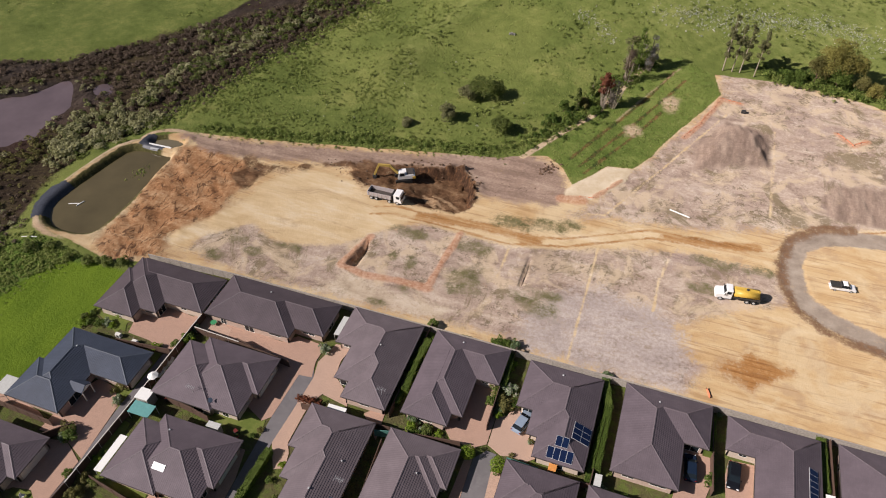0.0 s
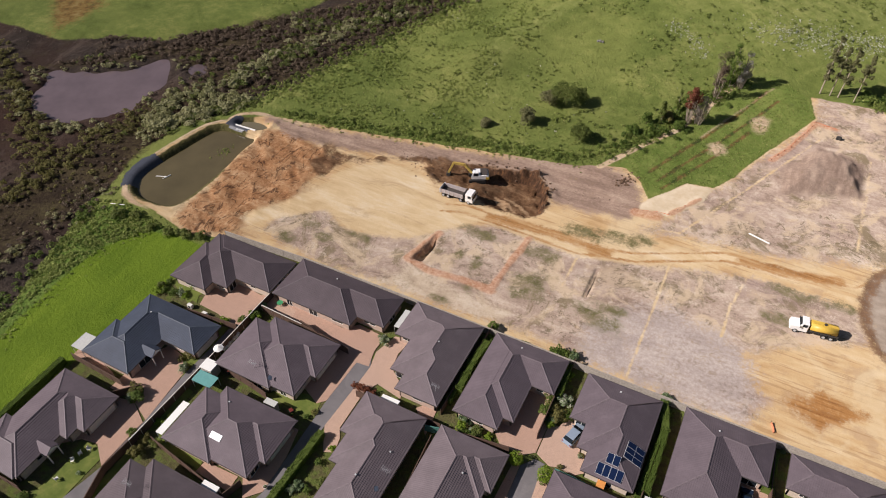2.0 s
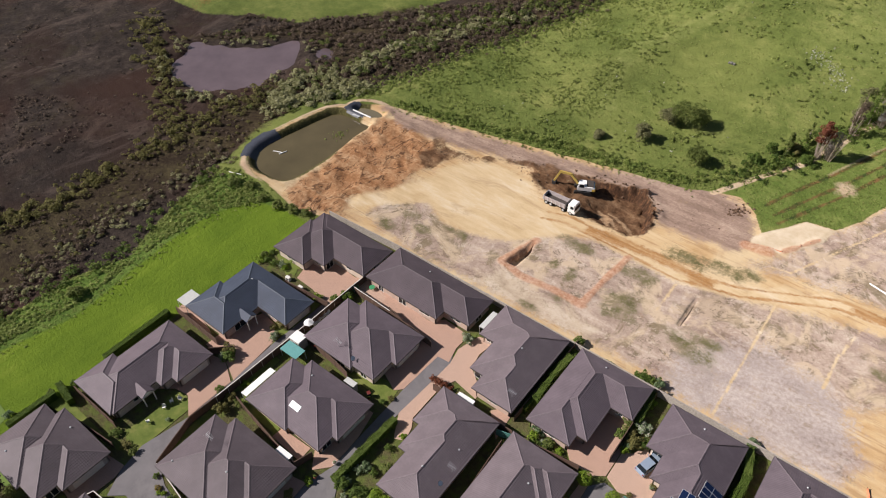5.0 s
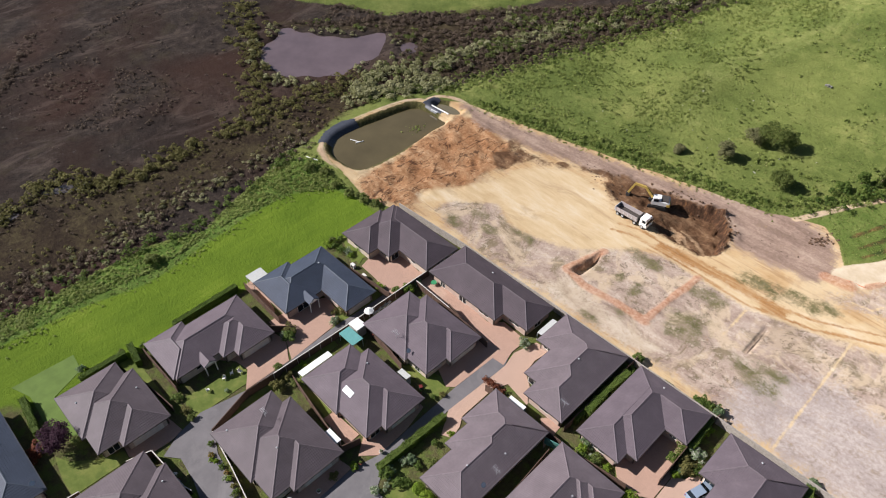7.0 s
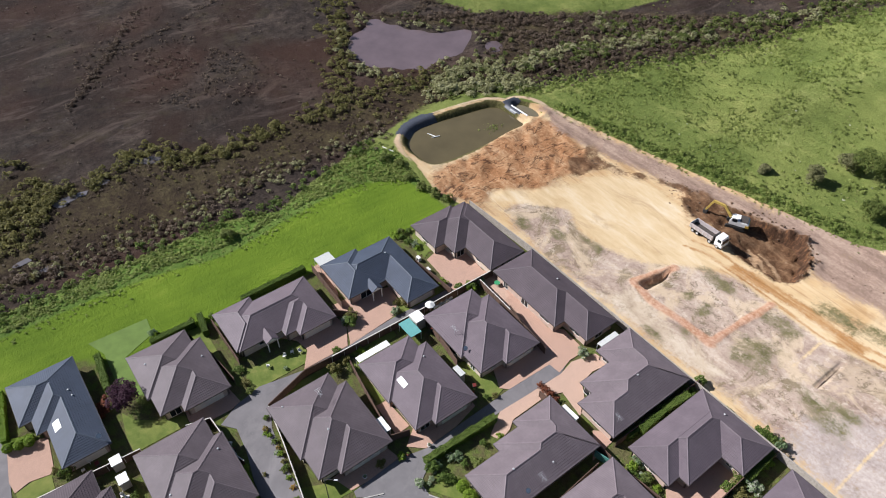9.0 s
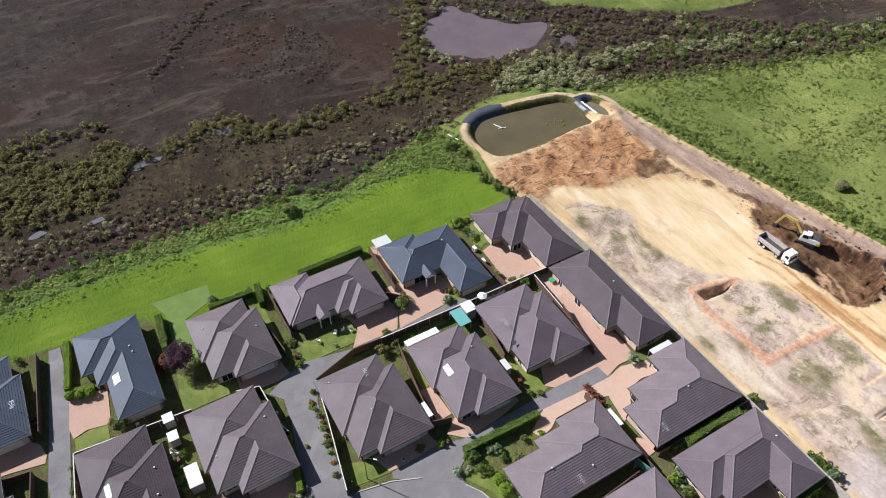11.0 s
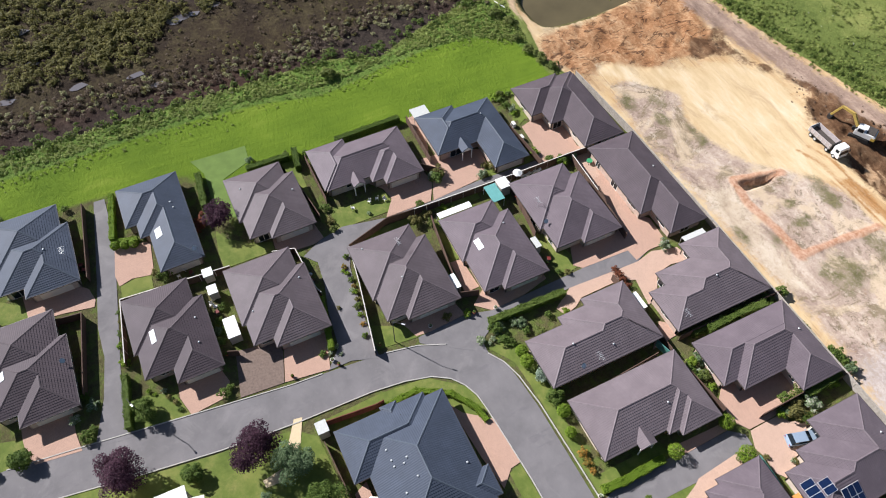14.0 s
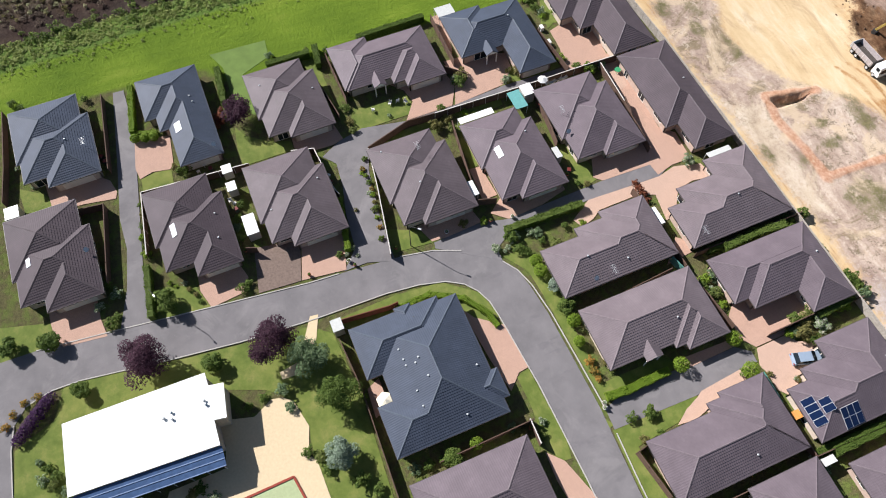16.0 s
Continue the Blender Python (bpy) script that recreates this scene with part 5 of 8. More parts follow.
# ---- roads, paving and lawns ----
def flat_mesh(name, poly, z0, z1, material, parent=None):
    bm = bmesh.new()
    top = [bm.verts.new((x, y, z1)) for x, y in poly]
    low = [bm.verts.new((x, y, z0)) for x, y in poly]
    f = bm.faces.new(top)
    f.normal_update()
    if f.normal.z < 0:
        f.normal_flip()
    n = len(poly)
    for k in range(n):
        bm.faces.new((top[k], low[k], low[(k + 1) % n], top[(k + 1) % n]))
    bmesh.ops.recalc_face_normals(bm, faces=bm.faces)
    return part(name, bm, material, parent)


def asphalt_material():
    n = Nodes("asphalt")
    c = n.ramp(n.noise(0.25, 5, 0.6), [(0.3, rgb("6b6868")), (0.7, rgb("7e7a7a"))])
    c = n.mix(n.math("MULTIPLY", n.step(n.noise(1.1, 4, 0.7), 0.55, 0.72), 0.28), c, rgb("8c8887"))
    c = n.mix(n.math("MULTIPLY", n.step(n.noise(0.12, 5, 0.65, twist=1.5), 0.52, 0.68), 0.28), c, rgb("9a9593"))
    c = n.mix(n.math("MULTIPLY", n.step(n.noise(0.45, 4, 0.7, stretch=(1, 0.3, 1)), 0.58, 0.7), 0.35), c, rgb("625e61"))
    grit = n.noise(45, 2)
    n.color(n.mix(n.math("MULTIPLY", grit, 0.35), c, rgb("5c595b")))
    n.b.inputs["Roughness"].default_value = 0.85
    n.bump(grit, 0.3, 0.02)
    return n.m


def paver_material(name, c, joint):
    n = Nodes(name)
    b = n.t.nodes.new("ShaderNodeTexBrick")
    b.inputs["Scale"].default_value = 1.0
    b.inputs["Brick Width"].default_value, b.inputs["Row Height"].default_value = 0.23, 0.115
    b.inputs["Mortar Size"].default_value = 0.006
    b.inputs["Color1"].default_value, b.inputs["Color2"].default_value = (*dim(c, 0.94), 1), (*dim(c, 1.06), 1)
    b.inputs["Mortar"].default_value = (*joint, 1)
    n.link(n.coords(), b.inputs["Vector"])
    stain = n.noise(0.5, 5, 0.65)
    n.color(n.mix(n.math("MULTIPLY", n.step(stain, 0.5, 0.75), 0.35), b.outputs[0], dim(c, 0.7)))
    n.b.inputs["Roughness"].default_value = 0.85
    n.bump(b.outputs["Fac"], -0.3, 0.01)
    return n.m


def turf_material():
    n = Nodes("turf")
    c = n.ramp(n.noise(0.4, 5, 0.65), [(0.3, rgb("515f26")), (0.5, rgb("687334")), (0.75, rgb("8b874e"))])
    c = n.mix(n.math("MULTIPLY", n.step(n.noise(1.1, 5, 0.7), 0.5, 0.66), 0.45), c, rgb("54602b"))
    c = n.mix(n.math("MULTIPLY", n.step(n.noise(0.13, 4, 0.6), 0.5, 0.64), 0.4), c, rgb("8a8a48"))
    g = n.noise(9, 4, 0.7)
    n.color(n.mix(n.math("MULTIPLY", g, 0.5), c, rgb("4d6022")))
    n.b.inputs["Roughness"].default_value = 0.95
    n.bump(g, 0.6, 0.06)
    return n.m


ASPHALT = asphalt_material()
PAVE = {"brick": paver_material("pink_pavers", rgb("b2927f"), rgb("93786a")), "tan": paver_material("tan_pavers", rgb("b99c89"), rgb("9a8373")), "cream": plain("cream_gravel", rgb("cbb896"), 0.95, var=0.06, fine=25, bump=0.4), "gravel": plain("grey_brown_chip", rgb("77675d"), 0.95, var=0.2, fine=25, bump=0.5)}
TURF = turf_material()
KERB = plain("kerb_concrete", rgb("aaa69f"), 0.85, var=0.12)
layer = [0.0]


PALE_TURF = plain("pale_turf", rgb("63783a"), 0.95, var=0.14, scale=0.5, fine=9, bump=0.4)


def lawn(poly, pale=False):
    layer[0] += 1
    tagged(flat_mesh("lawn", poly, -0.05, 0.03 + 0.0012 * (layer[0] % 20), PALE_TURF if pale else TURF), "pale freshly sown lawn patch" if pale else "mown green garden lawn", "lawn", kind="structure")


def paving(kind, poly):
    layer[0] += 1
    words = {"brick": "pink brick paved driveway", "tan": "tan paved driveway", "gravel": "grey brown chip driveway", "cream": "cream gravel yard"}
    tagged(flat_mesh("paving", poly, -0.05, 0.075 + 0.0012 * (layer[0] % 20), PAVE[kind]), words[kind], "driveway", kind="structure")


def lane(poly):
    layer[0] += 1
    tagged(flat_mesh("road_lane", poly, -0.05, 0.062 + 0.0012 * (layer[0] % 5), ASPHALT), "narrow grey asphalt lane", "road", kind="structure")


def kerb(line):
    bm = bmesh.new()
    for a, b in zip(line[:-1], line[1:]):
        beam(bm, (*a, 0.04), (*b, 0.04), 0.15, 0.2)
    tagged(part("kerb", bm, KERB), "pale concrete kerb along the road", "kerb", kind="structure")


ROAD_N = [(-52, -75), (-51.5, -50), (-51.2, -41), (-50, -31), (-48, -16), (-46.2, -2), (-45.6, 6), (-45, 12), (-44, 17), (-42.3, 21), (-40.4, 24), (-38.3, 26), (-36, 27.5), (-33, 28.1), (-28, 28.6), (-20, 28.8), (-13, 28.9), (-2, 28.4), (14, 28.2), (40, 28)]
ROAD_S = [(40, 22.6), (10, 22.6), (-5, 22.8), (-19, 22.6), (-28, 22.0), (-30.5, 21.8), (-33, 21.5), (-35.2, 20.6), (-37, 19.2), (-38.5, 16.8), (-39.5, 13), (-40.1, 8), (-40.4, -3), (-41.2, -14), (-42.4, -23), (-44.4, -36), (-44.5, -40), (-43.6, -43.5), (-41.5, -45.4), (-38.2, -46.2), (-30, -47), (-10, -48), (-10, -56), (-30, -55), (-40, -55), (-44, -58), (-45, -75)]
tagged(flat_mesh("road", ROAD_N + ROAD_S, -0.05, 0.05, ASPHALT), "grey asphalt estate road with a bend", "road", kind="structure")
kerb([(-51.2, -41), (-50, -31), (-48, -16), (-46.2, -2), (-45.9, 2.5)])
kerb([(-45, 12), (-44, 17), (-42.3, 21)])
kerb([(-38.3, 26), (-36, 27.5), (-33, 28.4), (-28, 29), (-20, 29.3), (-13, 29.5)])
kerb([(-9, 29.3), (-2, 28.9), (14, 28.4)])
kerb(ROAD_S[1:18])
kerb(ROAD_S[18:23])

# ---- fences ----
FENCE_WOOD = {"brown": plain("brown_fence", rgb("5c483d"), 0.85, var=0.2, fine=18), "white": plain("white_wall", rgb("c6c1b8"), 0.8, var=0.12), "teal": plain("teal_mesh", rgb("4d7d74"), 0.7, var=0.1), "red": plain("red_brown_fence", rgb("6e4233"), 0.85, var=0.2, fine=18), "grey": plain("weathered_fence", rgb("a29a90"), 0.85, var=0.25, fine=18)}


def fence(kind, line, h=1.65):
    """A paling fence: posts, panels of boards and a capping."""
    words = {"brown": "brown stained timber paling fence", "white": "white capped garden wall", "teal": "teal green mesh garden fence", "red": "red brown timber fence", "grey": "weathered grey timber boundary fence"}
    f = thing("fence" if kind != "white" else "garden_wall", (*line[0], 0), words[kind], "fence" if kind != "white" else "wall", "garden fences")
    m = FENCE_WOOD[kind]
    body = FENCE_WOOD["brown"] if kind == "white" else m
    for (ax, ay), (bx, by) in zip(line[:-1], line[1:]):
        d = Vector((bx - ax, by - ay, 0))
        n = max(1, round(d.length / 2.4))
        for k in range(n):
            p, q = Vector((ax, ay, 0)) + d * (k / n), Vector((ax, ay, 0)) + d * ((k + 1) / n)
            bm = bmesh.new()
            beam(bm, p + Vector((0, 0, h / 2)), q + Vector((0, 0, h / 2)), 0.06, h)
            part("panel", bm, body, f)
            bm = bmesh.new()
            tube(bm, p + Vector((0, 0, -0.1)), p + Vector((0, 0, h + 0.05)), 0.07, n=4)
            part("post", bm, m, f)
        bm = bmesh.new()
        beam(bm, (ax, ay, h + 0.06), (bx, by, h + 0.06), 0.15 if kind == "white" else 0.13, 0.06)
        part("capping", bm, m, f)


fence("grey", [(-84, 69.6), (-66, 70.6), (-43, 70.9)], 1.7)
fence("grey", [(-43, 70.9), (-20, 71.0), (4, 71.0)], 1.7)
fence("grey", [(4, 71.0), (30, 71.0), (56, 71.2)], 1.7)
paving("brick", [(-78.9, -35.6), (-77.5, -27.8), (-75.7, -25.9), (-73.2, -25.3), (-72.0, -25.7), (-72.9, -30.4), (-73.4, -35.2)])
paving("brick", [(-81.9, -20.7), (-80.8, -15.1), (-75.0, -15.8), (-74.1, -16.5), (-74.7, -19.3), (-74.1, -21.4), (-76.3, -21.7)])
paving("brick", [(-57.3, -38.5), (-56.0, -31.6), (-52.5, -31.7), (-49.5, -31.3), (-50.3, -37.4), (-52.0, -38.3), (-54.4, -38.5)])
paving("brick", [(-54.1, -17.0), (-53.2, -10.8), (-50.7, -10.1), (-48.5, -11.4), (-48.0, -16.4), (-51.2, -17.3)])
paving("brick", [(-73.1, 3.5), (-72.4, 10.7), (-69.0, 11.2), (-68.4, 9.3), (-68.6, 5.0), (-70.3, 3.2)])
paving("gravel", [(-55.0, -8.0), (-53.6, -1.1), (-47.0, -3.0), (-47.5, -9.4)])
paving("brick", [(-53.6, -0.9), (-52.6, 5.5), (-46.1, 3.8), (-47.0, -2.9)])
paving("brick", [(-76.5, 22.4), (-75.5, 32.1), (-72.2, 32.8), (-68.2, 30.6), (-68.3, 22.3), (-71.6, 24.7), (-74.4, 24.2)])
paving("brick", [(-77.6, 33.0), (-77.4, 39.4), (-75.1, 43.9), (-71.5, 43.3), (-68.9, 40.5), (-68.1, 31.1), (-71.6, 32.6), (-74.1, 33.1)])
paving("brick", [(-76.8, 53.5), (-77.8, 57.1), (-75.1, 61.0), (-68.2, 60.3), (-67.0, 61.4), (-67.2, 58.9), (-67.2, 53.0), (-68.3, 52.2), (-72.5, 53.3)])
paving("brick", [(-65.2, 59.0), (-65.4, 61.9), (-58.3, 61.0), (-50.7, 60.6), (-48.6, 62.6), (-43.2, 62.2), (-43.3, 58.8), (-42.5, 55.7), (-47.7, 55.1), (-53.8, 56.2)])
paving("tan", [(-42.2, 55.7), (-42.9, 58.8), (-41.7, 63.2), (-38.8, 63.7), (-39.4, 60.2), (-38.9, 57.2), (-35.1, 54.4), (-34.7, 52.6), (-39.4, 53.4), (-40.5, 50.9), (-40.4, 43.8), (-39.4, 42.2), (-38.8, 39.9), (-40.4, 39.2), (-42.7, 43.0), (-42.3, 52.0)])
paving("brick", [(-50.3, 47.7), (-50.5, 56.5), (-45.2, 57.0), (-44.7, 55.4), (-45.0, 46.9), (-46.1, 45.8)])
paving("brick", [(-48.9, 32.3), (-48.6, 40.5), (-45.9, 40.6), (-44.8, 36.0), (-44.5, 30.0), (-46.5, 27.8), (-48.5, 30.4)])
paving("brick", [(-48.8, 16.3), (-49.5, 25.0), (-45.7, 25.9), (-45.3, 20.0), (-45.5, 17.5)])
paving("brick", [(-17.4, 52.6), (-19.7, 55.1), (-18.7, 63.9), (-14.5, 63.9), (-13.6, 65.0), (-12.8, 60.2), (-11.9, 58.6), (-11.9, 53.6), (-13.8, 52.2)])
paving("tan", [(-11.7, 53.6), (-11.8, 58.7), (-10.3, 59.4), (-8.8, 64.1), (-6.9, 63.9), (-6.7, 57.9), (-5.2, 56.0), (-3.9, 54.1), (-5.6, 52.7), (-8.1, 52.9), (-9.3, 52.5)])
paving("tan", [(-9.5, 42.9), (-10.1, 50.7), (-8.6, 51.8), (-7.7, 47.2), (-7.3, 43.7), (-6.4, 40.2), (-6.7, 37.5), (-8.1, 39.7), (-9.0, 42.1)])
paving("brick", [(-14.6, 41.8), (-14.3, 50.6), (-13.2, 51.0), (-13.0, 43.4)])
paving("brick", [(-33.8, 17.1), (-31.6, 18.4), (-28.8, 22.1), (-21.9, 22.4), (-21.7, 20.8), (-19.7, 18.7), (-24.6, 17.9)])
paving("brick", [(-10.5, 19.3), (-8.5, 21.2), (-2.6, 23.0), (3.2, 23.2), (1.8, 19.9), (-6.7, 19.1)])
paving("cream", [(-31.5, -12.3), (-31.2, -10.8), (-30.1, -9.5), (-26.0, -8.6), (-22.4, -9.8), (-21.3, -9.0), (-13.2, -8.8), (-21.5, -30.2), (-25.0, -27.9), (-25.0, -20.4), (-27.8, -19.7), (-31.5, -19.8), (-30.1, -15.1)])
paving("cream", [(-41.1, -3.6), (-40.9, -2.4), (-37.5, -3.8), (-33.5, -7.2), (-33.6, -10.0), (-34.7, -10.1), (-35.2, -7.1)])
paving("brick", [(16.0, 62.7), (20.0, 64.1), (20.8, 63.9), (20.9, 59.1), (19.6, 54.1), (15.4, 52.7), (15.8, 56.4)])
paving("brick", [(22.9, 63.2), (26.5, 63.5), (26.5, 56.6), (22.9, 55.3), (22.5, 60.6)])
paving("brick", [(-77.0, 34.3), (-84.0, 34.6), (-88.2, 35.2), (-88.3, 36.9), (-80.0, 35.6)])
paving("brick", [(-55.3, 28.0), (-55.1, 29.9), (-49.2, 30.2), (-49.1, 27.7)])
paving("brick", [(-66.6, 57.5), (-66.5, 61.9), (-58.7, 61.5), (-58.3, 57.9)])
paving("brick", [(-28.0, 48.6), (-28.5, 53.4), (-30.5, 53.6), (-31.6, 52.3)])
paving("brick", [(-27.7, 0.4), (-23.5, 0.1), (-24.2, 2.4), (-28.6, 2.4)])
lawn([(-79.7, -39.5), (-77.1, -35.9), (-75.6, -35.1), (-73.7, -35.1), (-74.8, -39.3), (-78.7, -39.6)])
lawn([(-74.0, -21.3), (-74.5, -18.9), (-74.0, -16.4), (-71.2, -16.6), (-71.3, -21.4)])
lawn([(-57.4, -47.7), (-54.7, -38.5), (-52.4, -38.0), (-50.8, -38.7), (-50.2, -41.5), (-49.8, -46.2), (-49.6, -48.5)])
lawn([(-54.0, -22.5), (-52.5, -17.8), (-48.2, -16.5), (-48.7, -21.6), (-49.3, -24.8), (-53.0, -24.9)])
lawn([(-95.2, -4.7), (-94.7, 5.3), (-90.8, 4.9), (-88.6, -0.4), (-79.0, -0.6), (-82.3, -3.6), (-91.4, -3.2)], True)
lawn([(-78.2, -4.7), (-75.8, -3.5), (-73.5, -0.7), (-71.8, 3.1), (-70.0, 3.1), (-70.1, -5.5), (-74.2, -5.4)])
lawn([(-73.9, 14.7), (-72.9, 24.7), (-69.3, 24.0), (-69.4, 13.9), (-71.8, 13.5)])
lawn([(-71.8, 41.8), (-72.5, 49.9), (-68.8, 52.2), (-68.3, 46.7), (-68.6, 39.7)])
lawn([(-85.7, 55.9), (-84.2, 57.5), (-79.4, 57.0), (-77.5, 53.5), (-81.8, 54.0)])
lawn([(-54.2, 43.4), (-53.3, 45.5), (-47.7, 46.7), (-45.8, 47.2), (-45.2, 44.3), (-45.6, 43.3)])
lawn([(-50.4, 11.5), (-47.3, 17.8), (-45.3, 20.0), (-45.3, 17.4), (-46.0, 11.4), (-47.9, 11.3)])
lawn([(-38.8, 26.5), (-39.3, 30.4), (-32.8, 32.4), (-28.2, 31.5), (-22.8, 30.9), (-15.8, 31.0), (-15.9, 40.3), (-14.6, 41.6), (-13.6, 40.8), (-13.4, 31.7), (-13.0, 29.8), (-17.8, 29.6), (-24.4, 29.4), (-31.1, 29.2), (-35.3, 28.9)])
lawn([(-39.1, -1.1), (-39.4, 9.1), (-38.7, 16.1), (-34.9, 20.8), (-30.4, 21.9), (-29.9, 20.3), (-32.4, 17.0), (-35.0, 15.4), (-36.2, 15.0), (-36.8, 1.1)])
lawn([(-21.2, 20.3), (-21.7, 22.3), (-18.4, 22.4), (-11.5, 22.8), (-8.4, 22.2), (-8.6, 20.5), (-11.2, 19.7), (-16.7, 20.3)])
lawn([(-44.8, -38.1), (-41.8, -21.2), (-39.6, -4.1), (-37.3, -1.3), (-27.2, -0.6), (-12.3, -1.4), (-7.4, -1.8), (-10.7, -9.6), (-21.8, -9.3), (-26.0, -8.6), (-31.5, -10.7), (-33.1, -12.6), (-35.4, -18.0), (-30.0, -26.8), (-28.1, -40.4), (-27.3, -47.3), (-38.1, -45.8), (-40.2, -40.3)])
lawn([(-9.5, 29.0), (-10.3, 41.1), (-9.0, 42.1), (-7.0, 37.7), (-6.3, 31.1), (-3.8, 31.4), (1.3, 32.2), (6.8, 31.7), (5.4, 28.4), (-0.3, 28.5)])
lawn([(-90.6, 5.3), (-86.5, 12.4), (-74.2, 12.3), (-74.2, 10.8), (-81.5, 10.7), (-88.1, 9.8)])
lawn([(-77.9, 57.0), (-78.8, 52.6), (-80.9, 53.9), (-80.7, 56.7)])
lawn([(-66.7, 16.7), (-66.6, 25.8), (-65.0, 26.6), (-64.2, 17.7)])
lawn([(-67.3, 30.2), (-67.6, 38.8), (-65.1, 38.6), (-64.4, 31.0)])
lawn([(-12.1, 28.3), (-10.1, 29.6), (-9.9, 28.4)])
lawn([(-64.1, 28.8), (-64.4, 31.0), (-55.6, 30.1), (-55.1, 28.4)])
lane([(-93.3, -22.1), (-93.2, -20.3), (-83.6, -20.4), (-71.9, -22.2), (-59.7, -24.1), (-51.2, -25.1), (-48.3, -24.0), (-49.1, -29.6), (-55.9, -27.2), (-62.5, -25.9), (-67.9, -25.9), (-77.4, -24.4)])
lane([(-44.6, 11.1), (-46.0, 7.1), (-46.0, 3.5), (-49.0, 6.2), (-55.1, 6.9), (-60.2, 8.1), (-64.7, 8.6), (-66.8, 6.9), (-68.7, 10.4), (-69.7, 14.8), (-68.2, 22.3), (-68.1, 30.5), (-68.7, 40.4), (-68.3, 52.2), (-67.1, 58.5), (-66.9, 61.6), (-67.0, 51.5), (-67.3, 43.5), (-67.7, 27.2), (-67.8, 21.6), (-65.5, 14.7), (-61.6, 13.0), (-53.1, 11.7)])
lane([(-44.2, 17.5), (-45.2, 17.7), (-45.6, 25.8), (-44.5, 30.0), (-44.7, 36.2), (-45.0, 46.9), (-44.7, 55.4), (-42.9, 57.4), (-42.2, 55.7), (-42.7, 43.0), (-42.1, 28.8), (-40.5, 26.2), (-38.3, 26.1)])
lane([(-12.5, 29.5), (-13.1, 31.5), (-13.5, 41.2), (-13.0, 43.4), (-13.1, 50.7), (-11.6, 52.6), (-10.0, 52.5), (-9.2, 42.2), (-9.5, 29.3)])
fence("brown", [(-92.3, -23.7), (-76.8, -25.4)])
fence("brown", [(-94.9, -39.5), (-83.3, -40.7), (-76.9, -41.7)])
fence("brown", [(-71.1, -31.0), (-70.6, -27.3), (-57.1, -29.3)])
fence("white", [(-69.1, -4.5), (-70.4, -21.5), (-59.3, -23.0)])
fence("brown", [(-81.2, 10.9), (-72.5, 12.0)])
fence("brown", [(-86.2, 14.1), (-75.4, 14.2)])
fence("white", [(-68.8, 2.5), (-67.8, 6.0), (-59.3, 6.6), (-58.1, 7.0)])
fence("white", [(-64.3, 14.1), (-57.2, 13.0), (-45.2, 10.7)])
fence("brown", [(-64.6, 14.2), (-67.0, 21.9), (-66.7, 26.8)])
fence("white", [(-66.7, 26.8), (-66.2, 42.8), (-66.1, 57.6), (-66.0, 61.0)])
fence("brown", [(-64.2, 28.8), (-48.7, 26.5), (-47.8, 29.4)])
fence("brown", [(-64.7, 44.2), (-56.8, 43.4), (-53.6, 42.9)])
fence("white", [(-65.6, 57.4), (-56.7, 57.1)])
fence("brown", [(-56.7, 57.1), (-46.8, 56.3)])
fence("brown", [(-41.1, 49.8), (-34.9, 50.2), (-26.4, 50.5)])
fence("teal", [(-28.4, 49.3), (-23.4, 50.6)])
fence("brown", [(-23.4, 50.6), (-15.5, 51.7)])
fence("brown", [(-25.7, 32.6), (-26.8, 48.3)])
fence("brown", [(-27.6, 53.0), (-27.5, 59.7), (-27.3, 71.9)])
fence("brown", [(-12.6, 55.9), (-12.7, 63.3), (-12.1, 71.7)])
fence("teal", [(-8.2, 51.6), (-3.6, 51.5)])
fence("brown", [(-3.6, 51.5), (4.0, 51.5)])
fence("brown", [(4.0, 51.5), (4.3, 62.4)])
fence("brown", [(4.1, 35.3), (4.2, 51.3)])
fence("brown", [(-35.6, -0.8), (-27.5, -0.3), (-12.5, -0.8)])
fence("red", [(-38.2, 0.1), (-37.5, 7.6), (-37.6, 8.9)])
fence("brown", [(-14.5, 5.9), (-14.8, 19.6)])
fence("white", [(-15.0, 19.1), (-11.5, 19.0)])
fence("brown", [(-72.6, 34.9), (-75.7, 31.8), (-83.2, 31.7)])
fence("brown", [(-76.8, 50.8), (-66.8, 51.8)])
fence("brown", [(-57.4, 57.7), (-48.7, 55.8)])
fence("brown", [(-69.9, -32.9), (-71.1, -31.0)])
fence("brown", [(19.7, 70.3), (20.7, 56.4)])
fence("brown", [(36.7, 70.7), (36.9, 59.6)])
fence("brown", [(-6.0, 32.2), (-5.6, 30.3), (1.0, 31.4)])
fence("brown", [(-54.6, -9.0), (-54.0, -7.5)])
fence("brown", [(-87.3, 34.5), (-75.9, 34.2)])
hedge(0.9, 1.3, [(-92.9, -18.9), (-83.0, -20.5)])
hedge(0.7, 0.8, [(-82.9, -20.2), (-81.9, -16.8)])
hedge(1.0, 1.6, [(-90.7, -4.2), (-83.1, -5.0)])
hedge(0.9, 1.6, [(-57.6, -23.5), (-49.3, -24.6)])
hedge(0.8, 1.2, [(-57.8, 6.8), (-48.8, 5.1)])
hedge(1.0, 1.5, [(-88.2, 3.9), (-88.0, 11.6)])
hedge(1.0, 1.5, [(-87.9, 20.5), (-88.1, 33.3)])
hedge(1.0, 1.5, [(-89.1, 13.0), (-84.6, 12.3)])
hedge(1.1, 1.4, [(-42.5, 28.4), (-42.1, 41.5)])
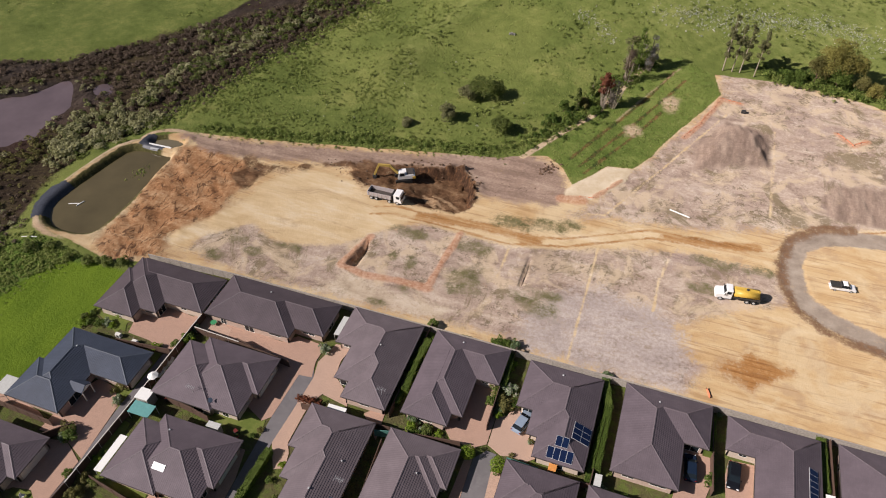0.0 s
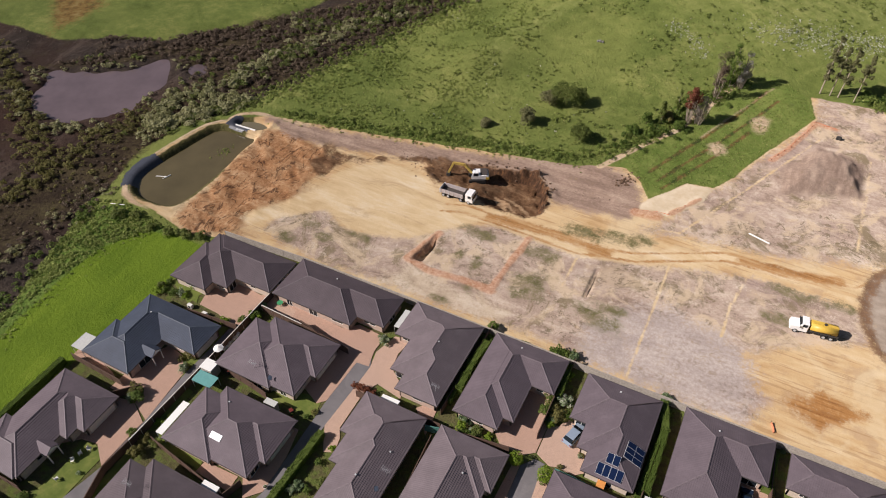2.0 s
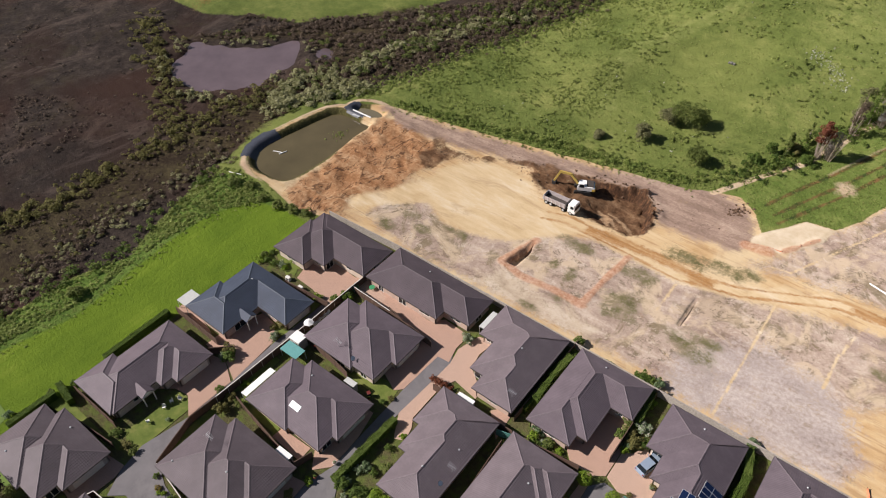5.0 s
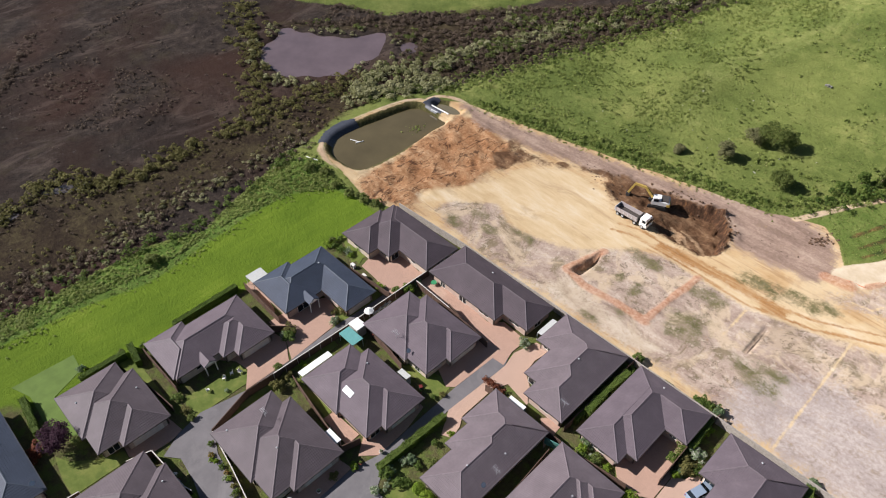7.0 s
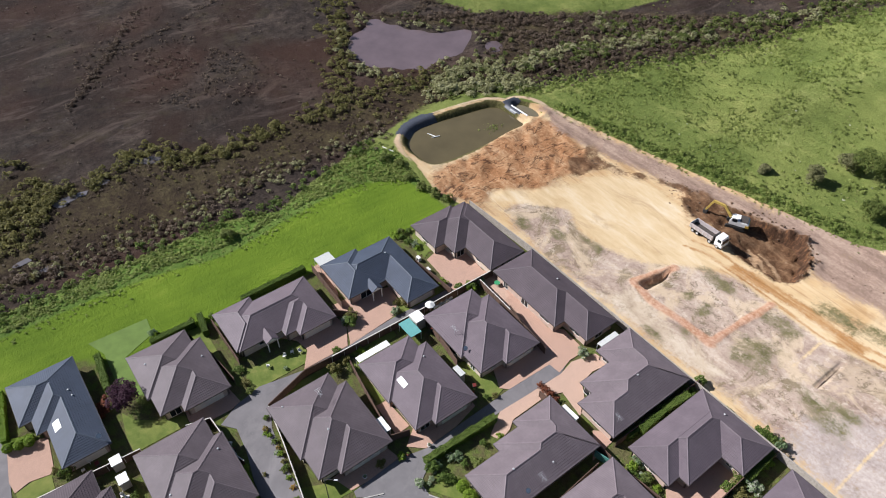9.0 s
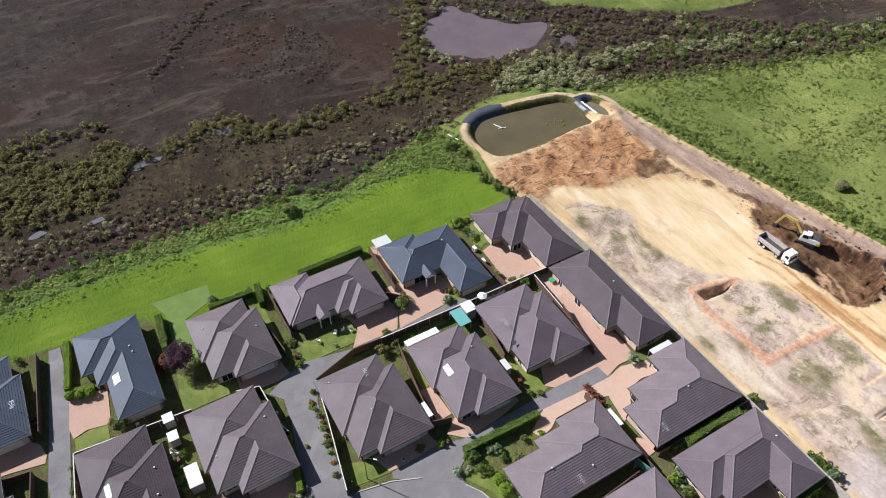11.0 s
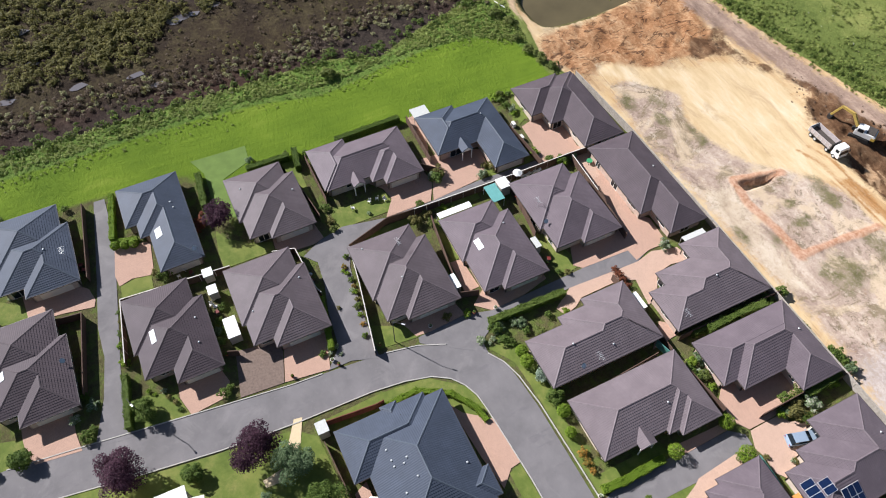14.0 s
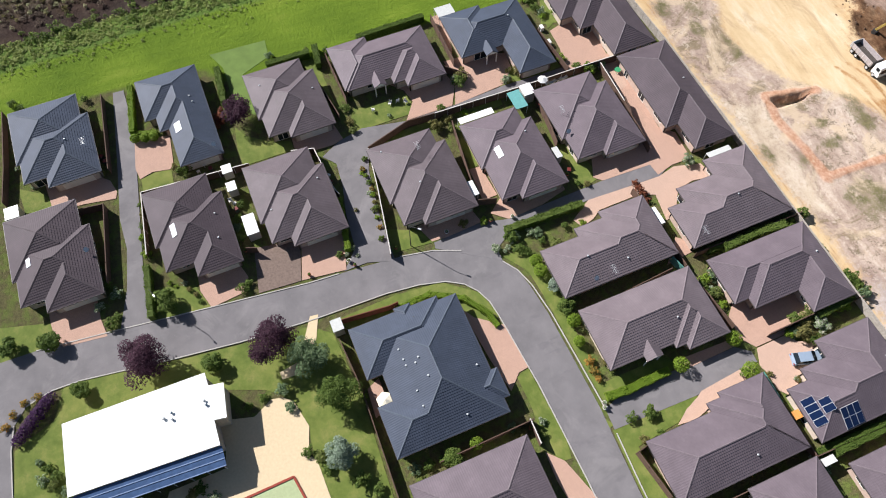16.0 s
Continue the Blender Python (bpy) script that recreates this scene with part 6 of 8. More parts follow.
hedge(0.8, 0.7, [(-37.1, 8.3), (-37.4, 13.7), (-34.9, 18.1), (-31.3, 20.5), (-29.0, 20.9)])
hedge(1.1, 0.9, [(-13.8, 30.3), (-13.5, 33.3), (-13.7, 40.1)])
hedge(1.2, 1.8, [(3.0, 70.3), (4.4, 65.2), (4.4, 54.2)])
hedge(1.1, 1.8, [(-12.7, 70.1), (-12.3, 63.7)])
hedge(1.2, 1.8, [(-26.6, 68.4), (-27.1, 63.2), (-26.8, 57.5)])
hedge(1.2, 1.6, [(19.8, 68.7), (19.7, 62.6)])
hedge(1.2, 1.6, [(35.5, 70.7), (35.8, 61.7)])
hedge(1.2, 1.5, [(4.8, 50.4), (9.4, 51.4)])
hedge(0.8, 1.5, [(3.6, 52.2), (3.9, 62.7)])
hedge(1.0, 1.4, [(-27.5, 55.2), (-27.0, 63.9)])
garden_tree("plum", -42.5, -26.8, 3.2)
garden_tree("plum", -38.3, -9.6, 3.1)
garden_tree("bluegreen", -34.6, -5.5, 2.5)
garden_tree("green", -28.0, -3.4, 2.5)
garden_tree("grey", -20.6, -5.5, 2.0)
garden_tree("plum", -79.0, -3.5, 2.4)
shrub("copper", -80.6, -6.4, 1.5)
shrub("copper", -79.6, -7.3, 1.2)
for x, y in ((-81.7, -20.4), (-81.2, -18.9), (-80.9, -17.5)):
    garden_tree("round", x, y, 0.75)
garden_tree("green", -50.8, -22.1, 1.6)
garden_tree("green", -42.6, -35.8, 1.1)
garden_tree("green", -39.4, -18.3, 1.3)
garden_tree("green", -52.5, -43.9, 1.3)
garden_tree("green", -51.2, -38.7, 1.4)
garden_tree("round", -14.0, 50.8, 1.1)
garden_tree("round", -9.2, 50.4, 1.2)
garden_tree("round", -13.7, 41.9, 1.1)
garden_tree("round", -36.1, 30.4, 0.9)
garden_tree("round", -34.3, 30.3, 1.0)
garden_tree("grey", -31.1, 31.5, 1.1)
garden_tree("green", -27.7, 31.2, 1.2)
garden_tree("round", -25.4, 31.2, 1.0)
garden_tree("round", -22.3, 30.5, 0.8)
garden_tree("round", -15.0, 11.2, 0.9)
garden_tree("green", -14.5, 7.5, 1.2)
shrubs((-73.1, 34.3, 1.4), (-45.6, 26.1, 0.8), (-41.2, 28.9, 1.2), (-39.0, 29.2, 1.2), (-40.9, 32.1, 0.9), (-40.3, 26.0, 0.9), (-37.7, 34.8, 1.0), (-38.9, 33.0, 0.8), (-39.8, 37.3, 0.7), (-39.2, 40.0, 0.7), (-65.6, 55.1, 1.2), (-67.2, 53.8, 1.0), (-69.5, 41.2, 1.0), (-70.1, 43.7, 1.2), (-42.8, 61.0, 1.2), (-11.0, 60.6, 1.5), (-11.1, 63.6, 1.5), (-9.7, 61.5, 1.1), (-11.6, 59.1, 0.8), (-15.7, 72.1, 1.3), (-12.5, 72.7, 1.2), (-12.7, 67.8, 1.3), (-23.6, 53.5, 1.2), (-21.6, 52.4, 1.0), (-54.1, -31.4, 1.0), (-50.8, -30.4, 1.1), (-55.4, -28.7, 1.0), (-57.2, -29.6, 0.8), (-51.8, -29.4, 0.8), (-49.0, -11.3, 1.0))
shrubs((-49.5, -10.3, 0.8), (-63.2, -7.8, 0.8), (-59.1, -8.5, 0.8), (-74.5, 13.5, 1.0), (-71.5, 13.3, 0.9), (-69.6, 13.3, 0.8), (-90.3, 4.9, 1.0), (-89.0, 11.2, 0.8), (-87.9, 14.5, 0.8), (-46.3, 23.1, 0.9), (-68.2, 28.5, 0.9), (-64.8, 26.0, 1.3), (-65.7, 28.5, 1.1), (-9.9, 32.1, 0.9), (-9.6, 34.7, 1.2), (-6.7, 32.0, 0.8), (-6.4, 34.5, 0.9), (-31.6, -15.3, 0.8), (-32.0, -13.2, 0.8), (-32.0, -10.4, 1.2), (-29.3, -10.0, 0.9), (-22.7, -9.7, 0.9), (-21.3, -8.3, 1.0), (-19.6, -8.0, 0.9), (-16.6, -4.4, 1.2), (-14.7, -2.8, 1.0), (-15.2, 2.5, 0.9), (-14.8, 4.4, 0.9))
shrubs((-14.7, 6.4, 0.7), (-14.1, 17.2, 0.9), (-15.2, 16.5, 0.8), (-12.6, 19.9, 0.8), (-14.3, 20.7, 0.7), (-33.9, -41.8, 0.9), (-32.7, -42.7, 0.9), (-32.7, -40.9, 0.9), (-31.4, -41.4, 0.9), (-30.2, -40.2, 0.7), (-35.2, -43.0, 0.6), (-43.0, -42.3, 0.7), (-23.7, -24.0, 1.0), (-23.4, -25.2, 0.9), (-22.0, -22.6, 0.9), (-72.9, -14.2, 1.3), (-73.7, -15.6, 0.9), (-35.4, -20.3, 0.6), (-63.6, 13.1, 0.6), (-57.2, 11.7, 0.6), (-54.1, 11.2, 0.6), (-48.9, 10.5, 0.6), (-48.7, 3.6, 0.7), (-61.2, 11.7, 0.5))
shrubs((-55.2, 8.6, 0.4), (-26.9, -0.3, 0.5), (-7.8, 53.1, 0.5), (-5.8, 55.9, 0.5), (-27.2, 72.3, 1.2), (-26.9, 62.7, 1.0), (-27.5, 65.2, 1.0), (-21.1, 71.5, 0.8), (-20.1, 71.5, 0.6), (-65.8, 58.0, 1.0), (-57.5, -9.8, 0.9), (-60.6, -9.4, 0.7), (-54.1, -21.1, 0.5), (-53.3, -19.1, 0.5), (-52.0, -18.6, 0.5), (-50.8, -17.9, 0.5), (-49.5, -17.5, 0.5), (-53.3, -20.4, 0.4), (-63.7, 28.6, 0.8), (-57.3, 30.9, 0.6), (-59.9, 57.5, 0.6), (-9.6, 34.7, 0.5), (-18.2, 32.8, 0.7), (-16.8, 33.0, 0.6), (-59.3, 33.3, 0.7), (-70.8, -34.9, 0.6), (-84.4, 1.1, 0.5), (-64.5, 42.0, 0.5), (-97.0, -38.2, 1.0), (-95.9, -37.0, 0.8))
shrubs((-93.4, -26.6, 0.8), (-94.2, -29.3, 0.7))
shrubs((-85.9, 53.6, 1.0), (-85.4, 55.2, 0.8), (-81.3, 53.9, 1.0), (-80.7, 56.2, 0.8), (-72.0, 33.7, 1.5), (-72.9, 32.8, 0.9), (-69.3, 41.6, 0.9), (-71.2, 42.6, 0.7), (-14.3, 72.5, 1.0), (-16.0, 72.5, 0.8), (-13.1, 63.2, 1.3), (-13.3, 60.9, 1.1), (-11.7, 58.7, 0.9), (-10.2, 61.4, 0.9), (3.3, 71.3, 1.3), (4.1, 69.3, 0.9), (20.2, 58.6, 1.1), (21.1, 70.4, 0.6), (36.3, 70.0, 0.7), (-9.2, 50.0, 1.0), (-19.0, 51.5, 0.9), (-26.7, 58.4, 0.9), (-27.5, 61.6, 0.9), (-27.2, 66.0, 1.0), (-27.6, 69.7, 0.8), (-43.0, 61.6, 0.8), (-5.7, 56.2, 0.6), (5.4, 52.0, 1.1), (3.8, 51.8, 0.8), (-45.3, 44.2, 0.7))
shrubs((-46.0, 42.9, 0.6), (-23.1, 51.5, 1.0), (-21.7, 51.5, 0.9))


# ---- wild plants ----
rng = np.random.default_rng(7)


def along(line, width, n, size):
    """n places near a line, with the size of the plant there."""
    line = np.array(line, float)
    seg = np.diff(line, axis=0)
    l = np.hypot(*seg.T)
    k = rng.choice(len(seg), n, p=l / l.sum())
    p = line[k] + seg[k] * rng.uniform(0, 1, (n, 1)) + rng.normal(scale=width / 2.2, size=(n, 2))
    return np.column_stack([p, height(p[:, 0], p[:, 1]), size * rng.uniform(0.5, 1.25, n)])


def within(poly, n, size, clump=0.0, seed=1, grain=9.0, avoid=()):
    """n places inside a polygon, gathered in clumps."""
    a = np.array(poly, float)
    lo, hi = a.min(0), a.max(0)
    p = rng.uniform(lo, hi, (n * 6, 2))
    keep = sd(p[:, 0], p[:, 1], poly) < 0
    keep &= vnoise(p[:, 0], p[:, 1], grain, seed) + rng.normal(scale=0.12, size=len(p)) > clump
    for other in avoid:
        keep &= sd(p[:, 0], p[:, 1], other) > 0.6
    p = p[keep][:n]
    return np.column_stack([p, height(p[:, 0], p[:, 1]), size * rng.uniform(0.5, 1.3, len(p))])


def dry(rows):
    return rows[(sd(rows[:, 0], rows[:, 1], LAGOON) > 0.3) & (sd(rows[:, 0], rows[:, 1], INLET) > 0.3) & (sd(rows[:, 0], rows[:, 1], SITE) > 0.5)]


BUSH = [leaves(s, lumps_in(s, 1.0, 1.1, 6), 60, 0.2) for s in (1, 2, 3, 4)]
TUFT = [leaves(s, [(0, 0, 0.1, 0.5), (0.4, 0.2, 0.05, 0.35), (-0.3, 0.3, 0.05, 0.35)], 13, 0.26) for s in (5, 6, 7)]
BAND_A = [(-140, -40), (-141, -20), (-140, -9), (-141, 0), (-140, 10), (-145, 22), (-135, 30), (-134, 40), (-135, 53), (-134, 61), (-135, 70)]
BAND_B = [(-194, 100), (-179, 94), (-167, 87), (-150, 78), (-135, 70), (-134, 76), (-134, 85), (-131, 94)]
BAND_C = [(-120, -45), (-120, -14), (-118, 1), (-116, 17), (-118, 31), (-120, 42), (-119, 53), (-118, 61), (-119, 72)]
BAND_D = [(-124, 90), (-128, 96), (-130, 106), (-122, 113), (-121, 125), (-116, 141), (-109, 158)]
BAND_E = [(-129, 149), (-116, 155), (-107, 163), (-100, 174), (-97, 189), (-91, 199), (-87, 215), (-80, 240)]
BAND_F = [(-173, 14), (-194, 30), (-217, 47)]
BAND_G = [(-172, 94), (-168, 99), (-161, 105), (-154, 110), (-142, 117), (-138, 117)]
SCRUB = [(-171, 102), (-152, 124), (-133, 152), (-105, 185), (-90, 182), (-104, 150), (-110, 128), (-118, 112), (-132, 110), (-134, 117), (-146, 118), (-160, 108)]
DENSE = [(-137.7, 1.6), (-127.3, -6.6), (-127.3, -21.0), (-128.7, -30.8), (-124, -60), (-175, -60), (-167.0, -27.1), (-154.0, -18.5), (-151.9, -7.8), (-156.1, 0.6)]
ROW_N = [(-101, 110), (-79, 114), (-53, 120), (-32, 124.5), (-26, 129), (-19, 140), (-11, 160), (-3, 173)]
LONG = [(-113, -55), (-111, 27), (-108, 38), (-113, 52), (-117, 66), (-112, 68.5), (-97, 66.5), (-103, 58), (-105.5, 44), (-103.5, 24), (-106, 6), (-106.5, -55)]
FIELD = [(-108, 116), (-80, 115), (-53, 121), (-31, 126), (-22, 134), (-8, 168), (4, 182), (60, 182), (70, 250), (-75, 250), (-92, 180), (-104, 148)]
FIELD_W = [(-108, 116), (-80, 115), (-56, 120), (-60, 150), (-66, 165), (-58, 182), (-52, 200), (-55, 225), (-75, 225), (-92, 180), (-104, 148)]
EDGE = [(-112, 109), (-106, 128), (-101, 146), (-90, 178), (-80, 215)]
FIELD_2 = [(-150, 150), (-122, 166), (-106, 194), (-112, 280), (-230, 280), (-230, 120)]

EDGE_SCRUB = [(-128.4, 159.3), (-132.8, 147.8), (-146.0, 137.2), (-153.9, 125.6), (-169.2, 120.5), (-165, 112), (-150, 124), (-120, 150), (-102, 180)]
scatter("mangrove_scrub", BUSH, dry(np.concatenate([within(MARSH, 340, 0.5, 0.0, 35, 7), along(BAND_C, 6, 80, 0.6), along(BAND_A, 4.5, 520, 1.0), along(BAND_B, 6.0, 380, 1.0), within(DENSE, 1500, 0.95, -0.05, 3), along([(-157, -30), (-157, -6), (-156, 0)], 4, 60, 1.1)])), LEAF["olive"], "olive green scrub bushes in the swamp", "scrub")
scatter("dead_scrub", BUSH, dry(np.concatenate([within(MARSH, 380, 0.42, -0.1, 45, 6), along(BAND_C, 4.5, 430, 0.7), within([(-215, 40), (-175, 60), (-150, 70), (-150, 40), (-190, 10)], 430, 0.45, 0.0, 33, 8), along(BAND_F, 1.5, 190, 0.6), along([(-194, 30), (-200, 52), (-214, 78)], 1.5, 90, 0.5), within(SCRUB, 1300, 0.75, -0.3, 4), along(EDGE, 5, 160, 0.7), within(EDGE_SCRUB, 900, 0.8, -0.3, 22)])), LEAF["brown"], "brown and grey scrub along the swamp", "scrub")
scatter("pale_scrub", BUSH, dry(np.concatenate([along(BAND_D, 4.5, 300, 1.15), along(BAND_G, 3, 60, 0.9), along(BAND_E, 6, 120, 1.2), along(BAND_C, 5, 300, 0.65), along([(-124.5, 92), (-121, 99), (-117.5, 105.5), (-114, 111.5)], 4.5, 210, 1.25), along([(-171, 91), (-160, 84), (-146, 81), (-134, 88)], 3, 70, 0.9)])), LEAF["pale"], "pale grey green bushes beside the swamp", "scrub")
scatter("dark_scrub", BUSH, dry(np.concatenate([along(BAND_E, 9, 260, 1.3), along(EDGE, 5, 130, 0.9), within(SCRUB, 200, 1.0, 0.1, 6), along([(-122, 93), (-118.5, 100), (-114.5, 106.5), (-110, 113)], 3.5, 70, 0.9), along(BAND_D, 7, 120, 1.0)])), LEAF["dark"], "dark green scrub bushes by the stream", "scrub")
scatter("sedge", TUFT, dry(within(SWAMP, 2600, 0.6, -0.35, 8, 20)), LEAF["sedge"], "low brown sedge tufts over the swamp", "sedge")
scatter("bank_grass", TUFT, np.concatenate([within(LONG, 3000, 0.5, -0.6, 9), along(ROW_N, 3.0, 1700, 0.5), within(TRIANGLE, 1900, 0.27, -0.3, 12, 4), along(EDGE, 5, 1200, 0.8)]), LEAF["grass"], "long green grass on the bank", "grass")
scatter("bank_tussock", TUFT, np.concatenate([within(LONG, 2200, 0.62, -0.2, 51, 6), along([(-105, -50), (-104.5, 10), (-102.5, 26), (-104, 44), (-104, 57), (-98, 65)], 3.0, 700, 0.45)]), LEAF["pasture"], "pale green tussocks on the bank", "grass")
scatter("bank_bushes", BUSH, dry(along([(-112.5, -50), (-111.5, 27), (-109, 38), (-113.5, 54), (-117, 66)], 3.2, 190, 0.85)), LEAF["green"], "green bushes between bank and swamp", "bushes")
scatter("bank_weeds", BUSH, np.concatenate([within(LONG, 90, 0.45, 0.2, 10), along([(-101, 110.5), (-79, 114.5), (-53, 120.5), (-32, 125)], 1.3, 130, 0.5), along([(-26, 129), (-19, 140), (-11, 160), (-3, 173)], 5, 90, 1.1), along([(26, 179), (58, 179.5)], 4, 110, 1.3)]), LEAF["green"], "leafy green weeds on the bank", "weeds")
scatter("edge_weeds", BUSH, np.concatenate([along([(-99, 111.2), (-79, 115), (-53, 121), (-32, 125.5), (-27, 129)], 2.6, 420, 0.62), along([(-26, 130), (-20, 140), (-13, 152), (-6, 170)], 4.0, 160, 0.8), along([(24, 177.2), (56, 175.5)], 3.0, 160, 1.0)]), LEAF["grass"], "bright green tall weeds along the field edge", "weeds")
scatter("field_tussock", TUFT, np.concatenate([within(FIELD_W, 3400, 0.55, -0.02, 11, 6), within(FIELD, 2600, 0.36, 0.05, 11, 6), within(FIELD, 1500, 0.8, 0.25, 15, 10), within(FIELD_2, 2500, 0.6, 0.1, 14, 9)]), LEAF["pasture"], "dark tussocks of rough pasture", "grass")
scatter("light_tussock", TUFT, np.concatenate([within(FIELD, 3200, 0.35, -0.1, 19, 5), within(TRIANGLE, 500, 0.25, -0.1, 20, 4)]), LEAF["straw"], "pale tussocks of dry grass in the pasture", "grass")
scatter("field_bushes", BUSH, np.concatenate([within(FIELD, 330, 0.6, 0.3, 13, 12), within([(-100, 118), (-53, 122), (-31, 127), (-40, 160), (-90, 178)], 420, 0.34, 0.0, 37, 5)]), LEAF["dark"], "low dark bushes in the rough pasture", "bushes")


def lie(x, y):
    return float(height(np.array([float(x)]), np.array([float(y)]))[0])


for x, y, r, h in ((-40.5, 145, 4.2, 5.6), (-44, 143.5, 2.6, 4.4), (-37.2, 146.8, 2.8, 4.6), (-46, 133.5, 2.5, 4.0), (-32.5, 133, 2.8, 4.0), (-54.5, 128.5, 1.6, 1.6)):
    tree("gum" if r < 2.7 else "dark", x, y, r, h, lie(x, y) - 0.2, "dark green spreading field tree", bare=0.08, leaf=0.17, n=3600)
for x, y, r, h, kind in ((-20.5, 146, 1.3, 3.6, "green"), (-16.5, 149, 1.8, 3.2, "olive"), (-22.5, 141, 1.6, 2.2, "green"), (-13.2, 147.2, 1.5, 2.6, "green"), (40.2, 180.5, 5.0, 12.5, "willow"), (37.0, 178.6, 3.2, 8.5, "olive"), (44.8, 181.5, 3.6, 9.5, "willow"), (42.0, 177.8, 3.0, 6.0, "green"), (33.2, 178.0, 2.0, 3.6, "green"), (30.5, 177.8, 1.8, 3.0, "green"), (47.8, 178.0, 2.4, 5.0, "olive"), (51.0, 176.8, 2.4, 4.4, "willow"), (54.5, 176.0, 2.6, 5.0, "green")):
    tree(kind, x, y, r, h, lie(x, y) - 0.2, "%s hedgerow tree at the field edge" % ("olive green" if kind == "olive" else "leafy green"), bare=0.1, leaf=0.2, n=int(900 + 220 * r * r))


def slender(kind, x, y, r, h, low, lean, label, n=1500, twigs=0, leaf=0.17, bark=None):
    """A tall narrow tree: a leaning bare trunk and a thin, ragged column of foliage from the height low up; twigs: bare stems beside it."""
    z = lie(x, y) - 0.2
    g = random.Random(int(abs(x * 13 + y * 7) * 10))
    t = thing("tree", (x, y, z), label, "tree", "trees")
    bm = bmesh.new()
    tube(bm, (x, y, z - 0.1), (x + lean * h, y, z + h * 0.95), 0.02 * h ** 0.8, 0.006 * h ** 0.8)
    for k in range(twigs):
        a, q = g.uniform(0, math.tau), g.uniform(0.3, 1.0) * r
        tube(bm, (x + 0.3 * q * math.cos(a), y + 0.3 * q * math.sin(a), z), (x + q * math.cos(a), y + q * math.sin(a), z + h * g.uniform(0.5, 0.95)), 0.07, 0.025, 5)
    lumps = []
    for k in range(26):
        u = g.uniform(0, 1)
        w = r * (0.35 + 0.75 * math.sin(math.pi * min(1, 0.15 + 0.85 * u)))
        a, q = g.uniform(0, math.tau), g.uniform(0.1, 0.8) * w
        v = low + (h - low) * u
        lumps.append((lean * v + q * math.cos(a), q * math.sin(a), v, r * g.uniform(0.2, 0.42)))
        if k < 9:
            tube(bm, (x + lean * v * 0.85, y, z + v * 0.85), (x + lumps[-1][0], y + lumps[-1][1], z + v), 0.06, 0.02, 5)
    part("trunk", bm, bark or PALE_BARK, t)
    crown = new("crown", leaf_mesh("crown", leaves(int(abs(x * 31 + y)), lumps, n, leaf, -1.0), LEAF[kind]))
    crown.parent = t


GUM = "tall slender gum tree with a pale trunk and thin foliage"
slender("gum", 14.6, 176.2, 1.6, 15.5, 4.2, 0.0, GUM, 4200)
slender("gum", 16.9, 176.6, 1.4, 13.0, 4.2, 0.02, GUM, 2600)
slender("gum", 18.8, 176.8, 1.6, 13.8, 4.4, 0.03, GUM, 3800)
slender("gum", 22.4, 176.4, 1.5, 12.5, 4.6, 0.02, GUM, 2800)
slender("red", -11.8, 150.6, 1.9, 9.5, 5.0, 0.0, "dying tree with rust red leaves over bare grey stems", 2600, 20)
slender("deadwood", -9.6, 151.5, 2.4, 7.0, 1.5, 0.0, "bare brown dead shrub tree with fanned stems", 2400, 30, 0.13)
slender("ashen", -3.6, 169.5, 2.2, 9.5, 2.0, 0.0, "grey leafless dead tree with many fine stems", 3600, 30, 0.13)
slender("dark", -17.4, 147.5, 1.1, 6.8, 0.8, 0.0, "narrow dark green tree at the field edge", 1500)
slender("dark", -15.2, 154.5, 1.0, 6.0, 1.5, 0.0, "narrow dark green tree in rough pasture", 900)
slender("brown", -8.2, 162.5, 2.2, 9.0, 1.5, 0.02, "brown thinly leaved tree at the field edge", 1300, 8)
slender("green", -6.0, 168.5, 2.3, 12.0, 2.0, 0.0, "tall leafy green tree with a ragged crown", 2600)
slender("gum", -8.6, 169.0, 2.2, 9.5, 1.5, 0.0, "olive grey thinly leaved tree at the field edge", 1600)
for x, y, r in ((-105.5, 25.5, 1.9), (-108, 64.5, 1.8), (-104.5, 66, 1.5), (-99, 64.8, 1.2), (-95, 65, 1.4), (-91.5, 66, 1.5), (-88.5, 67, 1.4)):
    shrub("dark", x, y, r, lie(x, y) - 0.1, "dark green bush on the grass bank")


BLOOM = leaf_material("white_bloom", [(0.1, "9aa07c"), (0.5, "c9cbb8"), (0.9, "e6e6dc")])
scatter("white_flowers", TUFT, np.concatenate([along([(-3, 195), (16, 201), (30, 207), (39, 210), (46, 209), (56, 207)], 8, 1300, 0.42), along([(-26, 190), (-19, 184), (-15, 178)], 4, 160, 0.4), within(FIELD, 260, 0.3, 0.35, 17, 9)]), BLOOM, "patches of white flowers in the pasture", "flowers")
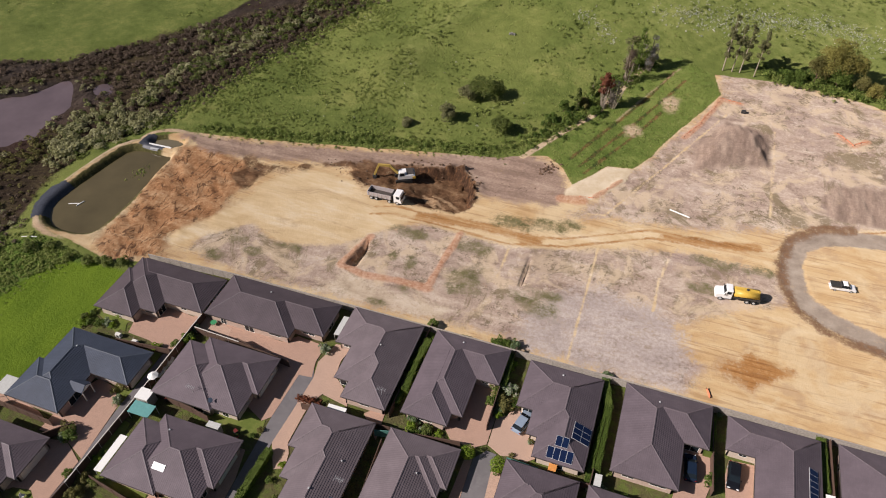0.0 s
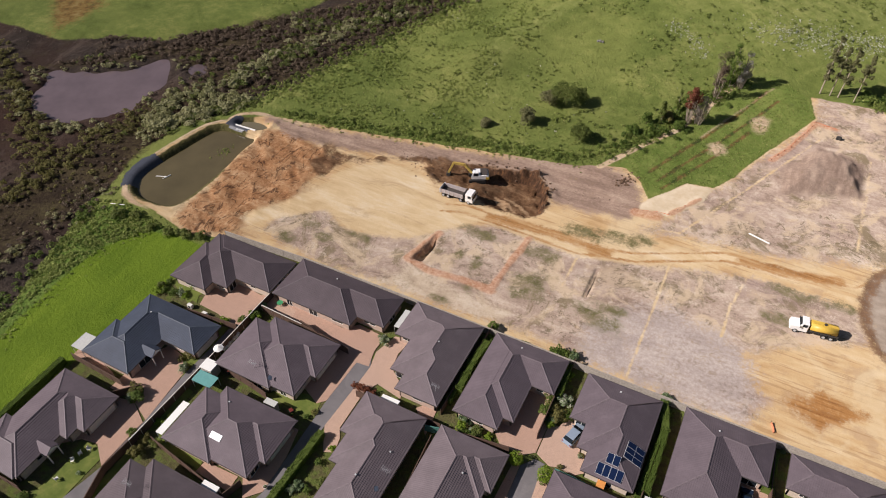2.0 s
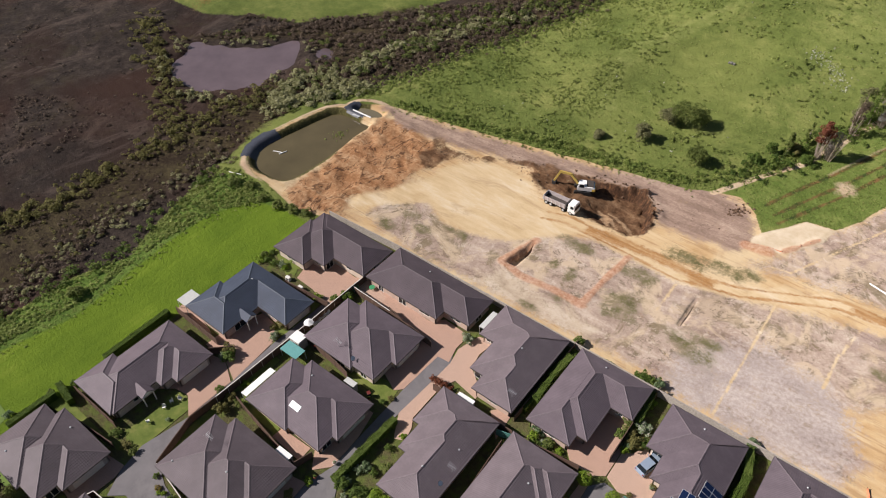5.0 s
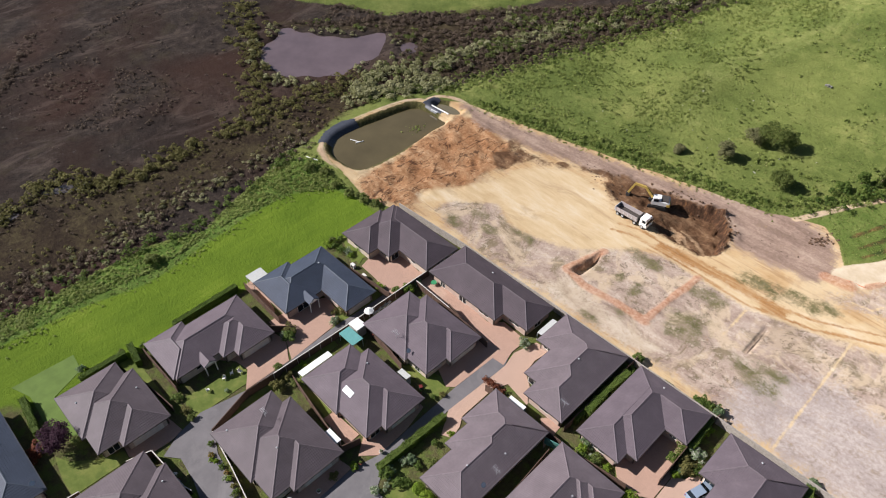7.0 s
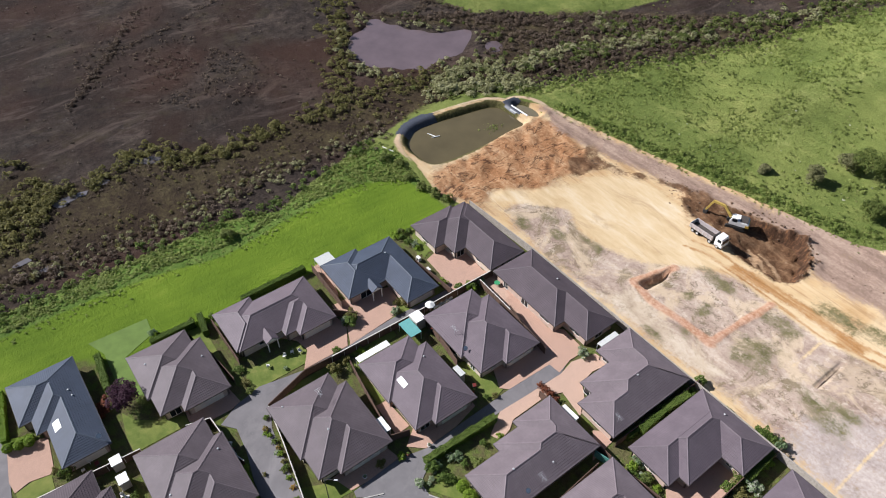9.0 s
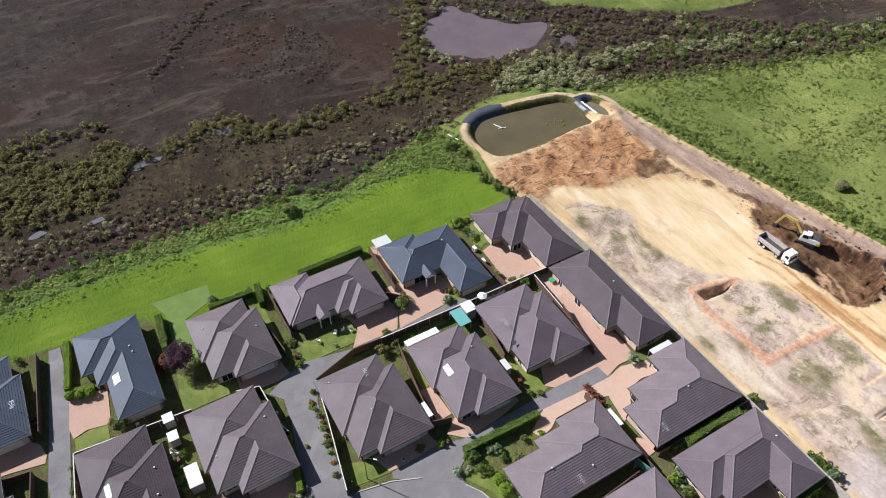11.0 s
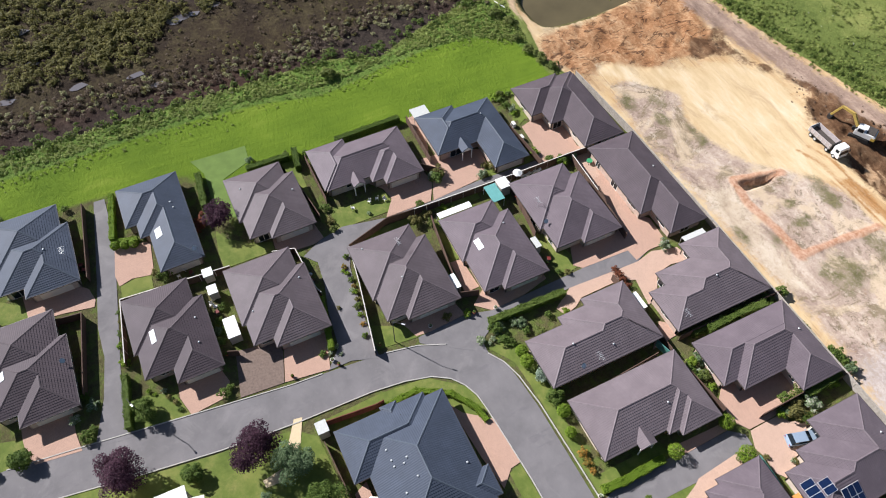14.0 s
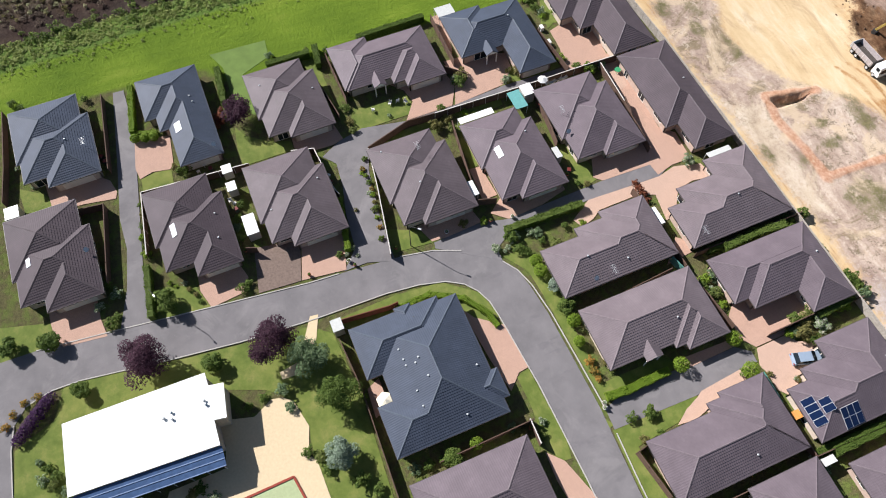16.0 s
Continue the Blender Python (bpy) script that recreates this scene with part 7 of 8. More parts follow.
# ---- clods of turned soil ----
def clods(name, rows, colour, label):
    """Angular lumps of earth, joined."""
    g = np.random.default_rng(3)
    base = np.array([(1, 0, 0), (0, 1, 0), (-1, 0, 0), (0, -1, 0), (0.1, 0.1, 0.9), (0.6, 0.6, 0.45), (-0.6, 0.5, 0.5), (-0.5, -0.6, 0.4), (0.6, -0.5, 0.5)])
    tri = np.array([(0, 1, 5), (1, 2, 6), (2, 3, 7), (3, 0, 8), (0, 5, 8), (1, 6, 5), (2, 7, 6), (3, 8, 7), (5, 6, 4), (6, 7, 4), (7, 8, 4), (8, 5, 4)])
    n = len(rows)
    v = base[None] * g.uniform(0.6, 1.35, (n, 9, 3)) * rows[:, 3][:, None, None]
    a = g.uniform(0, math.tau, n)
    c, s = np.cos(a)[:, None], np.sin(a)[:, None]
    x, y = v[..., 0] * c - v[..., 1] * s + rows[:, 0:1], v[..., 0] * s + v[..., 1] * c + rows[:, 1:2]
    verts = np.stack([x, y, v[..., 2] + rows[:, 2:3] - 0.05], -1).reshape(-1, 3)
    me = bpy.data.meshes.new(name)
    me.from_pydata(verts, [], (tri[None] + 9 * np.arange(n)[:, None, None]).reshape(-1, 3))
    m = plain(name + "_soil", rgb(colour), 0.95, var=0.3, scale=1.5, fine=12, bump=0.6)
    me.materials.append(m)
    tagged(new(name, me), label, "soil", kind="stuff")


clods("clay_clods", within(CLAY, 180, 0.12, 0.0, 41, 4), "946b4b", "turned clods of orange clay")
clods("soil_clods", np.concatenate([along([(-57, 106), (-55, 111), (-46, 114.5), (-36, 116.5), (-31.5, 112), (-31, 105)], 1.3, 70, 0.3), along([(-62, 108), (-56, 109)], 4, 60, 0.22), along([(-80, 101), (-76, 105)], 3, 30, 0.18), along([(-19.8, 121.5), (-17.4, 125)], 1.6, 45, 0.35)]), "65503f", "dark brown spoil clods round the digging")
clods("topsoil_clods", within(STRIP, 160, 0.17, 0.1, 43, 5), "7d695a", "grey brown topsoil clods")

# ---- machines ----
def put(name, bm, material, parent, label="", smooth=False):
    """A part in its parent's own axes."""
    me = bpy.data.meshes.new(name)
    bm.normal_update()
    bm.to_mesh(me)
    bm.free()
    me.materials.append(material)
    if smooth:
        me.shade_smooth()
    ob = new(name, me)
    ob.parent = parent
    if label:
        ob["label"] = label
    return ob


def prism(profile, y0, y1, bevel=0.0, taper=0.0):
    """A side outline (x, z) drawn out from y0 to y1; the top narrows by taper."""
    bm = bmesh.new()
    top = max(z for _, z in profile)
    low = min(z for _, z in profile)
    rows = []
    for y in (y0, y1):
        s = 1 if y == y0 else -1
        rows.append([bm.verts.new((x, y + s * taper * (z - low) / (top - low), z)) for x, z in profile])
    n = len(profile)
    bm.faces.new(rows[0])
    bm.faces.new(rows[1][::-1])
    for k in range(n):
        bm.faces.new((rows[0][k], rows[1][k], rows[1][(k + 1) % n], rows[0][(k + 1) % n]))
    bmesh.ops.recalc_face_normals(bm, faces=bm.faces)
    if bevel:
        bmesh.ops.bevel(bm, geom=bm.edges, offset=bevel, segments=2, affect="EDGES")
    return bm


def cube(x0, x1, y0, y1, z0, z1, bevel=0.0):
    bm = bmesh.new()
    box(bm, x0, x1, y0, y1, z0, z1)
    if bevel:
        bmesh.ops.bevel(bm, geom=bm.edges, offset=bevel, segments=2, affect="EDGES")
    return bm


def machine(name, x, y, towards, label, category, z=0.0):
    a = math.atan2(towards[1] - y, towards[0] - x)
    ob = thing(name, (x, y, z), label, category)
    ob.matrix_basis = Matrix.Translation((x, y, z)) @ Matrix.Rotation(a, 4, "Z")
    return ob


def wheel(parent, x, y, r, w):
    bm = bmesh.new()
    tube(bm, (x, y - w / 2, r), (x, y + w / 2, r), r, n=18)
    bmesh.ops.bevel(bm, geom=[e for e in bm.edges if abs(e.verts[0].co.y - e.verts[1].co.y) < 1e-4], offset=0.05 * r / 0.4, segments=2, affect="EDGES")
    tyre = put("wheel", bm, RUBBER, parent, "black rubber tyre")
    bm = bmesh.new()
    tube(bm, (x, y - w / 2 - 0.015, r), (x, y + w / 2 + 0.015, r), r * 0.56, n=14)
    put("rim", bm, METAL, tyre, "pale metal rim")


RUBBER = plain("tyre_rubber", rgb("2a2826"), 0.9, var=0.15)
CAR_PAINT = {k: plain(k + "_paint", rgb(c), 0.25, 0.1, var=0.05, bump=0) for k, c in (("silver_blue", "8d9cac"), ("navy", "1d2a3c"), ("black", "1b1d22"), ("white", "efefec"))}
YELLOW = plain("machine_yellow", rgb("cdaa4a"), 0.4, var=0.1)
STEEL = plain("dark_steel", rgb("4c4a48"), 0.6, 0.4, var=0.2)
TRAY_SIDE = plain("dusty_tray_side", rgb("b3a9a6"), 0.55, 0.1, var=0.15)
BOOM = plain("dusty_yellow", rgb("b59a52"), 0.5, var=0.15)
TRAY = plain("worn_tray", rgb("554f4a"), 0.6, 0.3, var=0.25)
LAMP_RED = plain("tail_lens", rgb("8f1d18"), 0.3, bump=0)
LAMP_CLEAR = plain("head_lens", rgb("dfe3e4"), 0.15, bump=0)


def car(x, y, towards, paint, label, ute=False):
    c = machine("car" if not ute else "pickup", x, y, towards, label, "car" if not ute else "pickup")
    l, w = (4.4, 1.78) if not ute else (5.2, 1.85)
    h = l / 2
    body = [(-h, 0.35), (-h + 0.05, 0.85), (-h + 0.2, 1.0), (h * 0.45, 0.98), (h - 0.25, 0.82), (h, 0.65), (h, 0.32)]
    put("body", prism(body, -w / 2, w / 2, 0.05, 0.06), CAR_PAINT[paint], c)
    if ute:
        cabin = [(-0.45, 0.97), (-0.3, 1.68), (0.85, 1.7), (1.55, 0.97)]
    else:
        cabin = [(-h + 0.25, 0.97), (-h + 0.65, 1.44), (0.55, 1.46), (1.25, 0.96)]
    put("cabin_glass", prism(cabin, -w / 2 + 0.08, w / 2 - 0.08, 0.03, 0.14), GLASS, c, "dark tinted glass")
    roof = [(cabin[1][0] + 0.05, cabin[1][1] - 0.03), (cabin[1][0] + 0.1, cabin[1][1] + 0.04), (cabin[2][0] - 0.15, cabin[2][1] + 0.04), (cabin[2][0] - 0.05, cabin[2][1] - 0.03)]
    put("roof", prism(roof, -w / 2 + 0.2, w / 2 - 0.2, 0.015), CAR_PAINT[paint], c)
    if ute:
        put("tray", cube(-h + 0.12, -0.55, -w / 2 + 0.1, w / 2 - 0.1, 1.0, 1.04), STEEL, c, "dark tray bed")
        for s in (-1, 1):
            put("tray_side", cube(-h + 0.1, -0.5, s * (w / 2 - 0.04) - 0.03, s * (w / 2 - 0.04) + 0.03, 1.0, 1.28), TRAY, c)
        put("tray_rack", cube(-0.58, -0.5, -w / 2 + 0.1, w / 2 - 0.1, 1.0, 1.75), STEEL, c)
    for sx in (-1, 1):
        for sy in (-1, 1):
            wheel(c, sx * h * 0.62, sy * (w / 2 - 0.1), 0.33, 0.22)
    for s in (-1, 1):
        put("headlight", cube(h - 0.12, h + 0.01, s * 0.62 - 0.2, s * 0.62 + 0.2, 0.58, 0.72, 0.02), LAMP_CLEAR, c)
        put("tail_light", cube(-h - 0.01, -h + 0.06, s * 0.7 - 0.12, s * 0.7 + 0.12, 0.7, 0.9, 0.02), LAMP_RED, c)
        put("mirror", cube(0.75, 0.95, s * (w / 2 + 0.06) - 0.08, s * (w / 2 + 0.06) + 0.08, 0.95, 1.1, 0.02), CAR_PAINT[paint], c)
    return c


def cab_over(t, x0, x1, w, h):
    put("cab", prism([(x0, 0.6), (x0, h), (x1 - 0.35, h), (x1, h - 1.1), (x1, 0.6)], -w / 2, w / 2, 0.06), CAR_PAINT["white"], t)
    put("windscreen", prism([(x1 - 0.31, h - 0.16), (x1 + 0.03, h - 1.12), (x1 + 0.01, h - 1.12), (x1 - 0.35, h - 0.16)], -w / 2 + 0.15, w / 2 - 0.15), GLASS, t, "dark windscreen")
    for s in (-1, 1):
        put("side_window", cube(x1 - 1.25, x1 - 0.45, s * (w / 2 + 0.005) - 0.012, s * (w / 2 + 0.005) + 0.012, h - 1.0, h - 0.3), GLASS, t)
        put("mirror", cube(x1 - 0.1, x1 + 0.05, s * (w / 2 + 0.18) - 0.1, s * (w / 2 + 0.18) + 0.1, h - 1.1, h - 0.5, 0.02), STEEL, t)
        put("headlight", cube(x1 - 0.05, x1 + 0.03, s * (w / 2 - 0.35) - 0.18, s * (w / 2 - 0.35) + 0.18, 0.75, 0.95), LAMP_CLEAR, t)


def tipper(x, y, towards):
    t = machine("tipper_truck", x, y, towards, "white tipper truck with an open grey tray on sand", "truck", lie(x, y))
    put("chassis", cube(-4.0, 3.4, -0.5, 0.5, 0.6, 0.95), STEEL, t)
    cab_over(t, 2.2, 4.1, 2.4, 2.75)
    tray = put("tray", cube(-4.2, 1.7, -1.22, 1.22, 1.0, 1.12), TRAY, t, "worn grey tray")
    for s in (-1, 1):
        put("tray_side", prism([(-4.2, 1.1), (-4.2, 2.1), (1.7, 2.25), (1.7, 1.1)], s * 1.2 - 0.05, s * 1.2 + 0.05), TRAY_SIDE, tray, "dusty pale grey tray side")
        for k in range(6):
            put("rib", cube(-4.0 + k * 1.05, -3.88 + k * 1.05, s * 1.28 - 0.04, s * 1.28 + 0.04, 1.05, 2.1), METAL, tray)
    put("headboard", cube(1.62, 1.76, -1.25, 1.25, 1.1, 2.55), STEEL, tray, "dark headboard")
    put("tailgate", cube(-4.28, -4.18, -1.22, 1.22, 1.1, 2.05), METAL, tray)
    for wx in (-3.3, -2.1, 1.1, 3.0):
        for s in (-1, 1):
            wheel(t, wx, s * 1.0, 0.5, 0.42)
    return t


def tanker(x, y, towards):
    t = machine("tanker_truck", x, y, towards, "white truck with a yellow water tank on bare ground", "truck", lie(x, y))
    put("chassis", cube(-3.9, 3.6, -0.45, 0.45, 0.6, 0.95), STEEL, t)
    put("cab", prism([(1.1, 0.6), (1.1, 2.7), (2.3, 2.7), (2.65, 1.85), (4.1, 1.65), (4.2, 0.6)], -1.15, 1.15, 0.08, 0.1), CAR_PAINT["white"], t)
    put("windscreen", prism([(2.37, 2.55), (2.68, 1.9), (2.64, 1.9), (2.3, 2.55)], -0.95, 0.95), GLASS, t, "dark windscreen")
    for s in (-1, 1):
        put("side_window", cube(1.4, 2.2, s * 1.12 - 0.012, s * 1.12 + 0.012, 1.85, 2.5), GLASS, t)
        put("mirror", cube(2.5, 2.62, s * 1.32 - 0.1, s * 1.32 + 0.1, 1.7, 2.2, 0.02), STEEL, t)
        put("step", cube(-3.8, 0.8, s * 0.95 - 0.15, s * 0.95 + 0.15, 1.0, 1.1), STEEL, t)
    bm = bmesh.new()
    tube(bm, (-3.9, 0, 0), (0.8, 0, 0), 1.0, n=28)
    for v in bm.verts:
        v.co.y *= 1.15
        v.co.z = v.co.z * 0.82 + 1.85
    bmesh.ops.bevel(bm, geom=[e for e in bm.edges if abs(e.verts[0].co.x - e.verts[1].co.x) < 1e-4], offset=0.12, segments=3, affect="EDGES")
    tank = put("tank", bm, YELLOW, t, "bright yellow tank", True)
    put("walkway", cube(-3.6, 0.5, -0.25, 0.25, 2.66, 2.7), YELLOW, tank)
    bm = bmesh.new()
    tube(bm, (-1.6, 0, 2.6), (-1.6, 0, 2.82), 0.28, n=14)
    put("hatch", bm, STEEL, tank)
    put("rear_box", cube(-4.2, -3.85, -1.0, 1.0, 0.7, 1.4), STEEL, t)
    for wx in (-3.1, -1.85, 3.1):
        for s in (-1, 1):
            wheel(t, wx, s * 0.98, 0.5, 0.42)
    return t


def excavator(x, y, towards, boom_to):
    e = machine("excavator", x, y, towards, "yellow and white tracked excavator in dark soil", "excavator", lie(x, y))
    for s in (-1, 1):
        put("track", prism([(-1.9, 0.25), (-1.6, 0.0), (1.6, 0.0), (1.9, 0.25), (1.9, 0.6), (1.6, 0.85), (-1.6, 0.85), (-1.9, 0.6)], s * 1.15 - 0.28, s * 1.15 + 0.28, 0.03), RUBBER, e, "black steel track")
    put("undercarriage", cube(-1.0, 1.0, -0.9, 0.9, 0.35, 0.95, 0.05), STEEL, e)
    house_ = put("upper_body", prism([(-2.4, 1.0), (-2.4, 1.9), (-1.9, 2.15), (0.6, 2.1), (1.3, 1.7), (1.3, 1.0)], -1.25, 1.25, 0.08), CAR_PAINT["white"], e, "white upper body")
    put("engine_cover", cube(-2.2, -0.6, -1.1, 1.1, 2.1, 2.3, 0.06), TRAY, house_, "grey engine cover")
    put("counterweight", cube(-2.55, -1.7, -1.3, 1.3, 1.0, 1.75, 0.1), YELLOW, house_, "yellow counterweight")
    put("side_panel", cube(-1.6, 1.2, -1.3, -1.24, 1.1, 1.6), YELLOW, house_, "yellow side panel")
    put("cab", prism([(-0.2, 1.2), (-0.2, 2.85), (0.95, 2.85), (1.35, 1.9), (1.35, 1.2)], 0.3, 1.24, 0.05), CAR_PAINT["white"], e)
    put("cab_glass", prism([(1.0, 2.7), (1.38, 1.9), (1.36, 1.4), (1.34, 1.4), (1.32, 1.88), (0.94, 2.7)], 0.4, 1.14), GLASS, e)
    put("side_glass", cube(-0.1, 0.9, 1.235, 1.255, 1.9, 2.65), GLASS, e)
    a = Vector((1.0, -0.2, 1.6))
    local = Matrix.Rotation(-math.atan2(towards[1] - y, towards[0] - x), 4, "Z") @ Vector((boom_to[0] - x, boom_to[1] - y, 0))
    d = Vector((local.x, local.y, 0)).normalized()
    knee, elbow = a + d * 1.9 + Vector((0, 0, 2.1)), a + d * 4.2 + Vector((0, 0, 2.2))
    tip = a + d * 5.4 + Vector((0, 0, -0.6))
    for p, q, w in ((a, knee, 0.55), (knee, elbow, 0.48)):
        bm = bmesh.new()
        beam(bm, p, q, 0.38, w)
        put("boom", bm, BOOM, e, "yellow boom")
    bm = bmesh.new()
    beam(bm, elbow + Vector((0, 0, 0.2)), tip, 0.3, 0.4)
    put("dipper_arm", bm, BOOM, e, "yellow dipper arm")
    bm = bmesh.new()
    tube(bm, a + Vector((0, 0, 0.2)), knee - Vector((0, 0, 0.35)), 0.08)
    put("ram", bm, METAL, e, "bright hydraulic ram")
    bm = prism([(-0.5, 0.0), (0.35, 0.1), (0.4, -0.5), (0.0, -0.85), (-0.45, -0.6)], -0.5, 0.5, 0.04)
    bmesh.ops.transform(bm, matrix=Matrix.Translation(tip) @ Matrix.Rotation(math.atan2(d.y, d.x), 4, "Z"), verts=bm.verts)
    put("bucket", bm, STEEL, e, "dark steel bucket")


tipper(-48.4, 101.5, (-38, 101.5)).scale = (0.92, 0.92, 0.92)
tanker(22.2, 97.1, (10, 95.6)).scale = (0.93, 0.93, 0.93)
excavator(-47.8, 109.6, (-56, 105.4), (-55.6, 107.4))
car(40.5, 106.0, (50, 107.3), "white", "white pickup with a flat tray on sandy ground", True).scale = (0.87, 0.87, 0.87)
car(-7.7, 58.9, (-6.5, 63), "silver_blue", "silver blue hatchback parked on tan pavers")
car(17.5, 59.7, (17.1, 64), "navy", "dark navy car parked on pavers")
car(23.6, 60.5, (23.5, 56), "black", "black car parked on a driveway")


# ---- site details ----
ORANGE = plain("orange_mesh", rgb("cd7f5c"), 0.8, var=0.2)
LINER = plain("black_liner", rgb("40434b"), 0.45, var=0.3)
PIPE = plain("white_pipe", rgb("e8e8e4"), 0.4, var=0.05)


def barrier(line, h=0.45, lean=0.35):
    """Sagging orange safety mesh on stakes."""
    b = thing("safety_fence", (*line[0], lie(*line[0])), "sagging orange plastic safety fence on stakes", "fence", "safety fences")
    for (ax, ay), (bx, by) in zip(line[:-1], line[1:]):
        n = max(1, round(math.hypot(bx - ax, by - ay) / 2.2))
        side = Vector((-(by - ay), bx - ax, 0)).normalized()
        for k in range(n):
            p = [(ax + (bx - ax) * s / n, ay + (by - ay) * s / n) for s in (k, k + 1)]
            bm = bmesh.new()
            rows = []
            for j in range(5):
                u = j / 4
                x, y = p[0][0] + (p[1][0] - p[0][0]) * u, p[0][1] + (p[1][1] - p[0][1]) * u
                z = lie(x, y)
                top = Vector((x, y, z + h * (1 - 0.35 * math.sin(math.pi * u)))) + side * lean * (0.4 + math.sin(3 * u + k))
                rows.append((bm.verts.new((x, y, z - 0.05)), bm.verts.new(top), bm.verts.new(top + side * 0.05), bm.verts.new(Vector((x, y, z - 0.05)) + side * 0.05)))
            for r0, r1 in zip(rows[:-1], rows[1:]):
                for a in range(4):
                    bm.faces.new((r0[a], r1[a], r1[(a + 1) % 4], r0[(a + 1) % 4]))
            part("mesh_panel", bm, ORANGE, b)
            bm = bmesh.new()
            tube(bm, (*p[0], lie(*p[0]) - 0.2), (*p[0], lie(*p[0]) + h + 0.2), 0.03, n=5)
            part("stake", bm, STEEL, b)


barrier([(-12.6, 114.8), (-7.5, 116.2), (-2.8, 123.9)], 0.3, 0.25)
barrier([(8.3, 144.8), (11.6, 151.6), (15.4, 163.4), (20.1, 162.9)], 0.3, 0.2)
barrier([(41.9, 158.0), (45.3, 154.0), (48.5, 156.8)], 0.35, 0.25)
barrier([(18.7, 75.0), (19.3, 73.4)], 0.4, 0.15)


def pipe(a, b, r, label):
    bm = bmesh.new()
    tube(bm, a, b, r, n=10)
    return tagged(part("pipe", bm, PIPE), label, "pipe")


pipe((8.1, 117.9, lie(8.1, 117.9) + 0.12), (12.2, 116.7, lie(12.2, 116.7) + 0.12), 0.15, "white plastic pipe lying on bare ground")
pipe((-112.2, 66.6, 0.1), (-109.3, 67.6, 0.1), 0.1, "white plastic pipe on the grass bank")
w = thing("pond_outlet", (-110.4, 79.2, -1.05), "white floating pipe outlet in the pond", "outlet")
bm = bmesh.new()
tube(bm, (-111.6, 78.7, -0.97), (-109.3, 79.6, -0.97), 0.1)
part("pipe_arm", bm, PIPE, w)
bm = bmesh.new()
tube(bm, (-109.6, 78.7, -0.97), (-109.0, 80.5, -0.97), 0.11)
part("cross_pipe", bm, PIPE, w)
w = thing("spillway", (-104, 101.2, -1.0), "white spillway boards between pond and forebay", "spillway")
bm = bmesh.new()
beam(bm, (-107.4, 101.2, lie(-106.5, 101.2) + 0.12), (-101.6, 101.3, lie(-102.5, 101.3) + 0.12), 0.3, 0.25)
part("weir_board", bm, PIPE, w)
bm = bmesh.new()
beam(bm, (-106.6, 100.3, lie(-106.0, 100.3) + 0.1), (-104.4, 100.4, lie(-105.0, 100.4) + 0.1), 0.6, 0.12)
part("apron", bm, METAL, w)


def draped(name, poly, label, lift=0.06):
    """A sheet of liner that follows the ground."""
    a = np.array(poly)
    lo, hi = a.min(0), a.max(0)
    gx, gy = np.meshgrid(np.arange(lo[0], hi[0], 0.4), np.arange(lo[1], hi[1], 0.4))
    inside = sd(gx, gy, poly) < 0
    z = height(gx, gy) + lift + 0.05 * vnoise(gx, gy, 1.2, 31)
    bm = bmesh.new()
    vs = {}
    for i in range(gx.shape[0]):
        for j in range(gx.shape[1]):
            if inside[i, j]:
                vs[i, j] = bm.verts.new((gx[i, j], gy[i, j], z[i, j]))
    for (i, j) in list(vs):
        q = [(i, j), (i, j + 1), (i + 1, j + 1), (i + 1, j)]
        if all(k in vs for k in q):
            bm.faces.new([vs[k] for k in q])
    tagged(part(name, bm, LINER, smooth=True), label, "liner")


draped("pond_liner", [(-115.1, 71.4), (-118, 75.7), (-118.6, 81.6), (-116.5, 84), (-113.6, 83.4), (-113, 79), (-111, 74)], "black plastic liner over the pond bank")
draped("pond_liner", [(-110.3, 100.2), (-110, 104.6), (-107.5, 105.2), (-107.6, 103), (-104.5, 101.9), (-102.6, 101.2), (-103.6, 100.2), (-106.5, 99.6)], "black plastic liner beside the forebay")
bm = bmesh.new()
for s in range(5):
    box(bm, -42.4 + 0.35 * s, -42.1 + 0.35 * s, 174.6 + 0.2 * (s % 2), 175.3, lie(-42, 175) - 0.1, lie(-42, 175) + 0.35 + 0.1 * (s % 3))
bmesh.ops.bevel(bm, geom=bm.edges, offset=0.06, segments=1, affect="EDGES")
tagged(part("trough", bm, plain("grey_concrete", rgb("8f8c86"), 0.9)), "grey concrete water trough on the hill", "trough")
bm = cube(20.3, 21.4, 159.2, 159.9, lie(21, 159.5) - 0.05, lie(21, 159.5) + 0.75, 0.08)
tagged(part("generator_box", bm, STEEL), "small dark machine box on bare ground", "machine")


# ---- sheds, awnings and roof gear ----
def shed(x0, x1, y0, y1, h, material, label, name="shed", posts=False):
    s = thing(name, ((x0 + x1) / 2, (y0 + y1) / 2, 0), label, name.replace("_", " "))
    bm = bmesh.new()
    v = box(bm, x0, x1, y0, y1, h - 0.08, h + 0.02)
    for q in v:
        q.co.z += 0.12 * (q.co.x - x0) / (x1 - x0)
    part("roof", bm, material, s)
    if posts:
        for x in (x0 + 0.08, x1 - 0.08):
            for y in (y0 + 0.08, y1 - 0.08):
                bm = bmesh.new()
                tube(bm, (x, y, 0), (x, y, h - 0.05), 0.05, n=6)
                part("post", bm, METAL, s)
    else:
        part("body", cube(x0 + 0.08, x1 - 0.08, y0 + 0.08, y1 - 0.08, 0, h - 0.1), SHED_WALL, s)
        part("door", cube((x0 + x1) / 2 - 0.4, (x0 + x1) / 2 + 0.4, y0 + 0.05, y0 + 0.09, 0.05, min(1.85, h - 0.15)), METAL, s)


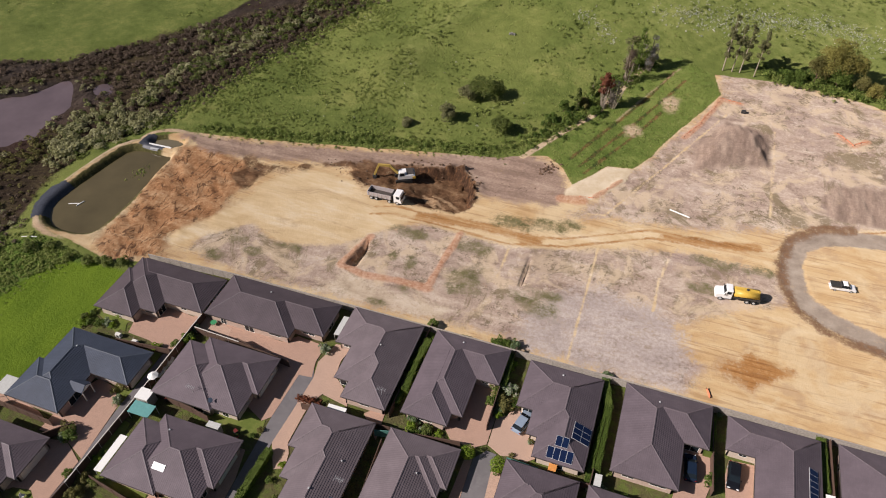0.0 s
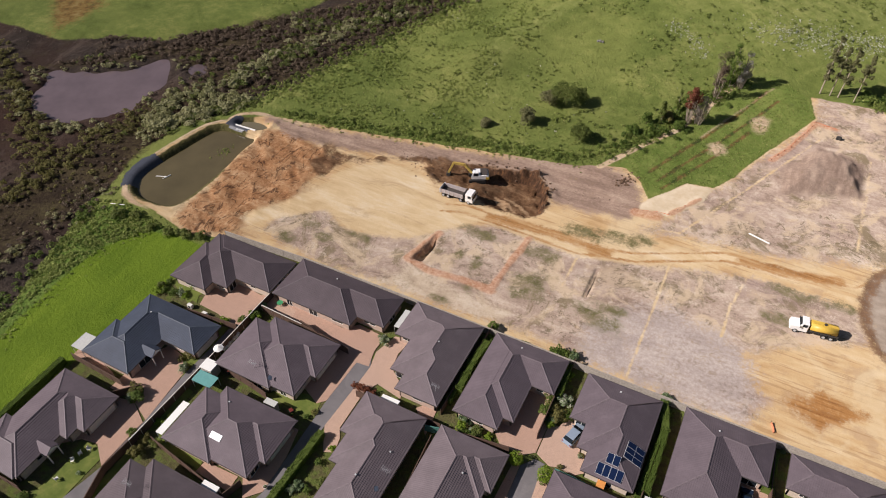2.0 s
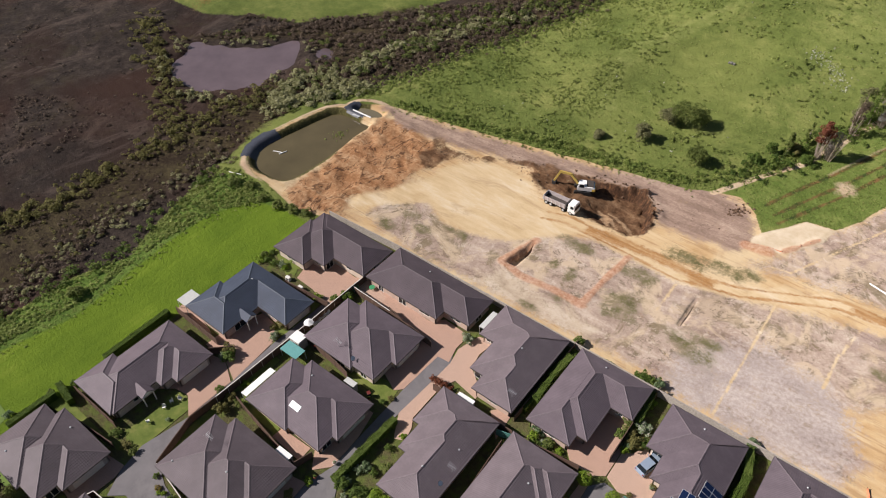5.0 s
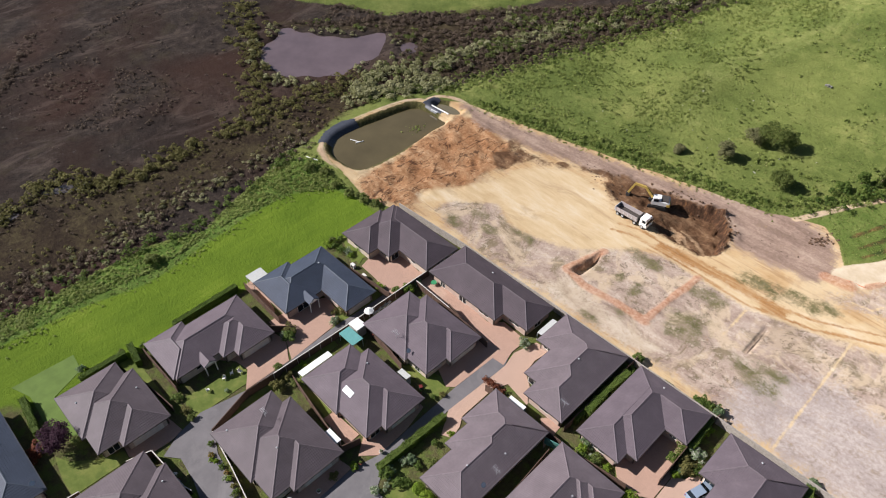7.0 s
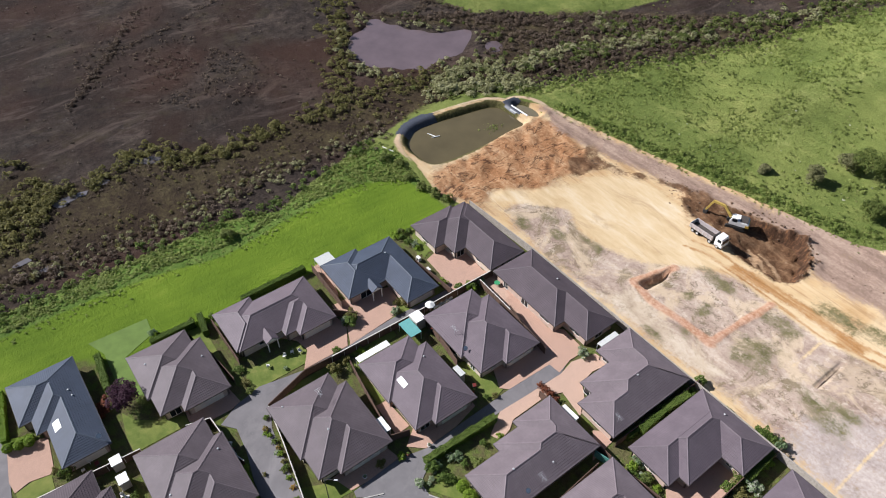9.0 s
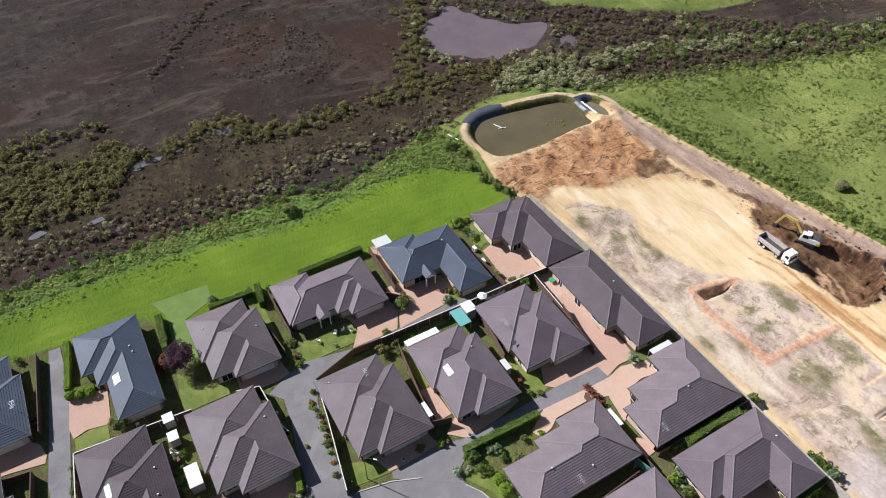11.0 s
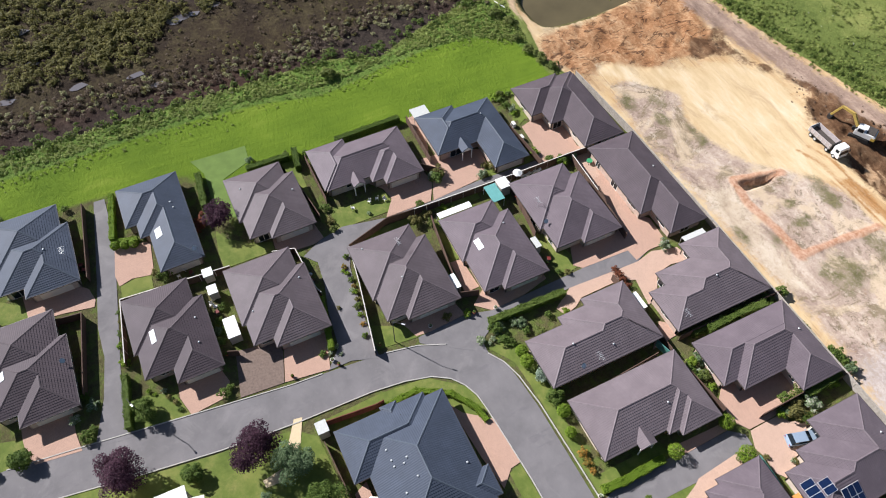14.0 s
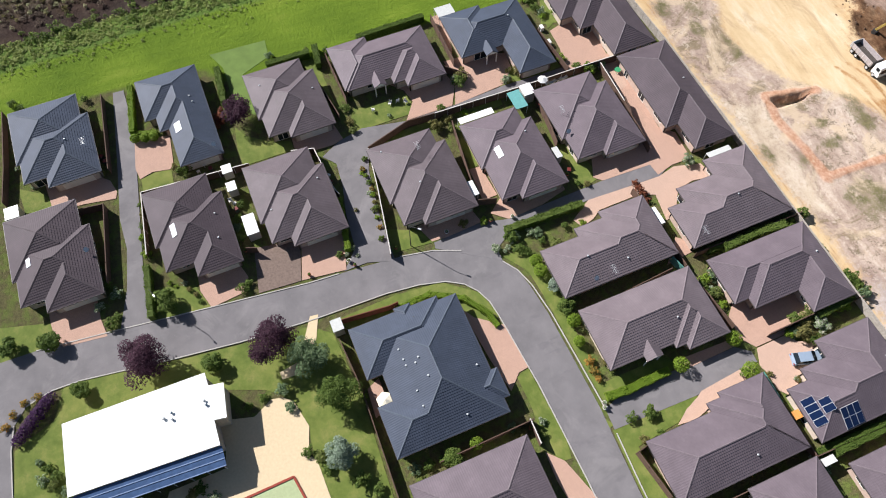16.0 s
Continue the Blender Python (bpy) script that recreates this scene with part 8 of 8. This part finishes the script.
SHED_WALL = plain("shed_wall", rgb("a9a49a"), 0.6, var=0.12)
SHEET = plain("white_sheet", rgb("e4e4df"), 0.4, var=0.04)
TEAL = plain("teal_sheet", rgb("649c98"), 0.5, var=0.1)
GREYROOF = plain("grey_sheet", rgb("bcbdb8"), 0.45, var=0.1)
shed(-59.9, -56.2, -8.2, -6.3, 2.0, SHEET, "white roofed garden shed beside a house")
shed(-70.2, -68.5, -8.8, -7.2, 1.8, SHEET, "small white garden shed behind a wall")
shed(-66.8, -65.0, -8.9, -7.4, 1.8, SHEET, "white garden shed beside a wall")
shed(-75.2, -72.9, -41.4, -39.3, 2.2, SHEET, "white garden shed at a fence")
shed(-88.0, -85.5, 35.4, 38.6, 2.2, GREYROOF, "pale grey roofed pergola at the lawn", "pergola", True)
shed(-66.0, -63.6, 41.8, 43.8, 2.3, SHEET, "white roofed garden shed at the lane")
shed(-65.6, -61.8, 39.4, 41.6, 2.0, TEAL, "teal shade canopy over a patio", "canopy", True)
shed(-63.8, -62.5, 29.6, 35.7, 2.2, SHEET, "long white awning roof against a house", "awning", True)
shed(-66.6, -65.7, 63.5, 67.6, 2.0, SHEET, "long white lean-to roof between houses", "lean_to", True)
shed(-52.2, -49.4, 25.9, 27.1, 1.9, SHEET, "narrow white garden shed at a fence")
shed(-52.8, -50.6, 41.3, 42.3, 1.9, GREYROOF, "narrow grey garden shed at a fence")
shed(-38.4, -36.5, -1.2, 0.4, 2.2, GREYROOF, "pale grey garden shed near the road")
shed(-36.9, -33.8, 50.2, 51.2, 1.8, SHEET, "narrow white garden shed between houses")
shed(-42.1, -40.7, 63.6, 67.8, 2.2, GREYROOF, "pale grey sheet awning beside a house", "awning", True)
shed(-2.2, -1.0, 52.0, 53.4, 1.0, plain("orange_timber", rgb("c98a4a"), 0.8), "low orange timber store at a patio")
shed(4.5, 5.5, 51.5, 53.5, 1.7, GREYROOF, "narrow pale grey shed beside a house")
shed(35.6, 36.8, 57.5, 61.0, 2.0, SHEET, "white shed between houses")

# the flat-roofed hall
hall = thing("hall", (-32, -28, 0), "flat white roofed hall with a blue awning", "building")
HALL = [(-37.7, -37.8), (-37.2, -19.0), (-35.3, -19.0), (-34.9, -17.0), (-30.2, -17.8), (-30.5, -19.4), (-27.1, -19.5), (-28.2, -38.6)]
ob = flat_mesh("roof", [(x, y) for x, y in HALL], 3.85, 4.0, SHEET, hall)
mid = (-32.2, -28.5)
flat_mesh("wall", [(x + (mid[0] - x) * 0.03, y + (mid[1] - y) * 0.03) for x, y in HALL], 0, 3.84, BRICK, hall)
RIB = plain("blue_rib", rgb("6d80a0"), 0.45, var=0.15)
BLUE = plain("blue_sheet", rgb("42597c"), 0.45, var=0.2, scale=1.5)
bm = bmesh.new()
v = [bm.verts.new(q) for q in ((-27.05, -19.4, 3.7), (-28.15, -38.5, 3.7), (-25.6, -38.7, 3.1), (-24.5, -19.6, 3.1), (-27.05, -19.4, 3.6), (-28.15, -38.5, 3.6), (-25.6, -38.7, 3.0), (-24.5, -19.6, 3.0))]
for f in ((0, 1, 2, 3), (7, 6, 5, 4), (0, 4, 5, 1), (1, 5, 6, 2), (2, 6, 7, 3), (3, 7, 4, 0)):
    bm.faces.new([v[k] for k in f])
aw = part("awning", bm, BLUE, hall, "blue sheet metal awning")
for f in (0.3, 0.62, 0.97):
    bm = bmesh.new()
    beam(bm, (-27.05 + 2.55 * f, -19.4 - 0.2 * f, 3.72 - 0.6 * f), (-28.15 + 2.55 * f, -38.5 - 0.2 * f, 3.72 - 0.6 * f), 0.12, 0.06)
    part("rib", bm, RIB, aw, "pale blue rib")
for k in range(9):
    y = -20.2 - k * 2.2
    bm = bmesh.new()
    tube(bm, (-24.85 - (y + 19.6) * -0.058, y, 0), (-24.85 - (y + 19.6) * -0.058, y, 3.0), 0.06)
    part("awning_post", bm, METAL, hall)
for x, y in ((-33.6, -24.3), (-32.7, -24.4), (-33.2, -25.4), (-33.5, -20.0), (-32.9, -19.9)):
    bm = bmesh.new()
    tube(bm, (x, y, 3.95), (x, y, 4.3), 0.14)
    tube(bm, (x, y, 4.3), (x, y, 4.4), 0.22, 0.12)
    part("roof_vent", bm, METAL, hall, "pale metal roof vent")

# bowling green
green = [(-13, -19.5), (-20.3, -20.2), (-20.5, -12.5), (-13.5, -11.2)]
tagged(flat_mesh("lawn_green", green, -0.05, 0.12, plain("green_carpet", rgb("a3ad84"), 0.95, var=0.08)), "pale green bowling surface", "green", kind="structure")
edge = thing("green_surround", (-20, -16, 0), "red timber edging round a bowling green", "edging")
for a, b in zip(green, green[1:] + green[:1]):
    bm = bmesh.new()
    beam(bm, (*a, 0.1), (*b, 0.1), 0.3, 0.25)
    part("edging_board", bm, plain("red_timber", rgb("8a3a2a"), 0.7), edge)

# street lamps
for x, y, ax, ay in ((-46.1, 14.2, -45.2, 15.2), (-50.9, -22.7, -49.8, -22.3)):
    s = thing("street_lamp", (x, y, 0), "slim grey street lamp at the kerb", "street lamp")
    bm = bmesh.new()
    tube(bm, (x, y, 0), (x, y, 6.3), 0.08, 0.05)
    part("pole", bm, STEEL, s)
    bm = bmesh.new()
    tube(bm, (x, y, 6.25), (ax, ay, 6.45), 0.04)
    part("arm", bm, STEEL, s)
    bm = bmesh.new()
    beam(bm, (ax, ay, 6.42), (ax + (ax - x) * 0.4, ay + (ay - y) * 0.4, 6.46), 0.2, 0.1)
    part("lamp_head", bm, METAL, s)

# parasol and a green toy at the patios
s = thing("parasol", (-24.8, 2.1, 0), "cream patio parasol, open", "parasol")
bm = bmesh.new()
tube(bm, (-24.8, 2.1, 0), (-24.8, 2.1, 2.4), 0.03)
part("pole", bm, METAL, s)
bm = bmesh.new()
tube(bm, (-24.8, 2.1, 1.95), (-24.8, 2.1, 2.45), 1.25, 0.05, 6)
part("canopy", bm, plain("cream_cloth", rgb("efe7d0"), 0.9), s)
s = thing("parasol", (-66.0, 46.4, 0), "white patio parasol, open", "parasol")
bm = bmesh.new()
tube(bm, (-66.0, 46.4, 0), (-66.0, 46.4, 2.2), 0.03)
part("pole", bm, METAL, s)
bm = bmesh.new()
tube(bm, (-66.0, 46.4, 1.85), (-66.0, 46.4, 2.25), 0.9, 0.05, 8)
part("canopy", bm, SHEET, s)


VIOLET = [(0.44 * k, -0.5 * k, 0.55, 0.8 + 0.2 * math.sin(math.pi * k / 10)) for k in range(11)]
ob = new("hedge", leaf_mesh("hedge", leaves(77, VIOLET, 3600, 0.11), LEAF["violet"]))
ob.matrix_basis = Matrix.Translation((-43.4, -40.0, 0))
tagged(ob, "deep violet rounded hedge in a road side bed", "hedge", "hedges")
for x, y in ((-44.3, -41.8), (-44.0, -43.6), (-43.0, -45.2), (-41.6, -46.4)):
    shrub("orange", x, y, 0.7)


# ---- garden clutter ----
POTS = [(-47.3, -1.6), (-48.8, 4.0), (-46.2, 5.2), (-46.5, 11.9), (-45.2, 27.2), (-45.2, 26.2), (-56.6, 24.6), (-55.6, 24.9), (-14.1, 18.9), (-54.9, -9.3), (-48.1, 42.0)]
URNS = [(-47.2, 4.6), (-44.5, 30.6), (-46.0, 20.1), (-12.6, 29.4), (-13.2, 29.6)]
CHAIRS = [(-64.3, -9.1), (-63.6, -8.6), (-72.5, -11.2), (-71.6, -12.4), (-72.5, 22.3), (-72.5, 20.9), (-71.8, 23.5), (-72.3, 17.8), (-62.8, 6.7), (-54.7, 46.4)]
BINS = [(-71.1, -10.4), (-62.2, -8.6), (-61.3, 6.5), (-80.2, -26.1), (-79.0, -25.7), (-66.5, -8.4), (-53.9, 25.1), (-62.0, 44.1), (-61.1, 44.4), (-48.5, 42.5)]
LOUNGERS = [(-66.0, 48.0), (-66.1, 49.2), (-66.0, 50.2)]
FLOWERS = [(-40.5, 28.6), (-39.5, 27.1), (-41.0, 29.8), (-39.7, 28.9), (-48.3, 4.7), (-49.0, 5.9), (-49.5, 4.7), (-47.7, 6.1), (-70.2, 20.0), (-83.6, -39.3), (-79.3, -37.3)]
POT_CLAY = plain("terracotta", rgb("a8624a"), 0.85)
POT_WHITE = plain("white_glaze", rgb("e9e6de"), 0.4)
BIN_BODY = plain("bin_plastic", rgb("3b423f"), 0.6)
BIN_LID = plain("bin_lid", rgb("6f2f2a"), 0.5)
SOIL = plain("potting_soil", rgb("4a392c"), 0.95)


def pot(x, y, material, words, r=0.24):
    p = thing("flower_pot", (x, y, 0.09), words, "pot", "garden pots")
    bm = bmesh.new()
    tube(bm, (x, y, 0.08), (x, y, 0.5), r * 0.7, r, 14)
    tube(bm, (x, y, 0.46), (x, y, 0.54), r * 1.12, r * 1.12, 14)
    part("pot", bm, material, p)
    bm = bmesh.new()
    tube(bm, (x, y, 0.53), (x, y, 0.55), r * 0.95, n=12)
    part("soil", bm, SOIL, p)
    plant = new("plant", leaf_mesh("plant", leaves(int(abs(x * 10)), [(0, 0, 0.6, 0.2), (0.08, 0.06, 0.7, 0.13)], 80, 0.07), LEAF["flower" if material is POT_WHITE else "green"]))
    plant.parent = p


def garden_chair(x, y, turn):
    c = thing("garden_chair", (x, y, 0.09), "white plastic garden chair on the grass", "chair", "garden chairs")
    c.matrix_basis = Matrix.Translation((x, y, 0.09)) @ Matrix.Rotation(turn, 4, "Z")
    put("seat", cube(-0.26, 0.26, -0.26, 0.26, 0.4, 0.44, 0.015), POT_WHITE, c)
    put("backrest", cube(-0.28, -0.23, -0.26, 0.26, 0.44, 0.88, 0.015), POT_WHITE, c)
    for sx in (-0.23, 0.23):
        for sy in (-0.23, 0.23):
            put("leg", cube(sx - 0.025, sx + 0.025, sy - 0.025, sy + 0.025, 0, 0.4), POT_WHITE, c)


def wheelie_bin(x, y, turn):
    b = thing("wheelie_bin", (x, y, 0.08), "dark wheelie bin with a red lid beside a house", "bin", "wheelie bins")
    b.matrix_basis = Matrix.Translation((x, y, 0.08)) @ Matrix.Rotation(turn, 4, "Z")
    put("body", prism([(-0.24, 0.1), (-0.3, 0.95), (0.3, 0.95), (0.22, 0.05)], -0.27, 0.27, 0.02), BIN_BODY, b)
    put("lid", cube(-0.34, 0.33, -0.29, 0.29, 0.95, 1.03, 0.02), BIN_LID, b, "red lid")
    for s in (-1, 1):
        bm = bmesh.new()
        tube(bm, (-0.24, s * 0.24, 0.1), (-0.24, s * 0.31, 0.1), 0.1, n=12)
        put("wheel", bm, RUBBER, b)


def lounger(x, y):
    c = thing("garden_lounger", (x, y, 0.08), "white garden lounger beside a wall", "lounger", "garden loungers")
    c.matrix_basis = Matrix.Translation((x, y, 0.08)) @ Matrix.Rotation(1.5, 4, "Z")
    put("bed", cube(-0.9, 0.5, -0.33, 0.33, 0.3, 0.38, 0.03), POT_WHITE, c)
    put("backrest", prism([(0.5, 0.3), (1.05, 0.66), (1.0, 0.72), (0.46, 0.38)], -0.33, 0.33, 0.02), POT_WHITE, c)
    for sx in (-0.8, 0.4):
        for sy in (-0.27, 0.27):
            put("leg", cube(sx - 0.03, sx + 0.03, sy - 0.03, sy + 0.03, 0, 0.3), METAL, c)


for x, y in POTS:
    pot(x, y, POT_CLAY, "terracotta pot with a leafy plant")
for x, y in URNS:
    pot(x, y, POT_WHITE, "white glazed pot with a pale plant", 0.3)
for k, (x, y) in enumerate(CHAIRS):
    garden_chair(x, y, 1.1 * k)
for k, (x, y) in enumerate(BINS):
    wheelie_bin(x, y, 0.3 * k)
for x, y in LOUNGERS:
    lounger(x, y)
for x, y in FLOWERS:
    shrub("flower", x, y, random.uniform(0.35, 0.55))
scatter("pond_weed", TUFT, np.column_stack([rng.normal(-104.3, 0.9, 60), rng.normal(93.0, 1.3, 60), np.full(60, -1.05), rng.uniform(0.15, 0.4, 60)]), LEAF["grass"], "patch of green weed floating on the pond", "water weed")

# ---- roof aerials, patio and border planting ----
def aerial(number, x, y, dish):
    """A television aerial, or a small dish, on a short mast that stands on a roof."""
    z = roof_height(dict(HOUSES)[number], x, y)
    t = thing("satellite_dish" if dish else "roof_aerial", (x, y, z), "small grey satellite dish on a roof" if dish else "thin metal television aerial on a roof", "dish" if dish else "aerial", "roof aerials")
    bm = bmesh.new()
    tube(bm, (x, y, z - 0.1), (x, y, z + (0.6 if dish else 1.5)), 0.025, n=6)
    part("mast", bm, METAL, t)
    bm = bmesh.new()
    if dish:
        for k in range(3):
            r0, r1, d0, d1 = 0.13 * k, 0.13 * (k + 1), 0.02 * k * k, 0.02 * (k + 1) ** 2
            tube(bm, (x + 0.1 + d0, y + 0.1, z + 0.6 + d0), (x + 0.1 + d1 + 0.01, y + 0.1, z + 0.6 + d1 + 0.01), max(r0, 0.02), r1, 14)
        part("reflector", bm, METAL, t, "pale grey reflector")
    else:
        beam(bm, (x - 0.7, y, z + 1.45), (x + 0.7, y, z + 1.45), 0.03, 0.03)
        part("spine", bm, METAL, t)
        for k in range(6):
            bm = bmesh.new()
            u = x - 0.65 + 0.26 * k
            beam(bm, (u, y - 0.45 + 0.03 * k, z + 1.48), (u, y + 0.45 - 0.03 * k, z + 1.48), 0.025, 0.025)
            part("rod", bm, METAL, t)


for number, x, y, dish in ((15, -29.4, 36.3, True), (15, -29.2, 39.2, False), (14, -29.4, 54.7, False), (1, -81.4, -27.4, False), (2, -73.6, -8.6, True), (3, -62.6, -30.6, True), (11, -57.3, 45.2, False), (11, -54.0, 44.6, True), (13, -59.3, 20.8, False)):
    aerial(number, x, y, dish)

paving("tan", [(-65.6, 58.3), (-65.7, 61.0), (-60.4, 60.2), (-59.9, 58.0)])
t = thing("garden_table", (-63.7, 60.0, 0.1), "green plastic patio table with two chairs", "table")
GREEN_PLASTIC = plain("green_plastic", rgb("3f8f62"), 0.45, var=0.08)
bm = bmesh.new()
tube(bm, (-63.7, 60.0, 0.68), (-63.7, 60.0, 0.73), 0.55, n=18)
part("tabletop", bm, GREEN_PLASTIC, t)
for sx in (-0.35, 0.35):
    for sy in (-0.35, 0.35):
        bm = bmesh.new()
        tube(bm, (-63.7 + sx, 60.0 + sy, 0.1), (-63.7 + sx * 0.8, 60.0 + sy * 0.8, 0.68), 0.03, n=6)
        part("leg", bm, GREEN_PLASTIC, t)
AC_BOX = plain("appliance_white", rgb("dcdad3"), 0.4, var=0.05)
for x, y in ((-77.7, 52.2), (-74.1, 51.9)):
    t = thing("air_conditioner", (x, y, 0), "white outdoor air conditioner beside a fence", "air conditioner", "outdoor units")
    part("casing", cube(x - 0.5, x + 0.5, y - 0.3, y + 0.3, 0.05, 0.85, 0.03), AC_BOX, t)
    bm = bmesh.new()
    tube(bm, (x, y - 0.29, 0.45), (x, y - 0.33, 0.45), 0.3, n=18)
    part("grille", bm, STEEL, t, "dark round fan grille")
for x, y, r, kind in ((-42.4, 51.3, 0.7, "copper"), (-41.3, 51.4, 0.8, "copper"), (-40.2, 51.4, 0.8, "copper"), (-39.0, 51.4, 0.7, "copper"),
                      (-61.9, 12.0, 0.6, "orange"), (-60.4, 12.1, 0.5, "round"), (-59.1, 12.2, 0.6, "green"), (-57.9, 12.1, 0.5, "orange"), (-56.7, 12.0, 0.6, "round"), (-55.4, 11.8, 0.5, "olive"), (-54.2, 11.6, 0.6, "green"), (-52.6, 11.2, 0.5, "round"), (-50.9, 11.0, 0.5, "orange"),
                      (-69.1, -22.3, 0.6, "green"), (-67.4, -22.6, 0.5, "olive"), (-65.4, -22.9, 0.6, "green"), (-63.3, -23.2, 0.7, "round"), (-61.5, -23.3, 0.5, "green"), (-59.9, -23.3, 0.9, "round"),
                      (-60.8, -8.8, 0.8, "green"), (-59.0, -9.2, 0.9, "bluegreen"), (-57.2, -9.4, 0.9, "green"), (-65.9, 55.5, 1.5, "green"), (-65.7, 31.7, 0.8, "round"), (-65.4, 33.2, 0.6, "green"),
                      (-85.7, 52.3, 1.1, "round"), (-84.3, 52.9, 0.9, "green"), (-82.5, 53.3, 1.0, "green"), (-80.4, 53.8, 0.8, "round"), (-69.8, 52.2, 1.1, "round"), (-71.0, 51.2, 0.8, "green"),
                      (-41.4, 29.3, 1.1, "bluegreen"), (-39.9, 27.7, 0.6, "flower"), (-40.4, 32.9, 0.9, "bluegreen"), (-38.1, 30.1, 0.7, "green"), (-19.2, 30.6, 0.8, "orange"), (-17.7, 30.5, 0.8, "orange"), (-16.4, 30.6, 0.6, "orange"),
                      (-23.8, 52.4, 1.0, "round"), (-21.0, 52.5, 1.2, "dark"), (-19.3, 52.6, 0.8, "round"), (-12.3, 61.9, 1.3, "olive"), (-11.7, 59.6, 1.1, "bluegreen"), (-15.0, 72.5, 1.2, "green"), (-13.2, 72.7, 1.2, "dark"), (-12.3, 68.9, 1.2, "round"), (-27.3, 63.3, 1.1, "round"), (-27.0, 69.6, 1.3, "green")):
    shrub(kind, x, y, r)
